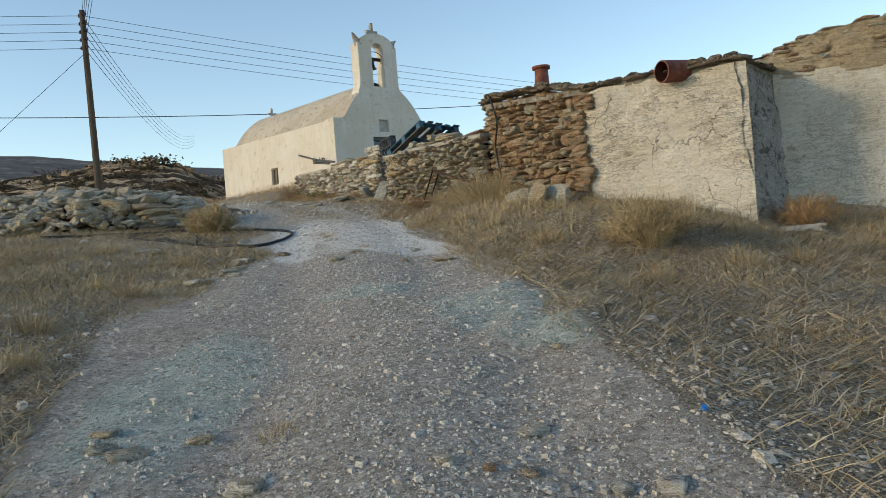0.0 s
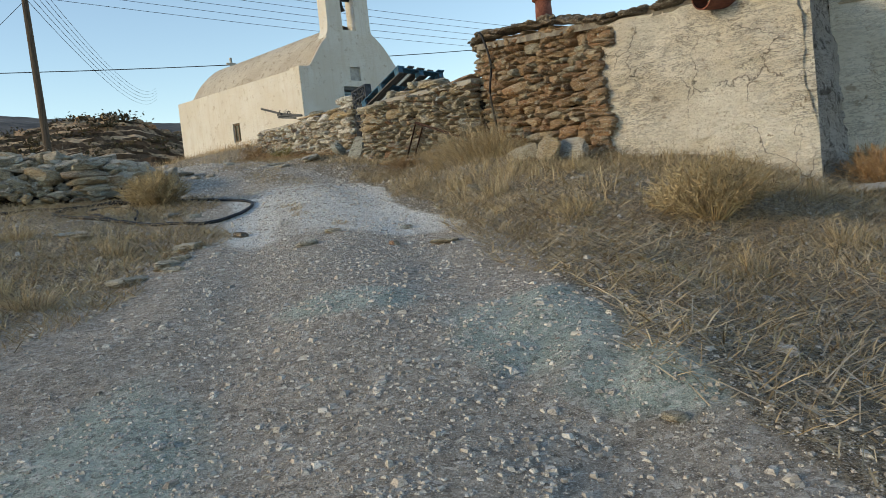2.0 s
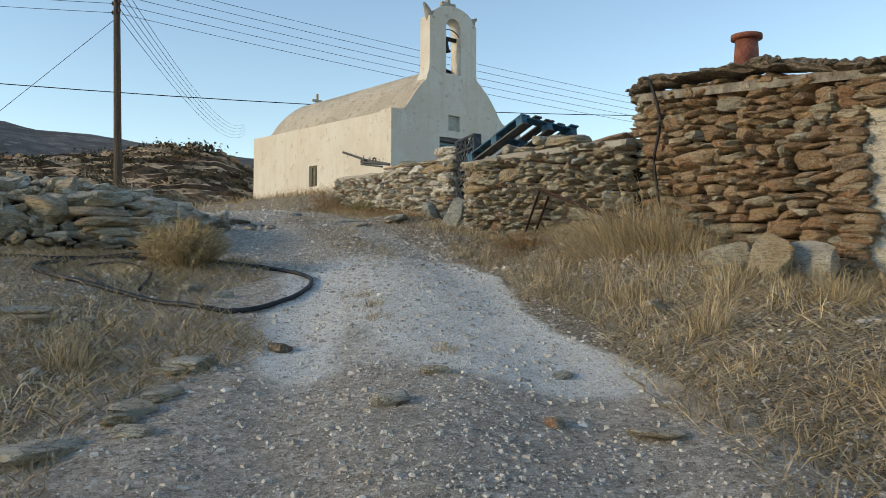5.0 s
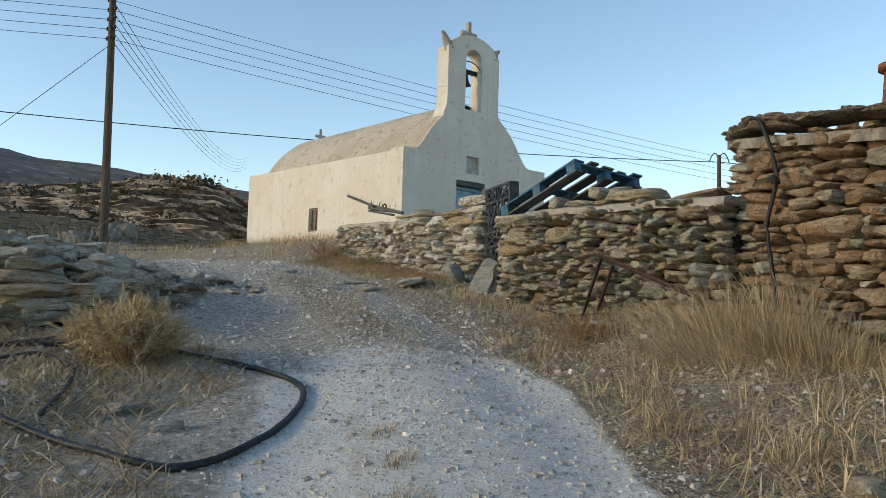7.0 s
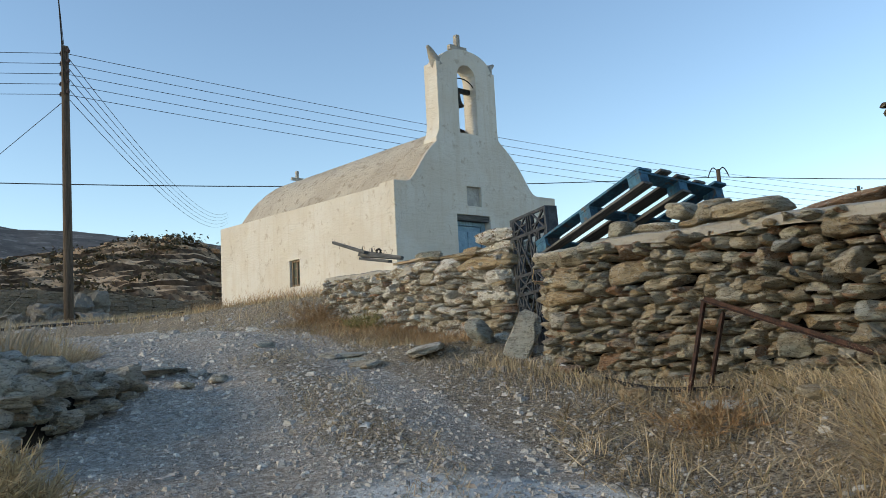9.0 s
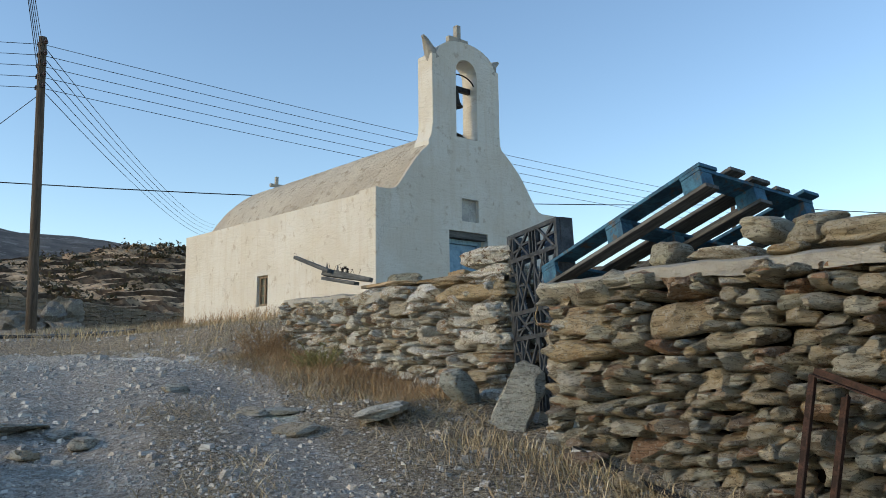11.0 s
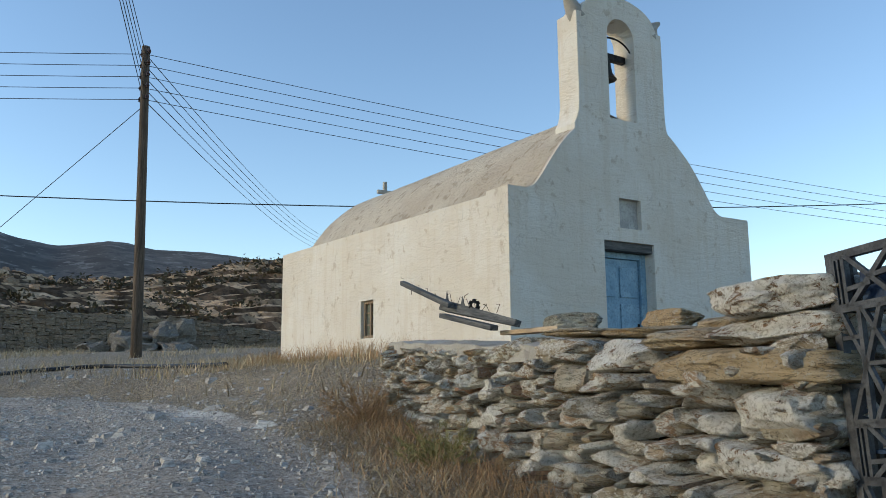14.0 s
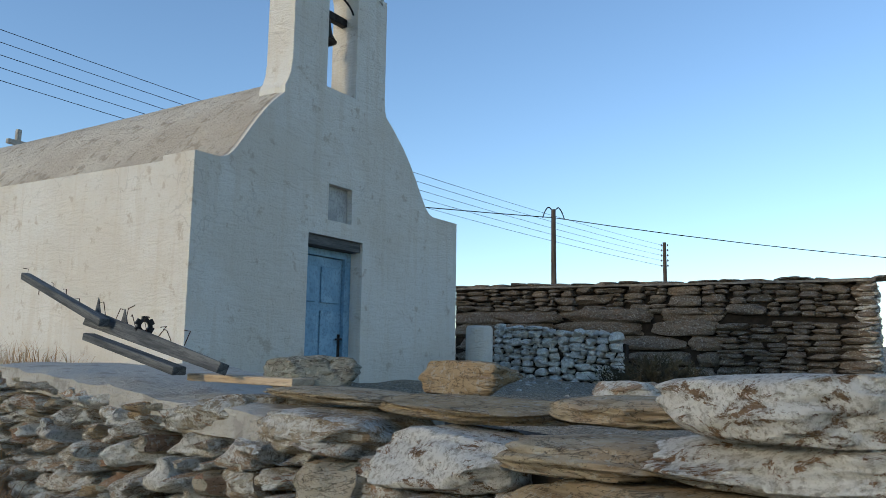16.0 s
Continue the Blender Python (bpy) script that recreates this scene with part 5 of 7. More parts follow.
for k, (w, z0, z1, mat) in enumerate(((0.88, 3.515, 3.655, SLATE_TAN), (0.42, 3.325, 3.50, M["stone_white"]), (0.50, 3.175, 3.31, WHITE_TOP), (0.44, 3.035, 3.15, M["stone_brown"]), (0.50, 2.895, 3.01, SLATE_TAN), (0.38, 2.755, 2.87, M["stone_wash"]))):
    big_rock("pier_stone", "large rough stone in the pier at the wall end", "stone", on_wall(B0, B_D, B_N, -0.05, w, -0.05, z0, z1, 0.44, 0.03 * (-1) ** k), 380 + k, mat, 10, 4.5, 0.07, "pier stones")


def coping(name, label, p0, d, n, s0, s1, front, width0, width1, z_of, thick, material, seed):
    """A rough cement capping with a wavering edge."""
    steps, across = max(8, int((s1 - s0) / 0.06)), 10
    verts, faces = [], []
    for i in range(steps + 1):
        s = s0 + (s1 - s0) * i / steps
        w = width0 + (width1 - width0) * i / steps
        for j in range(across + 1):
            q = j / across
            edge = 0.03 * noise.noise(Vector((s * 5, seed, 0))) if j == 0 else 0
            p = Vector((*p0, 0)) + d * s - n * (front + edge + w * q)
            z = z_of(s) + 0.018 * noise.fractal(Vector((s * 3, q * w * 3, seed)), 0.9, 2, 4) - (0.02 if j in (0, across) else 0)
            verts.append((p.x, p.y, z))
    m = len(verts)
    verts += [(x, y, z - thick) for x, y, z in verts]
    a1 = across + 1
    for i in range(steps):
        for j in range(across):
            a = i * a1 + j
            faces.append((a, a + a1, a + a1 + 1, a + 1))
            faces.append((m + a, m + a + 1, m + a + a1 + 1, m + a + a1))
    rim = [j for j in range(a1)] + [i * a1 + across for i in range(1, steps + 1)] + [steps * a1 + j for j in range(across - 1, -1, -1)] + [i * a1 for i in range(steps - 1, 0, -1)]
    for a, b in zip(rim, rim[1:] + rim[:1]):
        faces.append((a, b, m + b, m + a))
    ob = link_mesh(name, verts, faces, material, smooth=False)
    ob.data.polygons.foreach_set("use_smooth", [True] * len(ob.data.polygons))
    ob.data.set_sharp_from_angle(angle=radians(40))
    return tagged(ob, label, "coping")


coping("cement_coping", "pale rough cement bedded along the wall top", A0, A_D, A_N, 0.02, A_L - 0.05, 0.03, 0.6, 0.6, lambda s: wall_a_top(s) + 0.03, 0.07, M["cement"], 3.3)
coping("cement_coping", "broad grey cement top of the low wall", B0, B_D, B_N, 1.95, 4.82, 0.04, 0.85, 1.5, lambda s: float(np.interp(s, [1.9, 2.6, 3.2, 4.8], [3.735, 3.76, 3.80, 3.87])), 0.1, M["cement"], 5.1)


# ---------------------------------------------------------------- pallet, crate, slab, iron and timber at the walls
def build_pallet():
    lo, hi = Vector((-1.10, 17.04, 3.65)), Vector((-0.347, 15.951, 4.06))
    X = (hi - lo).normalized()
    Y = Vector((0.66, 0.33, -0.05))
    Y = (Y - X * Y.dot(X)).normalized()
    Z = X.cross(Y)
    m = Matrix((X, Y, Z)).transposed().to_4x4()
    m.translation = lo - Z * 0.12 + Vector((0.035, 0.01, 0.0))
    p = thing("pallet", "worn blue-painted wooden pallet propped aslant on the wall", "pallet", m)
    L, W = 1.42, 0.96
    rows = ((0, 0.1), (0.43, 0.53), (0.86, 0.96))
    for y0, y1 in rows:
        box("bottom_board", (0, L, y0, y1, 0, 0.022), M["pallet_wood"], p, 0.003)
        for x0, x1 in ((0.0, 0.14), (0.64, 0.78), (1.26, 1.40)):
            box("block", (x0 + 0.002, x1 - 0.002, y0 + 0.002, y1 - 0.002, 0.0225, 0.1095), M["pallet_blue"], p, 0.004, "worn blue block")
    for x0, x1 in ((0.0, 0.14), (0.64, 0.78), (1.26, 1.40)):
        box("stringer_board", (x0, x1, 0, W, 0.11, 0.132), M["pallet_blue"], p, 0.003)
    for k, (y0, y1) in enumerate(((0, 0.14), (0.20, 0.32), (0.40, 0.55), (0.63, 0.75), (0.82, 0.96))):
        box("deck_board", (0.01 * (k % 3), L + 0.02 * ((k * 2) % 3) - 0.01, y0, y1, 0.1325, 0.1545), M["pallet_blue"] if k in (0, 4) else M["pallet_wood"], p, 0.003)
    return p


def build_crate():
    """Tall panel of black plastic lattice, two crates on end, that closes the gap in the wall."""
    X = Vector((0.48, -0.877, 0)).normalized()
    ny = Vector((-X.y, X.x, 0))
    m = Matrix((X, ny, Vector((0, 0, 1)))).transposed().to_4x4()
    m.translation = Vector((-1.228, 17.44, 2.58))
    m = m @ Matrix.Rotation(radians(-3.8), 4, "Y")
    c = thing("plastic_crate", "tall black plastic lattice crate stood on end in the wall gap", "crate", m)
    W, H, D = 0.63, 1.385, 0.13

    def bar(bm, x0, z0, x1, z1, w=0.018, d=0.02):
        dx, dz = x1 - x0, z1 - z0
        ln = math.hypot(dx, dz)
        mm = Matrix.Translation(((x0 + x1) / 2, d / 2, (z0 + z1) / 2)) @ Matrix.Rotation(-math.atan2(dz, dx), 4, "Y")
        add_box(bm, -ln / 2, ln / 2, -d / 2, d / 2, -w / 2, w / 2, m=mm)

    levels = [0.014, 0.06, 0.25, 0.63, 0.81, 1.19, H - 0.014]
    bm = bmesh.new()
    for x in (0.013, W - 0.013):
        bar(bm, x, 0, x, H, 0.030, 0.030)
    for z in levels:
        bar(bm, 0.028, z, W - 0.028, z, 0.028, 0.028)
    part("frame", bm, M["crate_black"], c)
    for z0, z1 in zip(levels[1:-1], levels[2:]):
        bm = bmesh.new()
        if z1 - z0 < 0.25:
            # shallow band: closed ribbed columns and crossed cells
            for x0, x1 in ((0.075, 0.275), (0.385, 0.60)):
                bar(bm, x0, z0, x1, z1, 0.017, 0.018)
                bar(bm, x0, z1, x1, z0, 0.0165, 0.016)
                bar(bm, x0, (z0 + z1) / 2 - 0.03, (x0 + x1) / 2, (z0 + z1) / 2 - 0.02, 0.015, 0.017)
                bar(bm, (x0 + x1) / 2, (z0 + z1) / 2, x1, (z0 + z1) / 2 + 0.01, 0.015, 0.019)
            for x0, x1 in ((0.028, 0.07), (0.29, 0.37)):
                bar(bm, x0, z0, x0, z1, 0.014, 0.024)
                bar(bm, x1, z0, x1, z1, 0.014, 0.024)
                bar(bm, (x0 + x1) / 2, z0, (x0 + x1) / 2, z1, 0.008, 0.022)
        else:
            # tall band: long crossed struts with short ties
            mid = (z0 + z1) / 2
            for x0, x1 in ((0.03, 0.20), (0.12, 0.33), (0.30, 0.46), (0.40, 0.615)):
                bar(bm, x0, z0, x1, z1, 0.0155, 0.018)
                bar(bm, x1, z0, x0, z1, 0.015, 0.016)
            for x in (0.10, 0.325, 0.47):
                bar(bm, x, z0, x + 0.012, z1, 0.0165, 0.02)
            for x0, x1, z in ((0.03, 0.10, mid - 0.07), (0.03, 0.10, mid + 0.09), (0.10, 0.20, mid), (0.47, 0.62, mid + 0.02)):
                bar(bm, x0, z, x1, z, 0.014, 0.017)
        part("lattice", bm, M["crate_black"], c)
    for z0, z1 in ((0.63, 0.81), (1.19, H - 0.02)):
        for x0, x1 in ((0.03, 0.07), (0.292, 0.368)):
            box("pocket", (x0, x1, 0.03, 0.045, z0, z1), M["iron"], c)
    for x in (0.0, W):
        box("side", (x - 0.006, x + 0.006, 0.031, D, 0, H), M["crate_black"], c)
    for x0, x1 in ((0.09, 0.26), (0.40, 0.58)):
        box("shelf", (x0, x1, 0.05, D, 1.20, 1.31), M["crate_blue"], c)
    for z in (0.0, 0.72, 1.19):
        box("shelf", (0.008, W - 0.008, 0.031, D, z - 0.005, z + 0.005), M["crate_blue"], c)
    tube("twine", spline([(0.36, -0.01, 0.84), (0.385, -0.03, 0.80), (0.355, -0.03, 0.75), (0.38, -0.02, 0.69)], 5), 0.0045, M["straw"], c, 5, "scrap of pale twine")
    return c


build_pallet()
build_crate()
big_rock("leaning_slab", "pale grey stone slab leaning against the wall end", "stone slab", Matrix.Translation((-1.23, 16.98, 2.82)) @ Matrix.Rotation(radians(-20), 4, "Z") @ Matrix.Rotation(radians(-14), 4, "X") @ Matrix.Rotation(radians(26), 4, "Y") @ Matrix.Diagonal((0.25, 0.08, 0.47, 1)), 401, M["stone_grey"], 10, 7, 0.05)
big_rock("fallen_stone", "pale fallen stone at the foot of the wall", "stone", Matrix.Translation((-1.62, 17.42, gz(-1.62, 17.42) + 0.09)) @ Matrix.Rotation(0.7, 4, "Z") @ Matrix.Rotation(0.7, 4, "Y") @ Matrix.Diagonal((0.34, 0.2, 0.16, 1)), 402, M["stone_grey"], 8, 4, 0.08)

for k, (x, y, w, h, mat, tone) in enumerate(((1.40, 11.43, 0.40, 0.36, SLATE_TAN, "tan"), (1.70, 11.42, 0.42, 0.34, M["stone_pale"], "pale grey"), (1.17, 11.73, 0.42, 0.22, M["stone_brown"], "brown"))):
    big_rock("fallen_stone", "%s stone slab leaning at the foot of the ruined house" % tone, "stone", Matrix.Translation((x, y, gz(x, y) + h * 0.36)) @ Matrix.Rotation(math.atan2(D01.y, D01.x) + 0.3 * k, 4, "Z") @ Matrix.Rotation(radians(-32 + 8 * k), 4, "X") @ Matrix.Rotation(radians(20 - 16 * k), 4, "Y") @ Matrix.Diagonal((w, 0.14, h, 1)), 420 + k, mat, 10, 5, 0.06, "fallen slabs")
bm = bmesh.new()
for r1, r2, z0, hh in ((0.017, 0.017, 0.0, 0.014), (0.017, 0.014, 0.014, 0.004)):
    got = bmesh.ops.create_cone(bm, cap_ends=True, segments=14, radius1=r1, radius2=r2, depth=hh)
    bmesh.ops.translate(bm, verts=got["verts"], vec=(0, 0, z0 + hh / 2))
cap = part("bottle_cap", bm, M["cap_blue"], None)
cap.matrix_basis = Matrix.Translation((1.18, 3.63, gz(1.18, 3.63) + 0.008)) @ Matrix.Rotation(0.5, 4, "X")
tagged(cap, "bright blue plastic bottle cap lying on the bank", "bottle cap")

rods = thing("trestle", "rusty angle-iron trestle leaning on the stone wall", "trestle", Matrix.Translation((-0.2, 14.96, gz(-0.2, 14.96))))
RB = Vector((-0.2, 14.96, gz(-0.2, 14.96)))
for a, b in (((-0.10, 15.16, 2.99), (-0.36, 14.86, 2.25)), ((0.0, 15.1, 2.90), (-0.26, 14.83, 2.2)), ((-0.11, 15.15, 3.0), (0.55, 14.28, 2.62))):
    a, b = Vector(a) - RB, Vector(b) - RB
    bm = bmesh.new()
    ln = (b - a).length
    add_box(bm, -0.016, 0.016, -0.003, 0.003, 0, ln)
    add_box(bm, -0.016, -0.011, 0.003, 0.032, 0, ln)
    ob = part("rod", bm, M["rust"], rods)
    ob.matrix_basis = Matrix.Translation(a) @ (b - a).to_track_quat("Z", "X").to_matrix().to_4x4()

bar = [(-0.98, 16.35), (-0.72, 15.75), (-0.45, 15.2), (-0.1, 14.72)]
tagged(tube("iron_bar", on_ground_early(bar), 0.016, M["iron"], None, 6), "dark bent iron bar lying at the foot of the wall", "iron bar")
beams = thing("old_beams", "grey weathered beams full of bent nails leaning on the wall", "timber", Matrix.Translation((-2.5, 19.4, 3.8)))
BB = Vector((-2.5, 19.4, 3.8))


def plank(name, a, b, w, h, mat, parent, base, roll=0.0, taper=1.0):
    a, b = Vector(a) - base, Vector(b) - base
    bm = bmesh.new()
    ln = (b - a).length
    add_box(bm, 0, ln, -w / 2, w / 2, -h / 2, h / 2, 0.006)
    for v in bm.verts:
        if v.co.x < ln / 2:
            v.co.y, v.co.z = v.co.y * taper, v.co.z * taper
        v.co.y += 0.012 * noise.noise(Vector((v.co.x * 3, ln, 0)))
        v.co.z += 0.012 * noise.noise(Vector((v.co.x * 3, 0, ln)))
    ob = part(name, bm, mat, parent)
    ob.matrix_basis = Matrix.Translation(a) @ (b - a).to_track_quat("X", "Z").to_matrix().to_4x4() @ Matrix.Rotation(roll, 4, "X")
    return ob


plank("beam", (-2.53, 19.5, 3.87), (-3.23, 20.75, 4.1), 0.085, 0.085, M["wood_grey"], beams, BB, 0.3, 0.5)
plank("batten", (-3.11, 20.38, 4.07), (-3.73, 21.4, 4.37), 0.05, 0.04, M["wood_grey"], beams, BB)
plank("batten", (-2.71, 19.71, 3.86), (-3.2, 20.51, 4.01), 0.06, 0.035, M["wood_grey"], beams, BB)
BEAM_A, BEAM_B, TIP = Vector((-2.53, 19.5, 3.87)), Vector((-3.23, 20.75, 4.1)), Vector((-3.73, 21.4, 4.37))
for k in range(13):
    rr = random.Random(k)
    p = BEAM_A.lerp(BEAM_B, 0.25 + 0.09 * k) + Vector((0, 0, 0.035)) if k < 8 else BEAM_B.lerp(TIP, 0.2 * (k - 7) - 0.03)
    p = p - BB
    q = p + Vector((rr.uniform(-0.03, 0.03), rr.uniform(-0.03, 0.03), rr.choice((0.05, 0.07, 0.05, -0.05) if k >= 8 else (0.045, 0.06, 0.075))))
    tube("nail", [p, q, q + Vector((rr.uniform(-0.03, 0.03), rr.uniform(-0.03, 0.03), rr.uniform(-0.01, 0.02)))], 0.0024, M["rust"], beams, 4)
# toothed iron wheel and a torn bracket fixed on the beam
hub = BEAM_A.lerp(BEAM_B, 0.56) + Vector((0.01, 0, 0.055)) - BB
bm = bmesh.new()
spin = Matrix.Translation(hub) @ Matrix.Rotation(radians(28), 4, "Z") @ Matrix.Rotation(radians(90), 4, "X")
for k in range(12):
    a = 2 * math.pi * k / 12
    add_box(bm, -0.013, 0.013, 0.018, 0.034 if k % 2 else 0.044, -0.009, 0.009, m=spin @ Matrix.Rotation(a, 4, "Z"))
part("toothed_wheel", bm, M["iron"], beams, "small dark iron toothed wheel")
for f, hgt in ((0.68, 0.055), (0.93, 0.07)):
    bm = bmesh.new()
    c = BEAM_A.lerp(BEAM_B, f) - BB + Vector((0, 0, 0.03))
    along = (BEAM_B - BEAM_A).normalized()
    tri = [c, c + along * 0.09, c + along * 0.05 + Vector((0, 0, hgt + 0.02))]
    lo = [bm.verts.new(q) for q in tri]
    up = [bm.verts.new(q + Vector((0.004, 0.003, 0))) for q in tri]
    bm.faces.new(lo)
    bm.faces.new(up[::-1])
    for n in range(3):
        bm.faces.new((lo[n], lo[(n + 1) % 3], up[(n + 1) % 3], up[n]))
    part("bracket", bm, M["wood_grey"], beams, "torn grey metal bracket")
board = thing("board", "short pale plank lying on the cement wall top", "plank", Matrix.Translation((-2.45, 19.6, 3.8)))
plank("plank", (-2.24, 19.33, 3.83), (-2.64, 19.88, 3.83), 0.12, 0.03, M["wood_pale"], board, Vector((-2.45, 19.6, 3.8)))

# things on the ruin's roof
chim = thing("chimney_pot", "red-brown clay chimney pot on the roof", "chimney pot", Matrix.Translation((1.9, 13.5, 3.78)))
tube("pipe", [(0, 0, -0.1), (0, 0, 0.3), (0.003, 0, 0.62)], lambda q: 0.145 - 0.035 * q, M["rust_red"], chim, 20)
tube("rim", [(0.003, 0, 0.59), (0.003, 0, 0.635)], 0.155, M["rust_red"], chim, 20)
drum = thing("clay_pipe", "rusty red pipe lying open-ended on the roof edge", "pipe", Matrix.Translation((3.36, 10.74, 3.555)) @ Matrix.Rotation(radians(24), 4, "Z"))
v, f = tube_data([(-0.26, 0, 0), (0, 0, 0.01), (0.26, 0, 0.02)], 0.15, 24)
v2, f2 = tube_data([(-0.265, 0, 0), (0, 0, 0.01), (0.2, 0, 0.02)], 0.134, 24)
o = len(v)
link_mesh("shell", v + v2, f[:-2] + [f[-1]] + [tuple(o + q for q in r[::-1]) for r in f2[:-2]] + [tuple(o + q for q in f2[-1])] + [(k, (k + 1) % 24, o + (k + 1) % 24, o + k) for k in range(24)], M["rust_red"], drum, smooth=True)

cab = spline([(0.98, 14.12, 4.12), (1.02, 13.98, 4.05), (1.10, 13.86, 3.6), (1.05, 13.92, 3.2), (1.08, 13.88, 2.8), (1.12, 13.82, 2.35)], 6)
tagged(tube("cable", cab, 0.017, M["wire"], None, 6), "black cable hanging down the corner of the stone house", "cable")


# ---------------------------------------------------------------- hoses
def on_ground(points, lift=0.02):
    return [(x, y, gz(x, y) + lift) for x, y in points]


HOSE = [(-4.37, 13.47), (-4.75, 12.84), (-4.89, 12.48), (-4.83, 12.16), (-4.66, 11.93), (-4.2, 11.62), (-3.69, 11.43), (-3.24, 11.26), (-2.87, 11.07), (-2.6, 11.08), (-2.43, 11.35), (-2.33, 11.75), (-2.33, 12.25), (-2.45, 12.65), (-2.8, 12.95), (-3.15, 13.12), (-3.6, 13.35), (-4.1, 13.3), (-4.6, 13.0), (-5.2, 12.65), (-6.2, 12.2)]
tagged(tube("hose", on_ground([(p.x, p.y) for p in spline([(x, y, 0) for x, y in HOSE], 8)], 0.02), 0.020, M["hose"], None, 8), "black water hose lying in a loop across the track", "hose")
HOSE2 = [(-3.74, 11.47), (-4.0, 11.65), (-4.35, 12.11), (-4.52, 12.43), (-4.49, 12.66), (-4.32, 12.85), (-4.0, 12.62), (-3.82, 12.31), (-3.7, 11.96), (-3.61, 11.61)]
tagged(tube("hose", on_ground([(p.x, p.y) for p in spline([(x, y, 0) for x, y in HOSE2], 8)], 0.02), 0.015, M["hose"], None, 8), "thin black hose curled on the dry bank", "hose")
HOSE3 = [(-6.6, 17.2), (-8.64, 20.23), (-11.5, 24.5), (-13.6, 28.2), (-13.6, 30.0), (-12.4, 30.6), (-10.2, 29.2), (-8.3, 27.4)]
tagged(tube("hose", on_ground([(p.x, p.y) for p in spline([(x, y, 0) for x, y in HOSE3], 10)], 0.04), 0.045, M["hose"], None, 8), "long black hose across the end of the track", "hose")


# ---------------------------------------------------------------- rubble heap
def build_rubble():
    rnd = random.Random(77)
    heap = thing("rubble_heap", "heap of grey and tan broken field stones on the bank", "rubble heap", Matrix.Translation((-6.0, 13.8, gz(-6.0, 13.8))))
    base = Vector((-6.0, 13.8, gz(-6.0, 13.8)))

    def height(x, y):
        a = np.interp(x, [-11, -9, -7, -5.6, -4.7, -4.3], [0.45, 0.48, 0.5, 0.5, 0.34, 0.0])
        front = 12.75 + 0.55 * max(0.0, x + 6.0)
        q = (y - front) / 1.3
        return float(a) * float(smoothstep(0, 1, np.array(q))) * (1 - float(smoothstep(0, 1, np.array((y - front - 1.9) / 0.9))))

    xs, ys = np.linspace(-12, -4.1, 50), np.linspace(12.3, 18.2, 40)
    verts = [(x - base.x, y - base.y, gz(x, y) + height(x, y) - 0.13 + 0.05 * noise.noise(Vector((x * 2, y * 2, 0))) - base.z) for y in ys for x in xs]
    faces = [(j * 50 + i, j * 50 + i + 1, (j + 1) * 50 + i + 1, (j + 1) * 50 + i) for j in range(39) for i in range(49)]
    # The mound's near-black carries the shade between the heaped stones.
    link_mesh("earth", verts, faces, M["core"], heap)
    rest_v, rest_f, count = [], [], 0
    inv = heap.matrix_basis.inverted()
    spots = []
    for _ in range(3400):
        x, y = rnd.uniform(-10.5, -4.35), rnd.uniform(12.5, 17.2)
        h = height(x, y)
        if h < 0.04:
            continue
        spots.append((x, y, h))
    spots.sort(key=lambda s: (s[0] + 2) ** 2 + (s[1] - 9) ** 2)
    for x, y, h in spots:
        w = min(0.105 * math.exp(rnd.gauss(0, 0.6)) + 0.04, 0.42)
        c = Vector((x, y, gz(x, y) + h - 0.06 + rnd.uniform(0, 0.16)))
        m = Matrix.Translation(c) @ Matrix.Rotation(rnd.uniform(0, 6.28), 4, "Z") @ Matrix.Rotation(rnd.gauss(0.1, 0.25), 4, "X") @ Matrix.Rotation(rnd.gauss(0, 0.22), 4, "Y") @ Matrix.Diagonal((w * 1.2, w * rnd.uniform(0.6, 1.0), w * rnd.uniform(0.28, 0.6), 1))
        k = rnd.randrange(14)
        if count < 300:
            ob = new("stone", stone_mesh(k, rnd.choice([M["stone_pale"], M["stone_pale"], M["stone_grey"], M["stone_brown"], SLATE_TAN])))
            ob.parent, ob.matrix_basis = heap, inv @ m
        else:
            o = len(rest_v)
            rest_v += [inv @ m @ q.co for q in STONES[k].vertices]
            rest_f += [tuple(o + q for q in p.vertices) for p in STONES[k].polygons]
        count += 1
    if rest_f:
        tagged(link_mesh("rubble", rest_v, rest_f, M["stone_pale"], heap), kind="stuff")


build_rubble()
# a little stack of squared stones at the near end of the heap
for k in range(5):
    rr = random.Random(500 + k)
    c = Vector((-4.95 + rr.uniform(-0.1, 0.1), 13.75 + rr.uniform(-0.1, 0.1), gz(-4.95, 13.75) + 0.10 + 0.105 * k))
    big_rock("stacked_stone", "flat tan stone stacked at the end of the heap", "stone", Matrix.Translation(c) @ Matrix.Rotation(0.5 + rr.gauss(0, 0.25), 4, "Z") @ Matrix.Rotation(rr.gauss(0, 0.04), 4, "X") @ Matrix.Diagonal((rr.uniform(0.38, 0.62), rr.uniform(0.28, 0.42), rr.uniform(0.07, 0.12), 1)), 520 + k, rr.choice([SLATE_TAN, M["stone_grey"], M["stone_brown"]]), 7, 4.5, 0.08, "stacked stones")

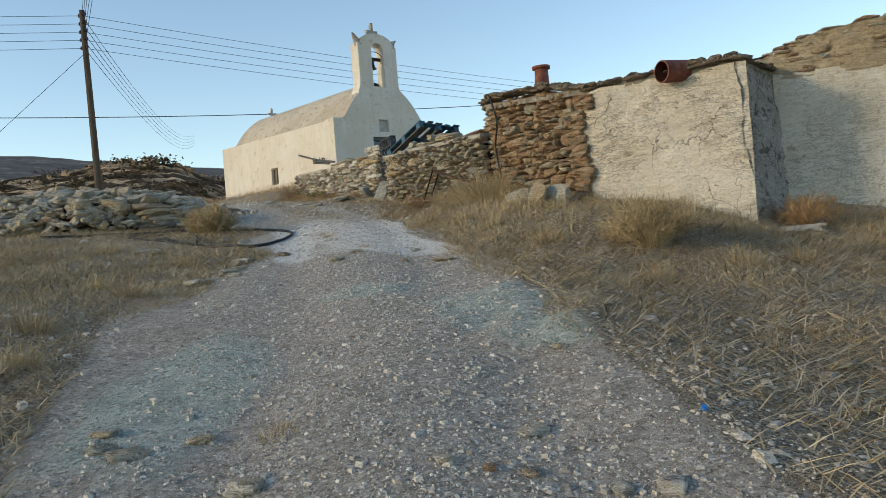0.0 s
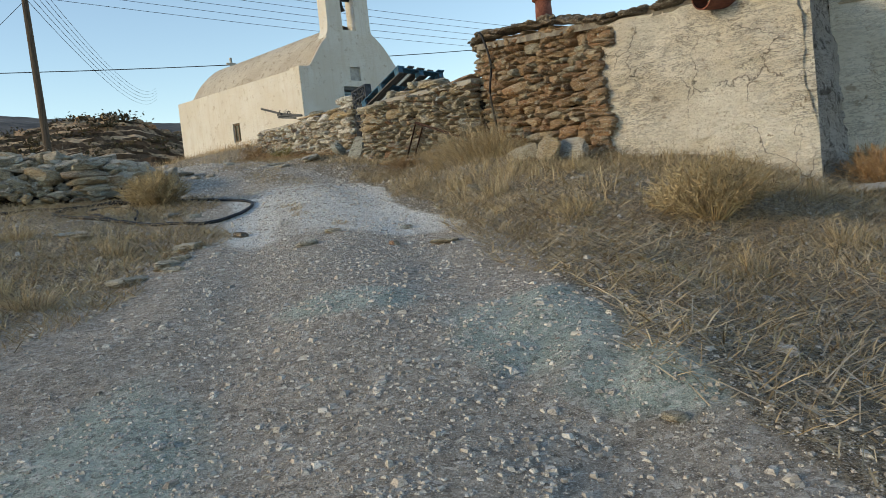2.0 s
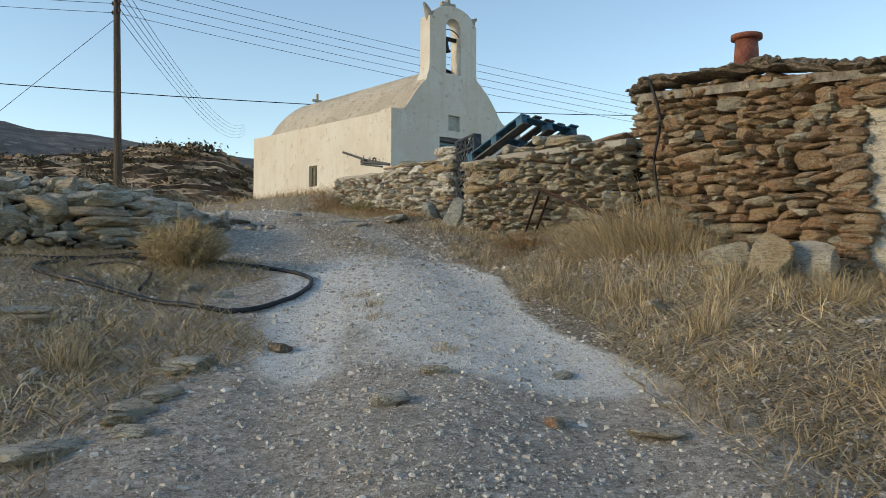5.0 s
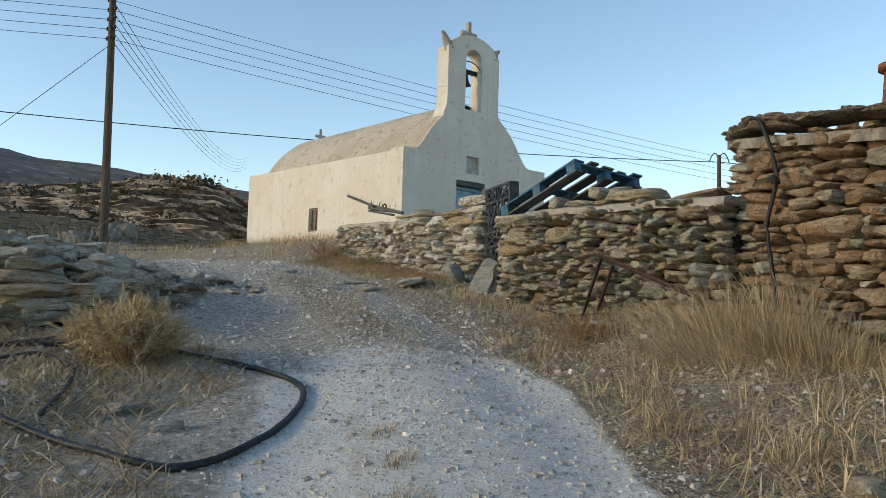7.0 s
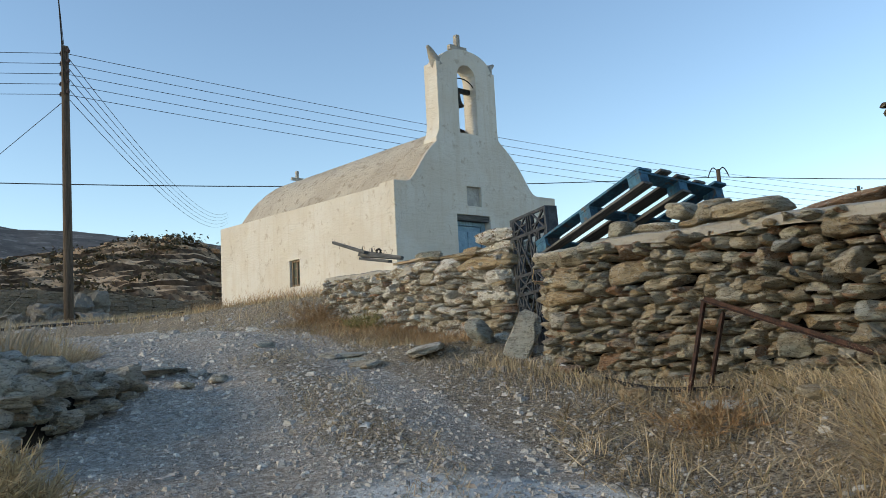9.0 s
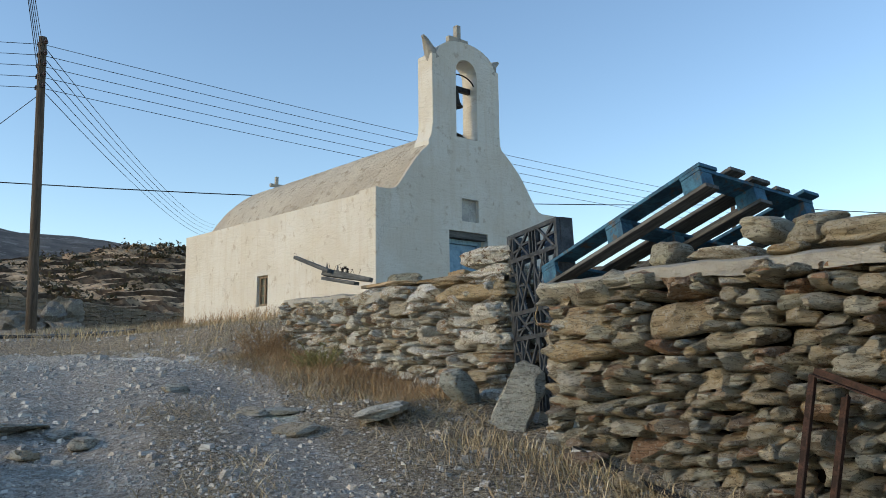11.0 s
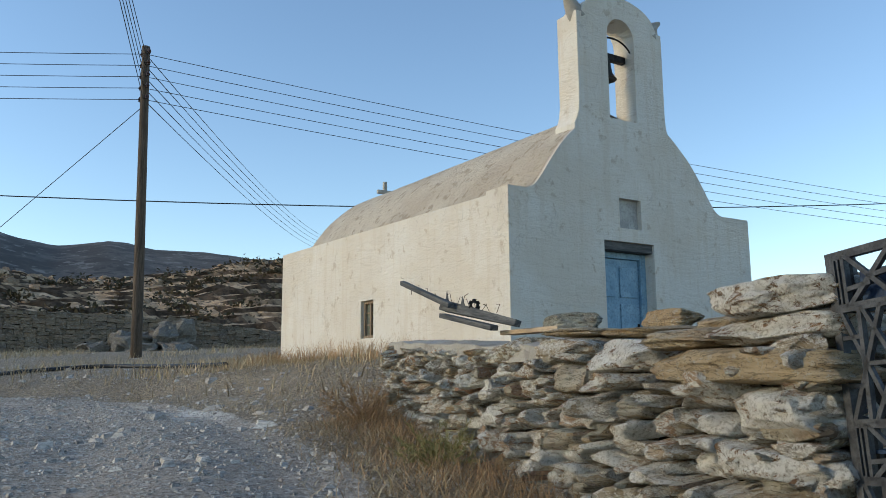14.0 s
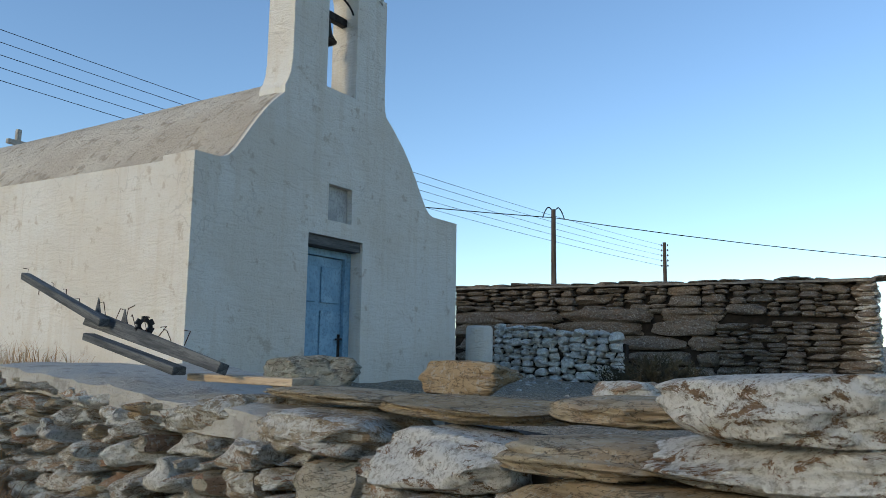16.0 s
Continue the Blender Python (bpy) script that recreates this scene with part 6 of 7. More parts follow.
LOOSE = [
    (2.3, 4.64, 0.13, SLATE_TAN), (1.23, 7.32, 0.2, SLATE_TAN), (0.7, 4.84, 0.09, M["stone_brown"]), (0.39, 3.63, 0.13, M["stone_grey"]), (-1.77, 4.02, 0.13, M["stone_grey"]), (-1.54, 3.69, 0.17, M["stone_grey"]), (-1.7, 3.8, 0.13, M["stone_grey"]),
    (-0.89, 3.33, 0.14, M["stone_grey"]), (-0.03, 3.31, 0.09, M["stone_grey"]), (0.16, 3.22, 0.07, M["stone_red"]), (0.32, 3.18, 0.08, M["stone_brown"]), (-2.27, 4.14, 0.07, M["stone_grey"]), (0.83, 2.96, 0.12, M["stone_grey"]), (0.65, 3.0, 0.1, M["stone_grey"]),
    (-1.24, 3.89, 0.12, M["stone_grey"]), (2.67, 5.83, 0.12, M["stone_grey"]), (-2.56, 9.59, 0.24, M["stone_grey"]), (-2.44, 9.7, 0.3, M["stone_grey"]), (-2.04, 10.1, 0.16, M["stone_dark"]), (-1.21, 9.0, 0.17, M["stone_grey"]), (-1.02, 9.48, 0.14, M["stone_grey"]),
    (-0.33, 9.64, 0.12, M["stone_grey"]), (0.01, 8.81, 0.22, M["stone_grey"]), (-3.72, 10.31, 0.2, SLATE_TAN), (-3.92, 10.5, 0.28, M["stone_grey"]), (0.41, 10.86, 0.2, M["stone_grey"]), (-2.42, 8.89, 0.2, M["stone_grey"]), (-2.38, 9.15, 0.22, M["stone_grey"]), (-2.41, 8.72, 0.14, M["stone_brown"]),
    (-2.28, 8.58, 0.17, M["stone_grey"]), (-2.6, 8.4, 0.3, M["stone_grey"]), (-0.43, 8.87, 0.1, M["stone_brown"]), (-3.1, 17.4, 0.22, M["stone_grey"]), (-2.9, 17.45, 0.3, M["stone_grey"]), (-4.57, 16.75, 0.5, M["stone_grey"]), (-5.11, 17.28, 0.3, M["stone_grey"]), (-4.18, 16.82, 0.2, M["stone_grey"]),
    (-3.94, 16.65, 0.2, M["stone_grey"]), (-5.08, 16.51, 0.14, M["stone_grey"]), (-4.9, 16.5, 0.1, M["stone_grey"]), (-4.44, 16.95, 0.22, M["stone_grey"]), (-3.91, 18.13, 0.2, M["stone_grey"]), (-2.15, 17.1, 0.45, M["stone_grey"]), (-2.7, 16.93, 0.3, M["stone_grey"]), (-4.13, 16.34, 0.16, M["stone_grey"]),
    (-3.3, 11.9, 0.2, M["stone_grey"]), (-2.9, 11.6, 0.16, M["stone_grey"]), (1.35, 12.35, 0.42, SLATE_TAN), (1.7, 11.95, 0.38, M["stone_grey"]), (1.05, 12.9, 0.3, M["stone_grey"]), (1.5, 12.7, 0.3, M["stone_red"]),
    (-0.2, 14.5, 0.3, M["stone_grey"]), (0.2, 14.2, 0.2, M["stone_grey"]), (-0.6, 15.2, 0.2, M["stone_brown"]), (-0.95, 16.2, 0.24, M["stone_brown"]), (-0.75, 15.8, 0.26, SLATE_TAN),
]
for k, (x, y, w, mat) in enumerate(LOOSE):
    rr = random.Random(600 + k)
    hh = w * rr.uniform(0.28, 0.5) * (0.55 if w > 0.2 else 1)
    tone = {"grey_schist": "grey", "tan_slate": "tan", "brown_schist": "brown", "dark_lichened_schist": "dark", "weathered_reddish_schist": "reddish"}[mat.name]
    big_rock("loose_stone", "%s broken stone lying %s" % (tone, "on the gravel track" if abs(x - float(np.interp(y, LINE_Y, LINE_X))) < 1.6 else "on the dry bank"), "stone",
             Matrix.Translation((x, y, gz(x, y) + hh * 0.28)) @ Matrix.Rotation(rr.uniform(0, 6.28), 4, "Z") @ Matrix.Rotation(rr.gauss(0, 0.12), 4, "X") @ Matrix.Diagonal((w * 1.15, w * rr.uniform(0.65, 0.95), hh, 1)), 650 + k, mat, 5 if w < 0.2 else 7, 3.6, 0.11, "loose stones")


# ---------------------------------------------------------------- far field: wall, boulders, shed behind the chapel
tagged(tube("leaning_post", [(-23.3, 37.6, 6.8), (-24.6, 36.1, 5.6), (-26.0, 34.5, gz(-26.0, 34.5) - 0.1)], 0.06, M["wood_pale"], None, 8), "pale slanting post in the upper field", "post")


def build_field_wall():
    pts = [(-40, 33.0, 5.2, 6.3), (-29.4, 42.0, 5.3, 6.45), (-23.0, 46.0, 5.2, 6.4), (-16.2, 49.6, 4.6, 5.7), (-6, 53.0, 4.4, 5.5)]
    rnd = random.Random(91)
    w = thing("field_wall", "long dark dry-stone field wall below the terraces", "stone wall", Matrix.Translation((-23, 46, 4.6)))
    base = Vector((-23, 46, 4.6))
    verts, faces = [], []
    for (x0, y0, f0, t0), (x1, y1, f1, t1) in zip(pts[:-1], pts[1:]):
        d, ln = unit((x0, y0), (x1, y1))
        n = Vector((d.y, -d.x, 0))
        prism("core", [(x0 - base.x - n.x * 0.15, y0 - base.y - n.y * 0.15), (x1 - base.x - n.x * 0.15, y1 - base.y - n.y * 0.15), (x1 - base.x - n.x * 0.8, y1 - base.y - n.y * 0.8), (x0 - base.x - n.x * 0.8, y0 - base.y - n.y * 0.8)], [f0 - 1.6 - base.z, f1 - 1.6 - base.z, f1 - 1.6 - base.z, f0 - 1.6 - base.z], [t0 - 0.1 - base.z, t1 - 0.1 - base.z, t1 - 0.1 - base.z, t0 - 0.1 - base.z], M["core"], w)
        rows = pack(ln, lambda x: f0 + (f1 - f0) * x / ln - 0.7, lambda x: t0 + (t1 - t0) * x / ln + step_noise(x, 5, 0.15, 0.7), 0.42, rnd, 0.36)
        turn = Matrix((d, -n, Vector((0, 0, 1)))).transposed().to_4x4()
        for s, z, ww, h in rows:
            c = Vector((x0, y0, 0)) + d * s + Vector((0, 0, z)) - base - n * rnd.uniform(0.05, 0.18)
            m = Matrix.Translation(c) @ turn @ Matrix.Rotation(rnd.gauss(0, 0.06), 4, "Y") @ Matrix.Diagonal((ww * 1.03, 0.35, h * 1.02, 1))
            o = len(verts)
            for q in ((-0.5, -0.5, -0.4), (0.5, -0.5, -0.5), (0.45, -0.5, 0.4), (-0.42, -0.5, 0.5), (-0.5, 0.5, -0.5), (0.5, 0.5, -0.5), (0.5, 0.5, 0.5), (-0.5, 0.5, 0.5)):
                verts.append(m @ Vector(q))
            faces += [tuple(o + i for i in q) for q in ((0, 1, 2, 3), (1, 5, 6, 2), (4, 0, 3, 7), (3, 2, 6, 7), (0, 4, 5, 1))]
    tagged(link_mesh("stones", verts, faces, M["stone_dark"], w), kind="stuff")


build_field_wall()
for k, (x, y, z, sx, sy, sz) in enumerate(((-20.3, 43.6, 5.0, 2.0, 2.0, 2.2), (-18.9, 44.3, 5.5, 1.9, 1.8, 2.2), (-18.3, 43.7, 4.6, 2.0, 1.8, 1.9), (-21.6, 43.2, 4.7, 1.6, 1.6, 1.5), (-19.5, 43.2, 4.6, 1.5, 1.5, 1.5))):
    big_rock("boulder", "rounded dark grey boulder in front of the field wall", "boulder", Matrix.Translation((x, y, z - sz * 0.1)) @ Matrix.Rotation(k * 1.3, 4, "Z") @ Matrix.Diagonal((sx * 0.8, sy * 0.8, sz * 0.58, 1)), 700 + k, M["boulder"], 10, 3.0, 0.3, "boulders")


def build_shed():
    """Long low stone shed behind the chapel, with a limed wall and a white post before it."""
    a, b = (1.35, 31.35), (6.68, 26.43)
    d, ln = unit(a, b)
    n = Vector((d.y, -d.x, 0))
    if n.y > 0:
        n = -n
    base = Vector((a[0], a[1], 3.0))
    shed = thing("stone_shed", "long low shed of dark dry-laid stone with a flat roof", "shed", Matrix.Translation(base))
    q = [Vector((*a, 0)) - n * 0.15, Vector((*b, 0)) - n * 0.15 - d * 0.1, Vector((*b, 0)) - n * 3.2 - d * 0.1, Vector((*a, 0)) - n * 3.2]
    prism("core", [(v.x - base.x, v.y - base.y) for v in q], [-1.0] * 4, [5.26 - 3, 5.18 - 3, 5.18 - 3, 5.26 - 3], M["core"], shed)
    q = [Vector((*a, 0)) + n * 0.03, Vector((*b, 0)) + n * 0.03, Vector((*b, 0)) - n * 3.3, Vector((*a, 0)) - n * 3.3]
    prism("roof", [(v.x - base.x, v.y - base.y) for v in q], [5.29 - 3, 5.20 - 3, 5.20 - 3, 5.29 - 3], [5.325 - 3, 5.235 - 3, 5.235 - 3, 5.325 - 3], M["roof_earth"], shed)
    rnd = random.Random(17)
    rows = pack(ln, lambda x: 4.87 - 0.03 * x, lambda x: 5.31 - 0.013 * x, 0.3, rnd, 0.28)
    rows += pack(ln - 4.9, lambda x: 3.0, lambda x: 4.6, 0.4, rnd, 0.2)
    rows = [(s if z > 4.62 else s + 4.9, z, w, h) for s, z, w, h in rows]
    for z in (3.35, 3.62, 3.88, 4.15, 4.4, 4.62):
        x = rnd.uniform(-0.4, 0)
        while x < 4.9:
            w = rnd.uniform(0.9, 1.9)
            w = min(w, 5.0 - x)
            if w > 0.3:
                rows.append((max(x, 0) + w / 2, z + 0.12, w, 0.25))
            x += w
    stone_face(shed, (*a, 0), d, n, rows, [M["stone_dark"]], rnd, 0.3, 300, 0.04, 1.0)
    rows = pack(3.0, lambda x: 2.9, lambda x: 5.2, 0.4, rnd, 0.3)
    stone_face(shed, (*b, 0), -n, d, rows, [M["stone_wash"]], rnd, 0.3, 90, 0.03)
    # stones weighing down the roof edge
    x = 0.0
    while x < ln:
        w = rnd.uniform(0.22, 0.6)
        c = Vector((*a, 0)) + d * (x + w / 2) - n * rnd.uniform(0.1, 0.2)
        ob = new("stone", stone_mesh(rnd.randrange(14), M["stone_dark"]))
        ob.parent = shed
        ob.matrix_basis = Matrix.Translation((c.x - base.x, c.y - base.y, 5.325 - 0.0135 * x - 3 + rnd.uniform(0.0, 0.03))) @ Matrix.Rotation(math.atan2(d.y, d.x) + rnd.gauss(0, 0.1), 4, "Z") @ Matrix.Rotation(rnd.gauss(0, 0.04), 4, "Y") @ Matrix.Diagonal((w * 1.05, 0.42, rnd.uniform(0.05, 0.11), 1))
        x += w * 0.92
    # limed wall
    a2, b2 = (1.2, 28.2), (2.87, 27.1)
    d2, l2 = unit(a2, b2)
    n2 = Vector((d2.y, -d2.x, 0))
    if n2.y > 0:
        n2 = -n2
    w = thing("limed_wall", "low dry-stone wall daubed with bright limewash", "stone wall", Matrix.Translation((*a2, 3.0)))
    q = [Vector((*a2, 0)) - n2 * 0.15, Vector((*b2, 0)) - n2 * 0.15, Vector((*b2, 0)) - n2 * 0.5, Vector((*a2, 0)) - n2 * 0.5]
    prism("core", [(v.x - a2[0], v.y - a2[1]) for v in q], [-0.6] * 4, [4.38 - 3, 4.2 - 3, 4.2 - 3, 4.38 - 3], M["core"], w)
    rows = pack(l2, lambda x: 3.0, lambda x: 4.5 - 0.07 * x, 0.17, rnd, 0.5)
    stone_face(w, (*a2, 0), d2, n2, rows, [M["stone_white"]], rnd, 0.26, 260, 0.05, 6.0)
    post = tagged(tube("post", [(0, 0, -0.4), (0, 0, 0.9), (0, 0, 1.34), (0, 0, 1.38)], lambda q: 0.185 if q < 0.99 else 0.16, M["church"], None, 16), "stout whitewashed masonry post beside the chapel", "post")
    post.matrix_basis = Matrix.Translation((0.61, 26.91, 3.02))


build_shed()


def build_scatter():
    """Rocks and dark scrub on the terraces and the ridge."""
    rnd = random.Random(51)
    rv, rf = [], []
    for k in range(620):
        ang = rnd.uniform(3, 60)
        r = 1.0 - abs(rnd.gauss(0, 0.10)) if k < 520 else rnd.uniform(0.0, 1.0)
        step = (math.floor(r * 20) + 0.78) / 20 if r < 1 else 1
        top = float(np.interp(ang, RIDGE_B, RIDGE_Z))
        d = 43 + r * 40
        p = Vector((HILL_EYE.x - math.sin(radians(ang)) * d, HILL_EYE.y + math.cos(radians(ang)) * d, 4.6 + (top - 4.6) * min(1, step)))
        s = rnd.uniform(0.25, 0.8) * (1.1 if k < 520 else 0.7)
        me = STONES[k % 14]
        m = Matrix.Translation(p) @ Matrix.Rotation(rnd.uniform(0, 6.28), 4, "Z") @ Matrix.Rotation(rnd.gauss(0, 0.3), 4, "X") @ Matrix.Diagonal((s * 1.3, s, s * rnd.uniform(0.5, 0.9), 1))
        o = len(rv)
        rv += [m @ q.co for q in me.vertices]
        rf += [tuple(o + q for q in pl.vertices) for pl in me.polygons]
    tagged(link_mesh("ridge_rocks", rv, rf, M["stone_red"]), "ochre and brown rocks strewn over the terraces and ridge", "rocks", kind="stuff")


build_scatter()


# ---------------------------------------------------------------- dry grass, weeds and shrubs
def blades(base, height, lean, width, curl=0.5):
    """Bent three-point blades; base (n,3), height (n), lean (n,2) and width (n)."""
    n = len(base)
    ang = np.random.uniform(0, 2 * np.pi, n)
    side = np.stack([np.cos(ang), np.sin(ang), np.zeros(n)], 1) * width[:, None] / 2
    up = np.sqrt(np.clip(1 - (lean ** 2).sum(1), 0.02, 1))
    d1 = np.concatenate([lean * curl, up[:, None]], 1)
    d1 /= np.linalg.norm(d1, axis=1)[:, None]
    d2 = np.concatenate([lean * (2 - curl), up[:, None] * 0.8], 1)
    d2 /= np.linalg.norm(d2, axis=1)[:, None]
    mid = base + d1 * height[:, None] * 0.55
    tip = mid + d2 * height[:, None] * 0.45
    v = np.stack([base - side, base + side, mid + side * 0.8, mid - side * 0.8, tip], 1).reshape(-1, 3)
    i = np.arange(n)[:, None] * 5
    quads = i + np.array([[0, 1, 2, 3]])
    tris = i + np.array([[3, 2, 4]])
    return v, quads.tolist() + tris.tolist()


def field(name, label, category, base, height, lean, width, material, curl=0.5, kind="stuff"):
    v, f = blades(base, height, lean, width, curl)
    ob = link_mesh(name, v.tolist(), f, material)
    return tagged(ob, label, category, kind=kind)


def solid_at(x, y):
    """True inside walls, ruin and chapel."""
    bad = np.zeros_like(x, bool)
    for p, d, n, ln, th in ((A0, A_D, A_N, A_L, 0.9), (B0, B_D, B_N, B_L, 1.3)):
        s = (x - p[0]) * d.x + (y - p[1]) * d.y
        o = (x - p[0]) * n.x + (y - p[1]) * n.y
        bad |= (s > -0.05) & (s < ln + 0.05) & (o < 0.02) & (o > -th)
    s1 = (x - R0[0]) * N01.x + (y - R0[1]) * N01.y
    s2 = (x - R1[0]) * N12.x + (y - R1[1]) * N12.y
    bad |= (s1 < 0.04) & (s2 < 0.04) & (y < 15.5) & (x < 5.0)
    bad |= (s2 < -1.4) & (x > 1.6) & (y < 16)
    u = (x - CX) * UX + (y - CY) * UY
    w = -(x - CX) * UY + (y - CY) * UX
    bad |= (u > -0.03) & (u < 4.3) & (w > -0.03) & (w < 6.8)
    return bad


def scatter(n, x0, x1, y0, y1, keep):
    x, y = np.random.uniform(x0, x1, n), np.random.uniform(y0, y1, n)
    ok = keep(x, y) & ~solid_at(x, y)
    x, y = x[ok], y[ok]
    return np.stack([x, y, ground_z(x, y)], 1)


def lean_of(n, lo, hi, drift=(0, 0)):
    a, r = np.random.uniform(0, 2 * np.pi, n), np.random.uniform(lo, hi, n)
    return np.stack([np.cos(a) * r + drift[0], np.sin(a) * r + drift[1]], 1)


def off_of(x, y):
    return x - smooth_interp(y, LINE_Y, LINE_X)


def tuft_noise(x, y, s, seed):
    return wave(x, y, s, seed)


np.random.seed(5)
# right bank: matted straw, then standing stalks in drifts
b = scatter(80000, -1.2, 6.5, 2.6, 15.0, lambda x, y: (off_of(x, y) + 0.25 * tuft_noise(x, y, 2.0, 31) > 1.35 - 0.35 * smoothstep(8, 11, y)) & (tuft_noise(x, y, 1.3, 32) + np.random.uniform(-0.9, 0.9, len(x)) > -0.35))
n = len(b)
field("dry_grass", "matted dry straw covering the bank beside the track", "dry grass", b + [0, 0, 0.01], np.random.uniform(0.06, 0.26, n), lean_of(n, 0.88, 0.985), np.random.uniform(0.005, 0.011, n), M["straw"], 0.9)
b = scatter(30000, -1.0, 6.5, 6.5, 15.0, lambda x, y: (off_of(x, y) + 0.25 * tuft_noise(x, y, 2.0, 31) > 1.45 - 0.35 * smoothstep(8, 11, y)) & (tuft_noise(x, y, 1.7, 33) > 0.1))
n = len(b)
field("standing_straw", "standing dry grass stalks on the bank below the ruin", "dry grass", b, np.random.uniform(0.05, 0.2, n), lean_of(n, 0.6, 0.96), np.random.uniform(0.003, 0.006, n), M["straw"], 0.6)
# left bank
b = scatter(85000, -8.0, -1.2, 2.6, 13.6, lambda x, y: (-off_of(x, y) + 0.35 * tuft_noise(x, y, 2.0, 41) > 1.75 - 0.35 * smoothstep(8, 11, y)) & (tuft_noise(x, y, 1.6, 42) + np.random.uniform(-0.9, 0.9, len(x)) > -0.6))
n = len(b)
field("dry_grass", "sparse dry grass and litter on the stony bank", "dry grass", b, np.random.uniform(0.05, 0.2, n), lean_of(n, 0.84, 0.985), np.random.uniform(0.0045, 0.010, n), M["straw"], 0.7)


def clumps(count, each, x0, x1, y0, y1, keep, spread=0.07):
    """Places and outward leans of blades that stand in tufts."""
    c = scatter(count, x0, x1, y0, y1, keep)
    m = np.repeat(np.arange(len(c)), each)
    size = np.random.uniform(0.5, 1.6, len(c))[m]
    d = np.random.normal(0, spread, (len(m), 2)) * size[:, None]
    x, y = c[m, 0] + d[:, 0], c[m, 1] + d[:, 1]
    ok = ~solid_at(x, y)
    lean = d / spread * 0.36 + np.random.normal(0, 0.46, d.shape)
    lean = lean / np.maximum(1, np.linalg.norm(lean, axis=1) / 0.95)[:, None]
    return np.stack([x, y, ground_z(x, y)], 1)[ok], lean[ok], size[ok]


b, le, sz = clumps(1000, 42, -1.2, 6.5, 3.0, 14.6, lambda x, y: (off_of(x, y) + 0.3 * tuft_noise(x, y, 2.0, 31) > 1.5 - 0.35 * smoothstep(8, 11, y)) & (y + 1.5 * tuft_noise(x, y, 0.9, 35) > 6.2))
field("standing_straw", "tufts of dry straw standing on the bank", "dry grass", b, sz * np.random.uniform(0.05, 0.2, len(b)) * (0.38 + 0.75 * smoothstep(7.8, 9.6, b[:, 1])), le, np.random.uniform(0.003, 0.006, len(b)), M["straw"], 0.6)
b, le, sz = clumps(1100, 30, -8.0, -1.6, 3.0, 13.4, lambda x, y: (-off_of(x, y) + 0.3 * tuft_noise(x, y, 2.0, 41) > 1.9) & (tuft_noise(x, y, 1.2, 44) > -0.8))
field("standing_straw", "tufts of dry straw among the stones of the bank", "dry grass", b, sz * np.random.uniform(0.03, 0.11, len(b)), le, np.random.uniform(0.003, 0.006, len(b)), M["straw"], 0.6)
# hump of the track and the far verge
b = scatter(9000, -4.5, -1.4, 13.4, 18.6, lambda x, y: (np.abs(off_of(x, y) + 0.05) < 0.42) & (tuft_noise(x, y, 3.0, 52) > 0.0))
n = len(b)
field("dry_grass", "flattened dry grass along the crown of the track", "dry grass", b, np.random.uniform(0.03, 0.12, n), lean_of(n, 0.6, 0.95), np.random.uniform(0.003, 0.006, n), M["straw"], 0.8)
b = scatter(42000, -26, -4.0, 15.5, 46, lambda x, y: (np.abs(off_of(x, y)) > 2.0) & (tuft_noise(x, y, 0.7, 62) + np.random.uniform(-0.6, 0.6, len(x)) > 0.25))
n = len(b)
field("dry_grass", "patches of dry yellow grass on the stony field", "dry grass", b, np.random.uniform(0.08, 0.28, n), lean_of(n, 0.2, 0.8), np.random.uniform(0.008, 0.016, n), M["straw"], 0.6)


b = scatter(30000, -9.0, -2.2, 17.5, 30, lambda x, y: (off_of(x, y) + 0.4 * tuft_noise(x, y, 1.6, 71) > 1.3) & (tuft_noise(x, y, 2.2, 72) + np.random.uniform(-0.8, 0.8, len(x)) > -0.2))
n = len(b)
field("dry_grass", "thin dry grass on the slope below the chapel", "dry grass", b, np.random.uniform(0.03, 0.14, n), lean_of(n, 0.4, 0.95), np.random.uniform(0.004, 0.008, n), M["straw"], 0.7)


# rusty weeds along the foot of the low wall and the chapel
def strip(p, d, n, s0, s1, near, far, count):
    s, o = np.random.uniform(s0, s1, count), near + (far - near) * np.abs(np.random.normal(0, 0.45, count))
    x, y = p[0] + d[0] * s + n[0] * o, p[1] + d[1] * s + n[1] * o
    return np.stack([x, y, ground_z(x, y)], 1)


b = strip(B0, B_D, B_N, 0.2, 4.9, 0.05, 0.75, 6500)
n = len(b)
field("wall_weeds", "rusty brown dry weeds along the foot of the low wall", "weeds", b, 0.05 + 0.22 * np.random.uniform(0, 1, n) ** 2, lean_of(n, 0.55, 0.95), np.random.uniform(0.002, 0.0045, n), M["rusty_weed"], 0.5)
b = strip(B0, B_D, B_N, -0.4, 4.9, 0.25, 1.1, 4200)
n = len(b)
field("dry_grass", "straw-coloured grass fringe beside the low wall", "dry grass", b, np.random.uniform(0.05, 0.16, n), lean_of(n, 0.75, 0.96), np.random.uniform(0.003, 0.006, n), M["straw"], 0.7)
b = strip(A0, A_D, A_N, -0.2, 3.4, 0.15, 0.9, 3600)
n = len(b)
field("dry_grass", "dry grass tufts along the foot of the stone wall", "dry grass", b, np.random.uniform(0.04, 0.15, n), lean_of(n, 0.4, 0.95, (-0.15, -0.1)), np.random.uniform(0.003, 0.006, n), M["straw"], 0.5)
b = strip((CX, CY), (-UY, UX), (-UX, -UY), 1.2, 6.9, 0.04, 1.0, 2600)
n = len(b)
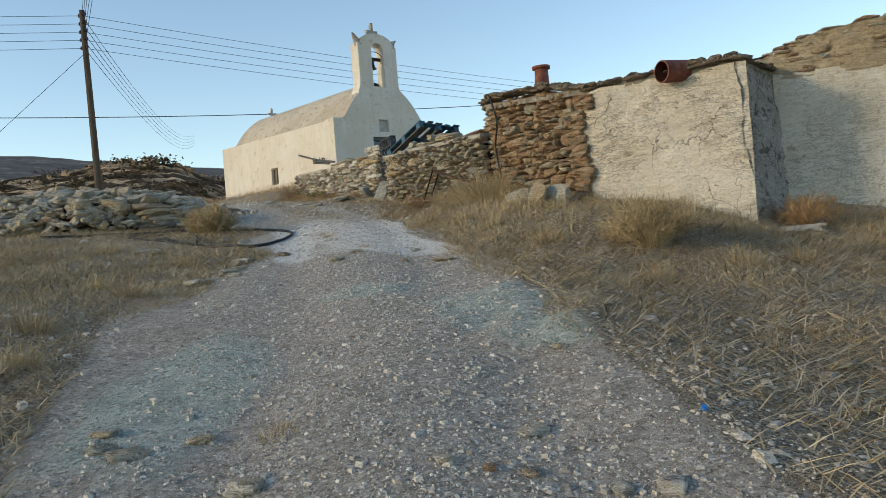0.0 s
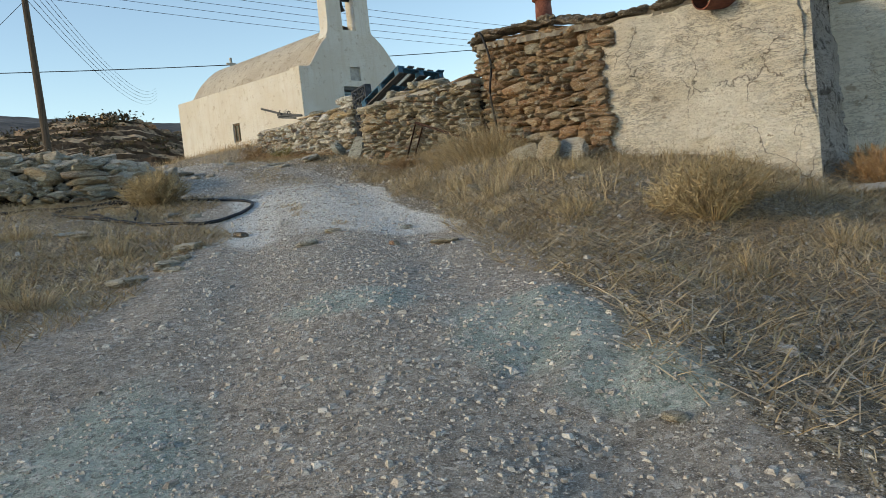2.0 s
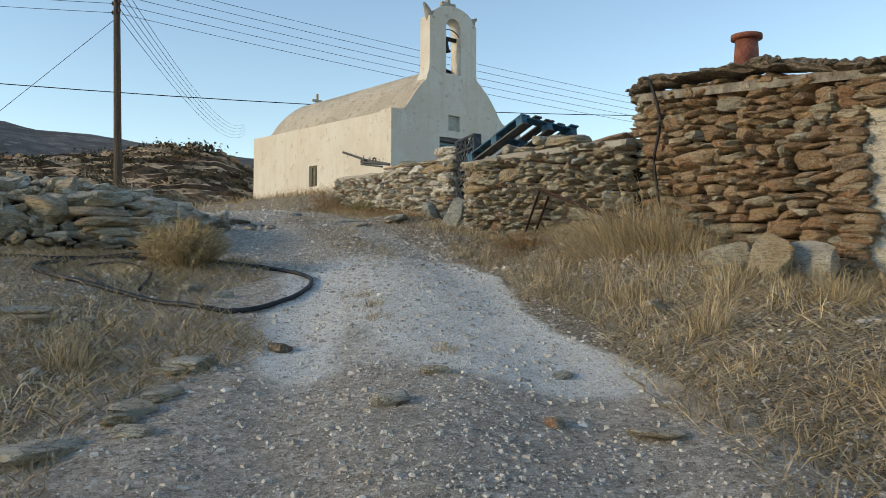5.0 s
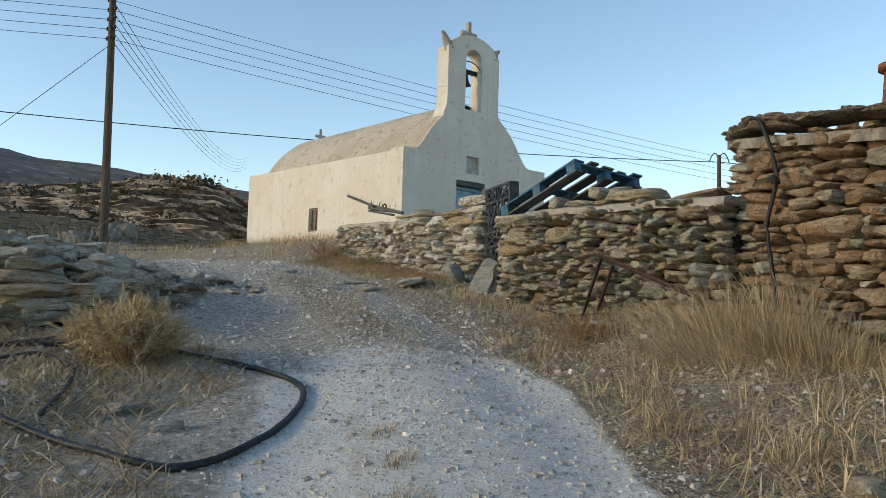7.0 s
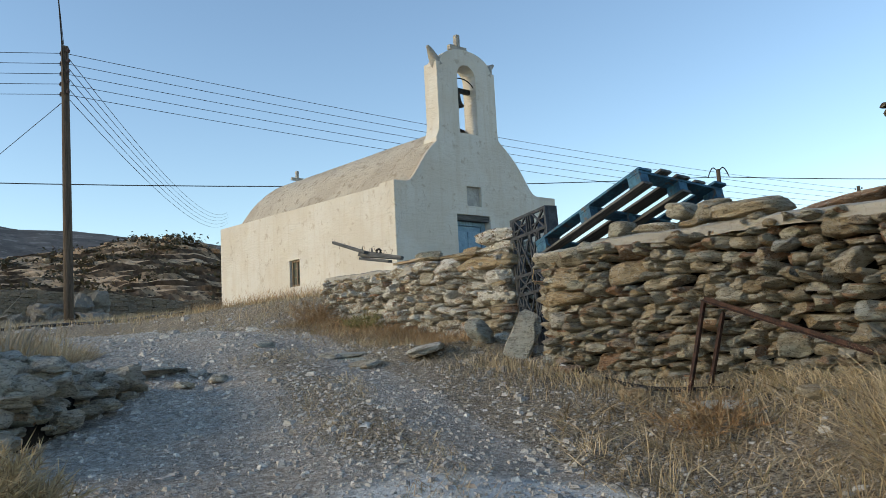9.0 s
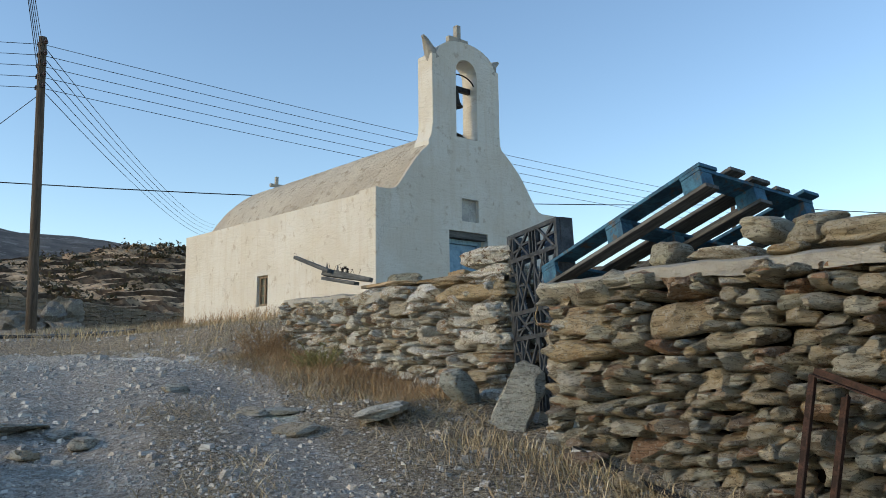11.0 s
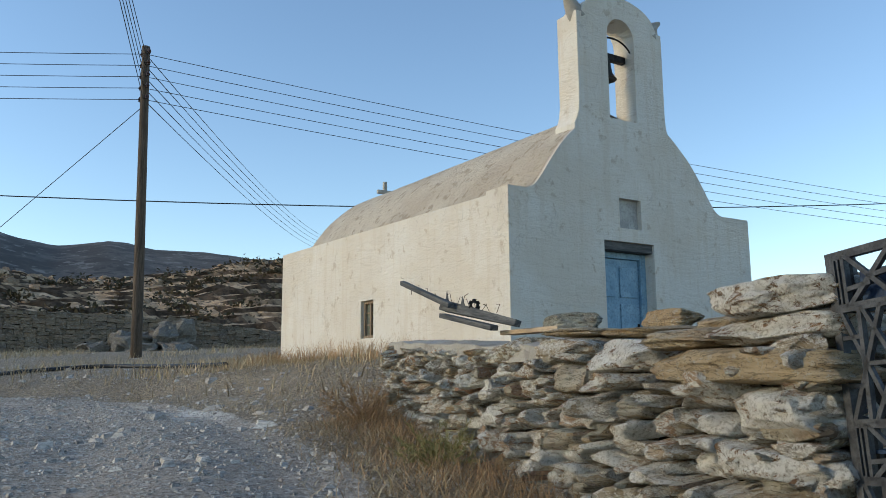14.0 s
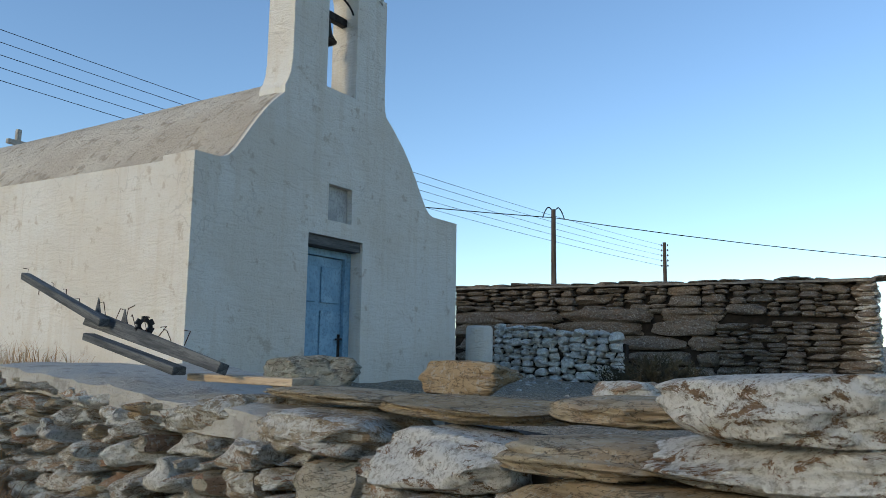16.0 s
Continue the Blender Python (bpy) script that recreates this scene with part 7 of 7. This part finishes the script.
field("wall_weeds", "brown dry weeds along the chapel wall", "weeds", b, 0.04 + 0.36 * np.random.uniform(0, 1, n) ** 2.5, lean_of(n, 0.1, 0.85), np.random.uniform(0.003, 0.007, n), M["rusty_weed"], 0.5)


def bush(name, label, x, y, r, h, count, material, fountain=0.75, width=0.0042, drift=(0, 0)):
    a, q = np.random.uniform(0, 2 * np.pi, count), np.sqrt(np.random.uniform(0, 1, count))
    bx, by = x + np.cos(a) * q * r * 0.45, y + np.sin(a) * q * r * 0.45
    z = np.array([gz(p, s) for p, s in zip(bx, by)])
    sprig = np.random.randint(0, max(6, count // 45), count)
    bend = np.random.normal(0, 0.34, (count // 45 + 6, 2))
    reach = np.random.uniform(0.62, 1.2, count // 45 + 6)
    out = np.stack([np.cos(a), np.sin(a)], 1) * (q * fountain)[:, None] + bend[sprig] + np.random.normal(0, 0.26, (count, 2)) + np.array(drift)
    ln = np.linalg.norm(out, axis=1)
    out = out / np.maximum(1, ln / 0.95)[:, None]
    hh = h * np.random.uniform(0.35, 1.05, count) * reach[sprig]
    root = thing(name, label, "shrub", Matrix.Translation((x, y, gz(x, y))))
    w = np.full(count, width) * np.random.uniform(0.6, 1.3, count)
    base = np.stack([bx - x, by - y, z - 0.01 - gz(x, y)], 1)
    for k in range(3):
        v, f = blades(base[k::3], hh[k::3], out[k::3], w[k::3], 0.6)
        tagged(link_mesh("clump", v.tolist(), f, material, root), kind="stuff")
    return root


def twiggy(name, label, x, y, r, h, stems, each, material, width=0.0036):
    """A rounded shrub: stems that spread from the root, each set with short twigs at all angles."""
    rs = np.random.RandomState(int(abs(x) * 100 + y * 10))
    a, q = rs.uniform(0, 2 * np.pi, stems), np.sqrt(rs.uniform(0, 1, stems))
    up = np.sqrt(1 - (0.9 * q) ** 2)
    tipv = np.stack([np.cos(a) * q * r, np.sin(a) * q * r, up * h], 1) * rs.uniform(0.7, 1.08, stems)[:, None] + rs.normal(0, 0.03, (stems, 3))
    foot = np.stack([np.cos(a) * q * r * 0.18, np.sin(a) * q * r * 0.18, np.zeros(stems)], 1)
    d = tipv - foot
    ln = np.linalg.norm(d, axis=1)
    root = thing(name, label, "shrub", Matrix.Translation((x, y, gz(x, y) - 0.01)))
    v, f = blades(foot, ln, d[:, :2] / ln[:, None], np.full(stems, width * 1.5), 0.75)
    tagged(link_mesh("stem_tuft", v.tolist(), f, material, root), kind="stuff")
    m = np.repeat(np.arange(stems), each)
    k = rs.uniform(0.25, 1.0, len(m)) ** 0.6
    base = foot[m] + d[m] * k[:, None]
    way = 0.8 * d[m] / ln[m][:, None] + rs.normal(0, 0.6, (len(m), 3))
    way = way / np.linalg.norm(way, axis=1)[:, None] * (rs.uniform(0.04, 0.13, len(m)) * (h + 0.4))[:, None]
    side = np.cross(way, rs.normal(0, 1, (len(m), 3)))
    side = side / np.linalg.norm(side, axis=1)[:, None] * (width * rs.uniform(0.6, 1.2, len(m)))[:, None]
    v = np.stack([base - side, base + side, base + way], 1).reshape(-1, 3)
    v[:, 2] = np.maximum(v[:, 2], 0.0)
    f = (np.arange(len(m))[:, None] * 3 + np.arange(3)[None]).tolist()
    tagged(link_mesh("crown", v.tolist(), f, material, root), kind="stuff")
    return root


twiggy("dry_bush", "rounded dry straw-coloured bush beside the hose", -3.75, 12.95, 0.5, 0.48, 240, 40, M["bush"])
twiggy("dry_bush", "rounded dry bush on the bank below the plastered wall", 2.2, 8.35, 0.6, 0.5, 240, 40, M["bush"])
twiggy("dry_bush", "dark dry bush in the corner of the ruin", 4.75, 10.3, 0.5, 0.42, 160, 24, M["rusty_weed"])
twiggy("dark_bush", "dark dry scrub before the stone shed", 2.5, 25.5, 0.8, 0.5, 160, 24, M["scrub"], 0.008)
bush("fountain_grass", "tall fountain of dry grass by the stone wall", 0.62, 13.3, 1.2, 0.82, 1700, M["straw"], 0.6, 0.0034, (-0.62, -0.12))
bush("fountain_grass", "tall fountain of dry grass by the stone wall", 0.95, 12.75, 0.9, 0.46, 1500, M["bush"], 0.9, 0.0034, (-0.2, 0))
twiggy("dry_bush", "small reddish bush at the foot of the wall", -0.35, 14.25, 0.35, 0.2, 70, 22, M["rusty_weed"], 0.003)
twiggy("dry_bush", "thin rusty weeds at the end of the low wall", -3.95, 21.0, 0.5, 0.36, 60, 26, M["rusty_weed"], 0.003)
twiggy("dry_bush", "thin green-brown weeds at the low wall", -3.05, 19.6, 0.4, 0.26, 50, 24, M["green_weed"], 0.003)
bush("grass_tuft", "low yellow grass tuft at the verge", -6.3, 18.2, 1.1, 0.3, 2200, M["straw"], 0.9)
bush("grass_tuft", "low yellow grass tuft at the verge", -7.2, 18.9, 1.1, 0.3, 2000, M["straw"], 0.9)
for k, (x, y) in enumerate(((-1.6, 11.15), (-1.75, 11.6), (-1.5, 10.75), (-0.85, 3.9), (-1.0, 9.95))):
    bush("grass_tuft", "small flattened grass tuft in the track", x, y, 0.2, 0.09, 160, M["straw"], 0.95, 0.004)
for k, (x, y) in enumerate(((-2.85, 5.2), (-3.2, 6.1), (-3.0, 7.6), (-3.6, 8.2), (1.9, 7.0), (2.9, 7.6), (1.2, 8.9), (0.6, 10.2), (3.3, 8.9), (1.5, 10.4), (-3.1, 9.6), (-4.4, 10.4), (3.6, 7.9), (2.7, 9.3), (0.3, 11.3), (-4.3, 13.9))):
    bush("grass_tuft", "dry grass tuft on the bank", x, y, 0.32, 0.26, 320, M["straw"] if k % 3 else M["bush"], 0.85, 0.004)
for x, y in ((1.75, 5.55), (2.1, 5.0), (1.45, 6.3), (-2.95, 5.0)):
    bush("thistle", "dead grey thistle lying in the dry grass", x, y, 0.4, 0.14, 90, M["twig"], 1.2, 0.009)
# dead twigs
b = scatter(2600, 0.9, 5.0, 3.6, 9.4, lambda x, y: off_of(x, y) > 1.35)
n = len(b)
field("twigs", "fallen grey twigs and stalks on the bank", "twigs", b + [0, 0, 0.03], np.random.uniform(0.15, 0.5, n), lean_of(n, 0.93, 0.985), np.random.uniform(0.006, 0.010, n), M["twig"], 0.95)
bush("dead_shrub", "leafless grey shrub behind the rubble", -6.4, 17.0, 1.2, 1.0, 220, M["twig"], 0.9, 0.012)

# scrub on the terraces
sv, sf = [], []
rs = np.random.RandomState(9)
for k in range(110):
    ang = radians(rs.uniform(12, 58))
    r = rs.uniform(0.02, 0.75) if k < 70 else rs.uniform(0.8, 1.0)
    d = 43 + r * 40
    top = float(np.interp(math.degrees(ang), RIDGE_B, RIDGE_Z))
    c = np.array([HILL_EYE.x - math.sin(ang) * d, HILL_EYE.y + math.cos(ang) * d, 4.6 + (top - 4.6) * (math.floor(r * 20) + 0.8) / 20])
    m = 70
    q = rs.normal(0, 1, (m, 3)) * np.array([0.8, 0.8, 0.35]) * rs.uniform(0.5, 1.3)
    q[:, 2] = np.abs(q[:, 2])
    w = rs.uniform(0.10, 0.22, m)
    o = len(sv)
    dirs = rs.normal(0, 1, (m, 3))
    for p, ww, dd in zip(q + c, w, dirs):
        e = Vector(dd).normalized() * ww
        g = e.cross(Vector((0.3, 0.2, 1))).normalized() * ww * 0.8
        i = len(sv)
        p = Vector(p)
        sv += [p - e, p + g, p + e, p - g]
        sf.append((i, i + 1, i + 2, i + 3))
tagged(link_mesh("scrub", sv, sf, M["scrub"]), "low dark scrub growing on the terraces", "scrub", kind="stuff")


# ---------------------------------------------------------------- gravel on the track
def build_gravel(n, seed, y_of, off_of_row, mid, spread, top, label):
    r = np.random.RandomState(seed)
    y = y_of(r, n)
    x = smooth_interp(y, LINE_Y, LINE_X) + off_of_row(r, n)
    ok = ~solid_at(x, y)
    x, y = x[ok], y[ok]
    n = len(x)
    size = np.clip(mid * np.exp(r.normal(0, spread, n)), 0.003, top)
    z = ground_z(x, y) + size * 0.15
    corner = np.array([(-1, -1, -1), (1, -1, -1), (1, 1, -1), (-1, 1, -1), (-1, -1, 1), (1, -1, 1), (1, 1, 1), (-1, 1, 1)], float)
    v = corner[None] * r.uniform(0.55, 1.1, (n, 8, 3)) * np.stack([r.uniform(0.8, 1.6, n), r.uniform(0.7, 1.1, n), r.uniform(0.3, 0.65, n)], 1)[:, None]
    v[:, 4:, :2] *= r.uniform(0.35, 0.8, (n, 4, 1))
    a = r.uniform(0, 6.28, n)
    c, s = np.cos(a)[:, None], np.sin(a)[:, None]
    v = np.stack([v[:, :, 0] * c - v[:, :, 1] * s, v[:, :, 0] * s + v[:, :, 1] * c, v[:, :, 2]], 2)
    v = v * size[:, None, None] + np.stack([x, y, z], 1)[:, None]
    f = np.array([(0, 1, 5, 4), (1, 2, 6, 5), (2, 3, 7, 6), (3, 0, 4, 7), (4, 5, 6, 7)])
    faces = (np.arange(n)[:, None, None] * 8 + f[None]).reshape(-1, 4)
    ob = link_mesh("gravel", v.reshape(-1, 3).tolist(), faces.tolist(), M["gravel"])
    tagged(ob, label, "gravel", kind="stuff")


build_gravel(52000, 3, lambda r, n: 2.4 + 14.0 * r.uniform(0, 1, n) ** 1.5, lambda r, n: r.normal(0, 1.15, n), 0.0052, 0.6, 0.026, "loose grey gravel and chips strewn over the track")
build_gravel(26000, 4, lambda r, n: r.uniform(13, 26, n), lambda r, n: r.normal(-0.6, 1.7, n), 0.0072, 0.65, 0.04, "coarse grey chips on the upper track")
build_gravel(5000, 5, lambda r, n: r.uniform(3, 14, n), lambda r, n: -2.0 - np.abs(r.normal(0, 2.0, n)), 0.007, 0.65, 0.04, "small stones scattered over the dry bank")
build_gravel(6000, 6, lambda r, n: r.uniform(16, 44, n), lambda r, n: r.uniform(-6, 22, n), 0.018, 0.7, 0.09, "grey stones scattered over the upper field")
build_gravel(1800, 7, lambda r, n: r.uniform(3, 13, n), lambda r, n: 1.4 + np.abs(r.normal(0, 1.2, n)), 0.010, 0.6, 0.05, "small stones among the straw of the bank")
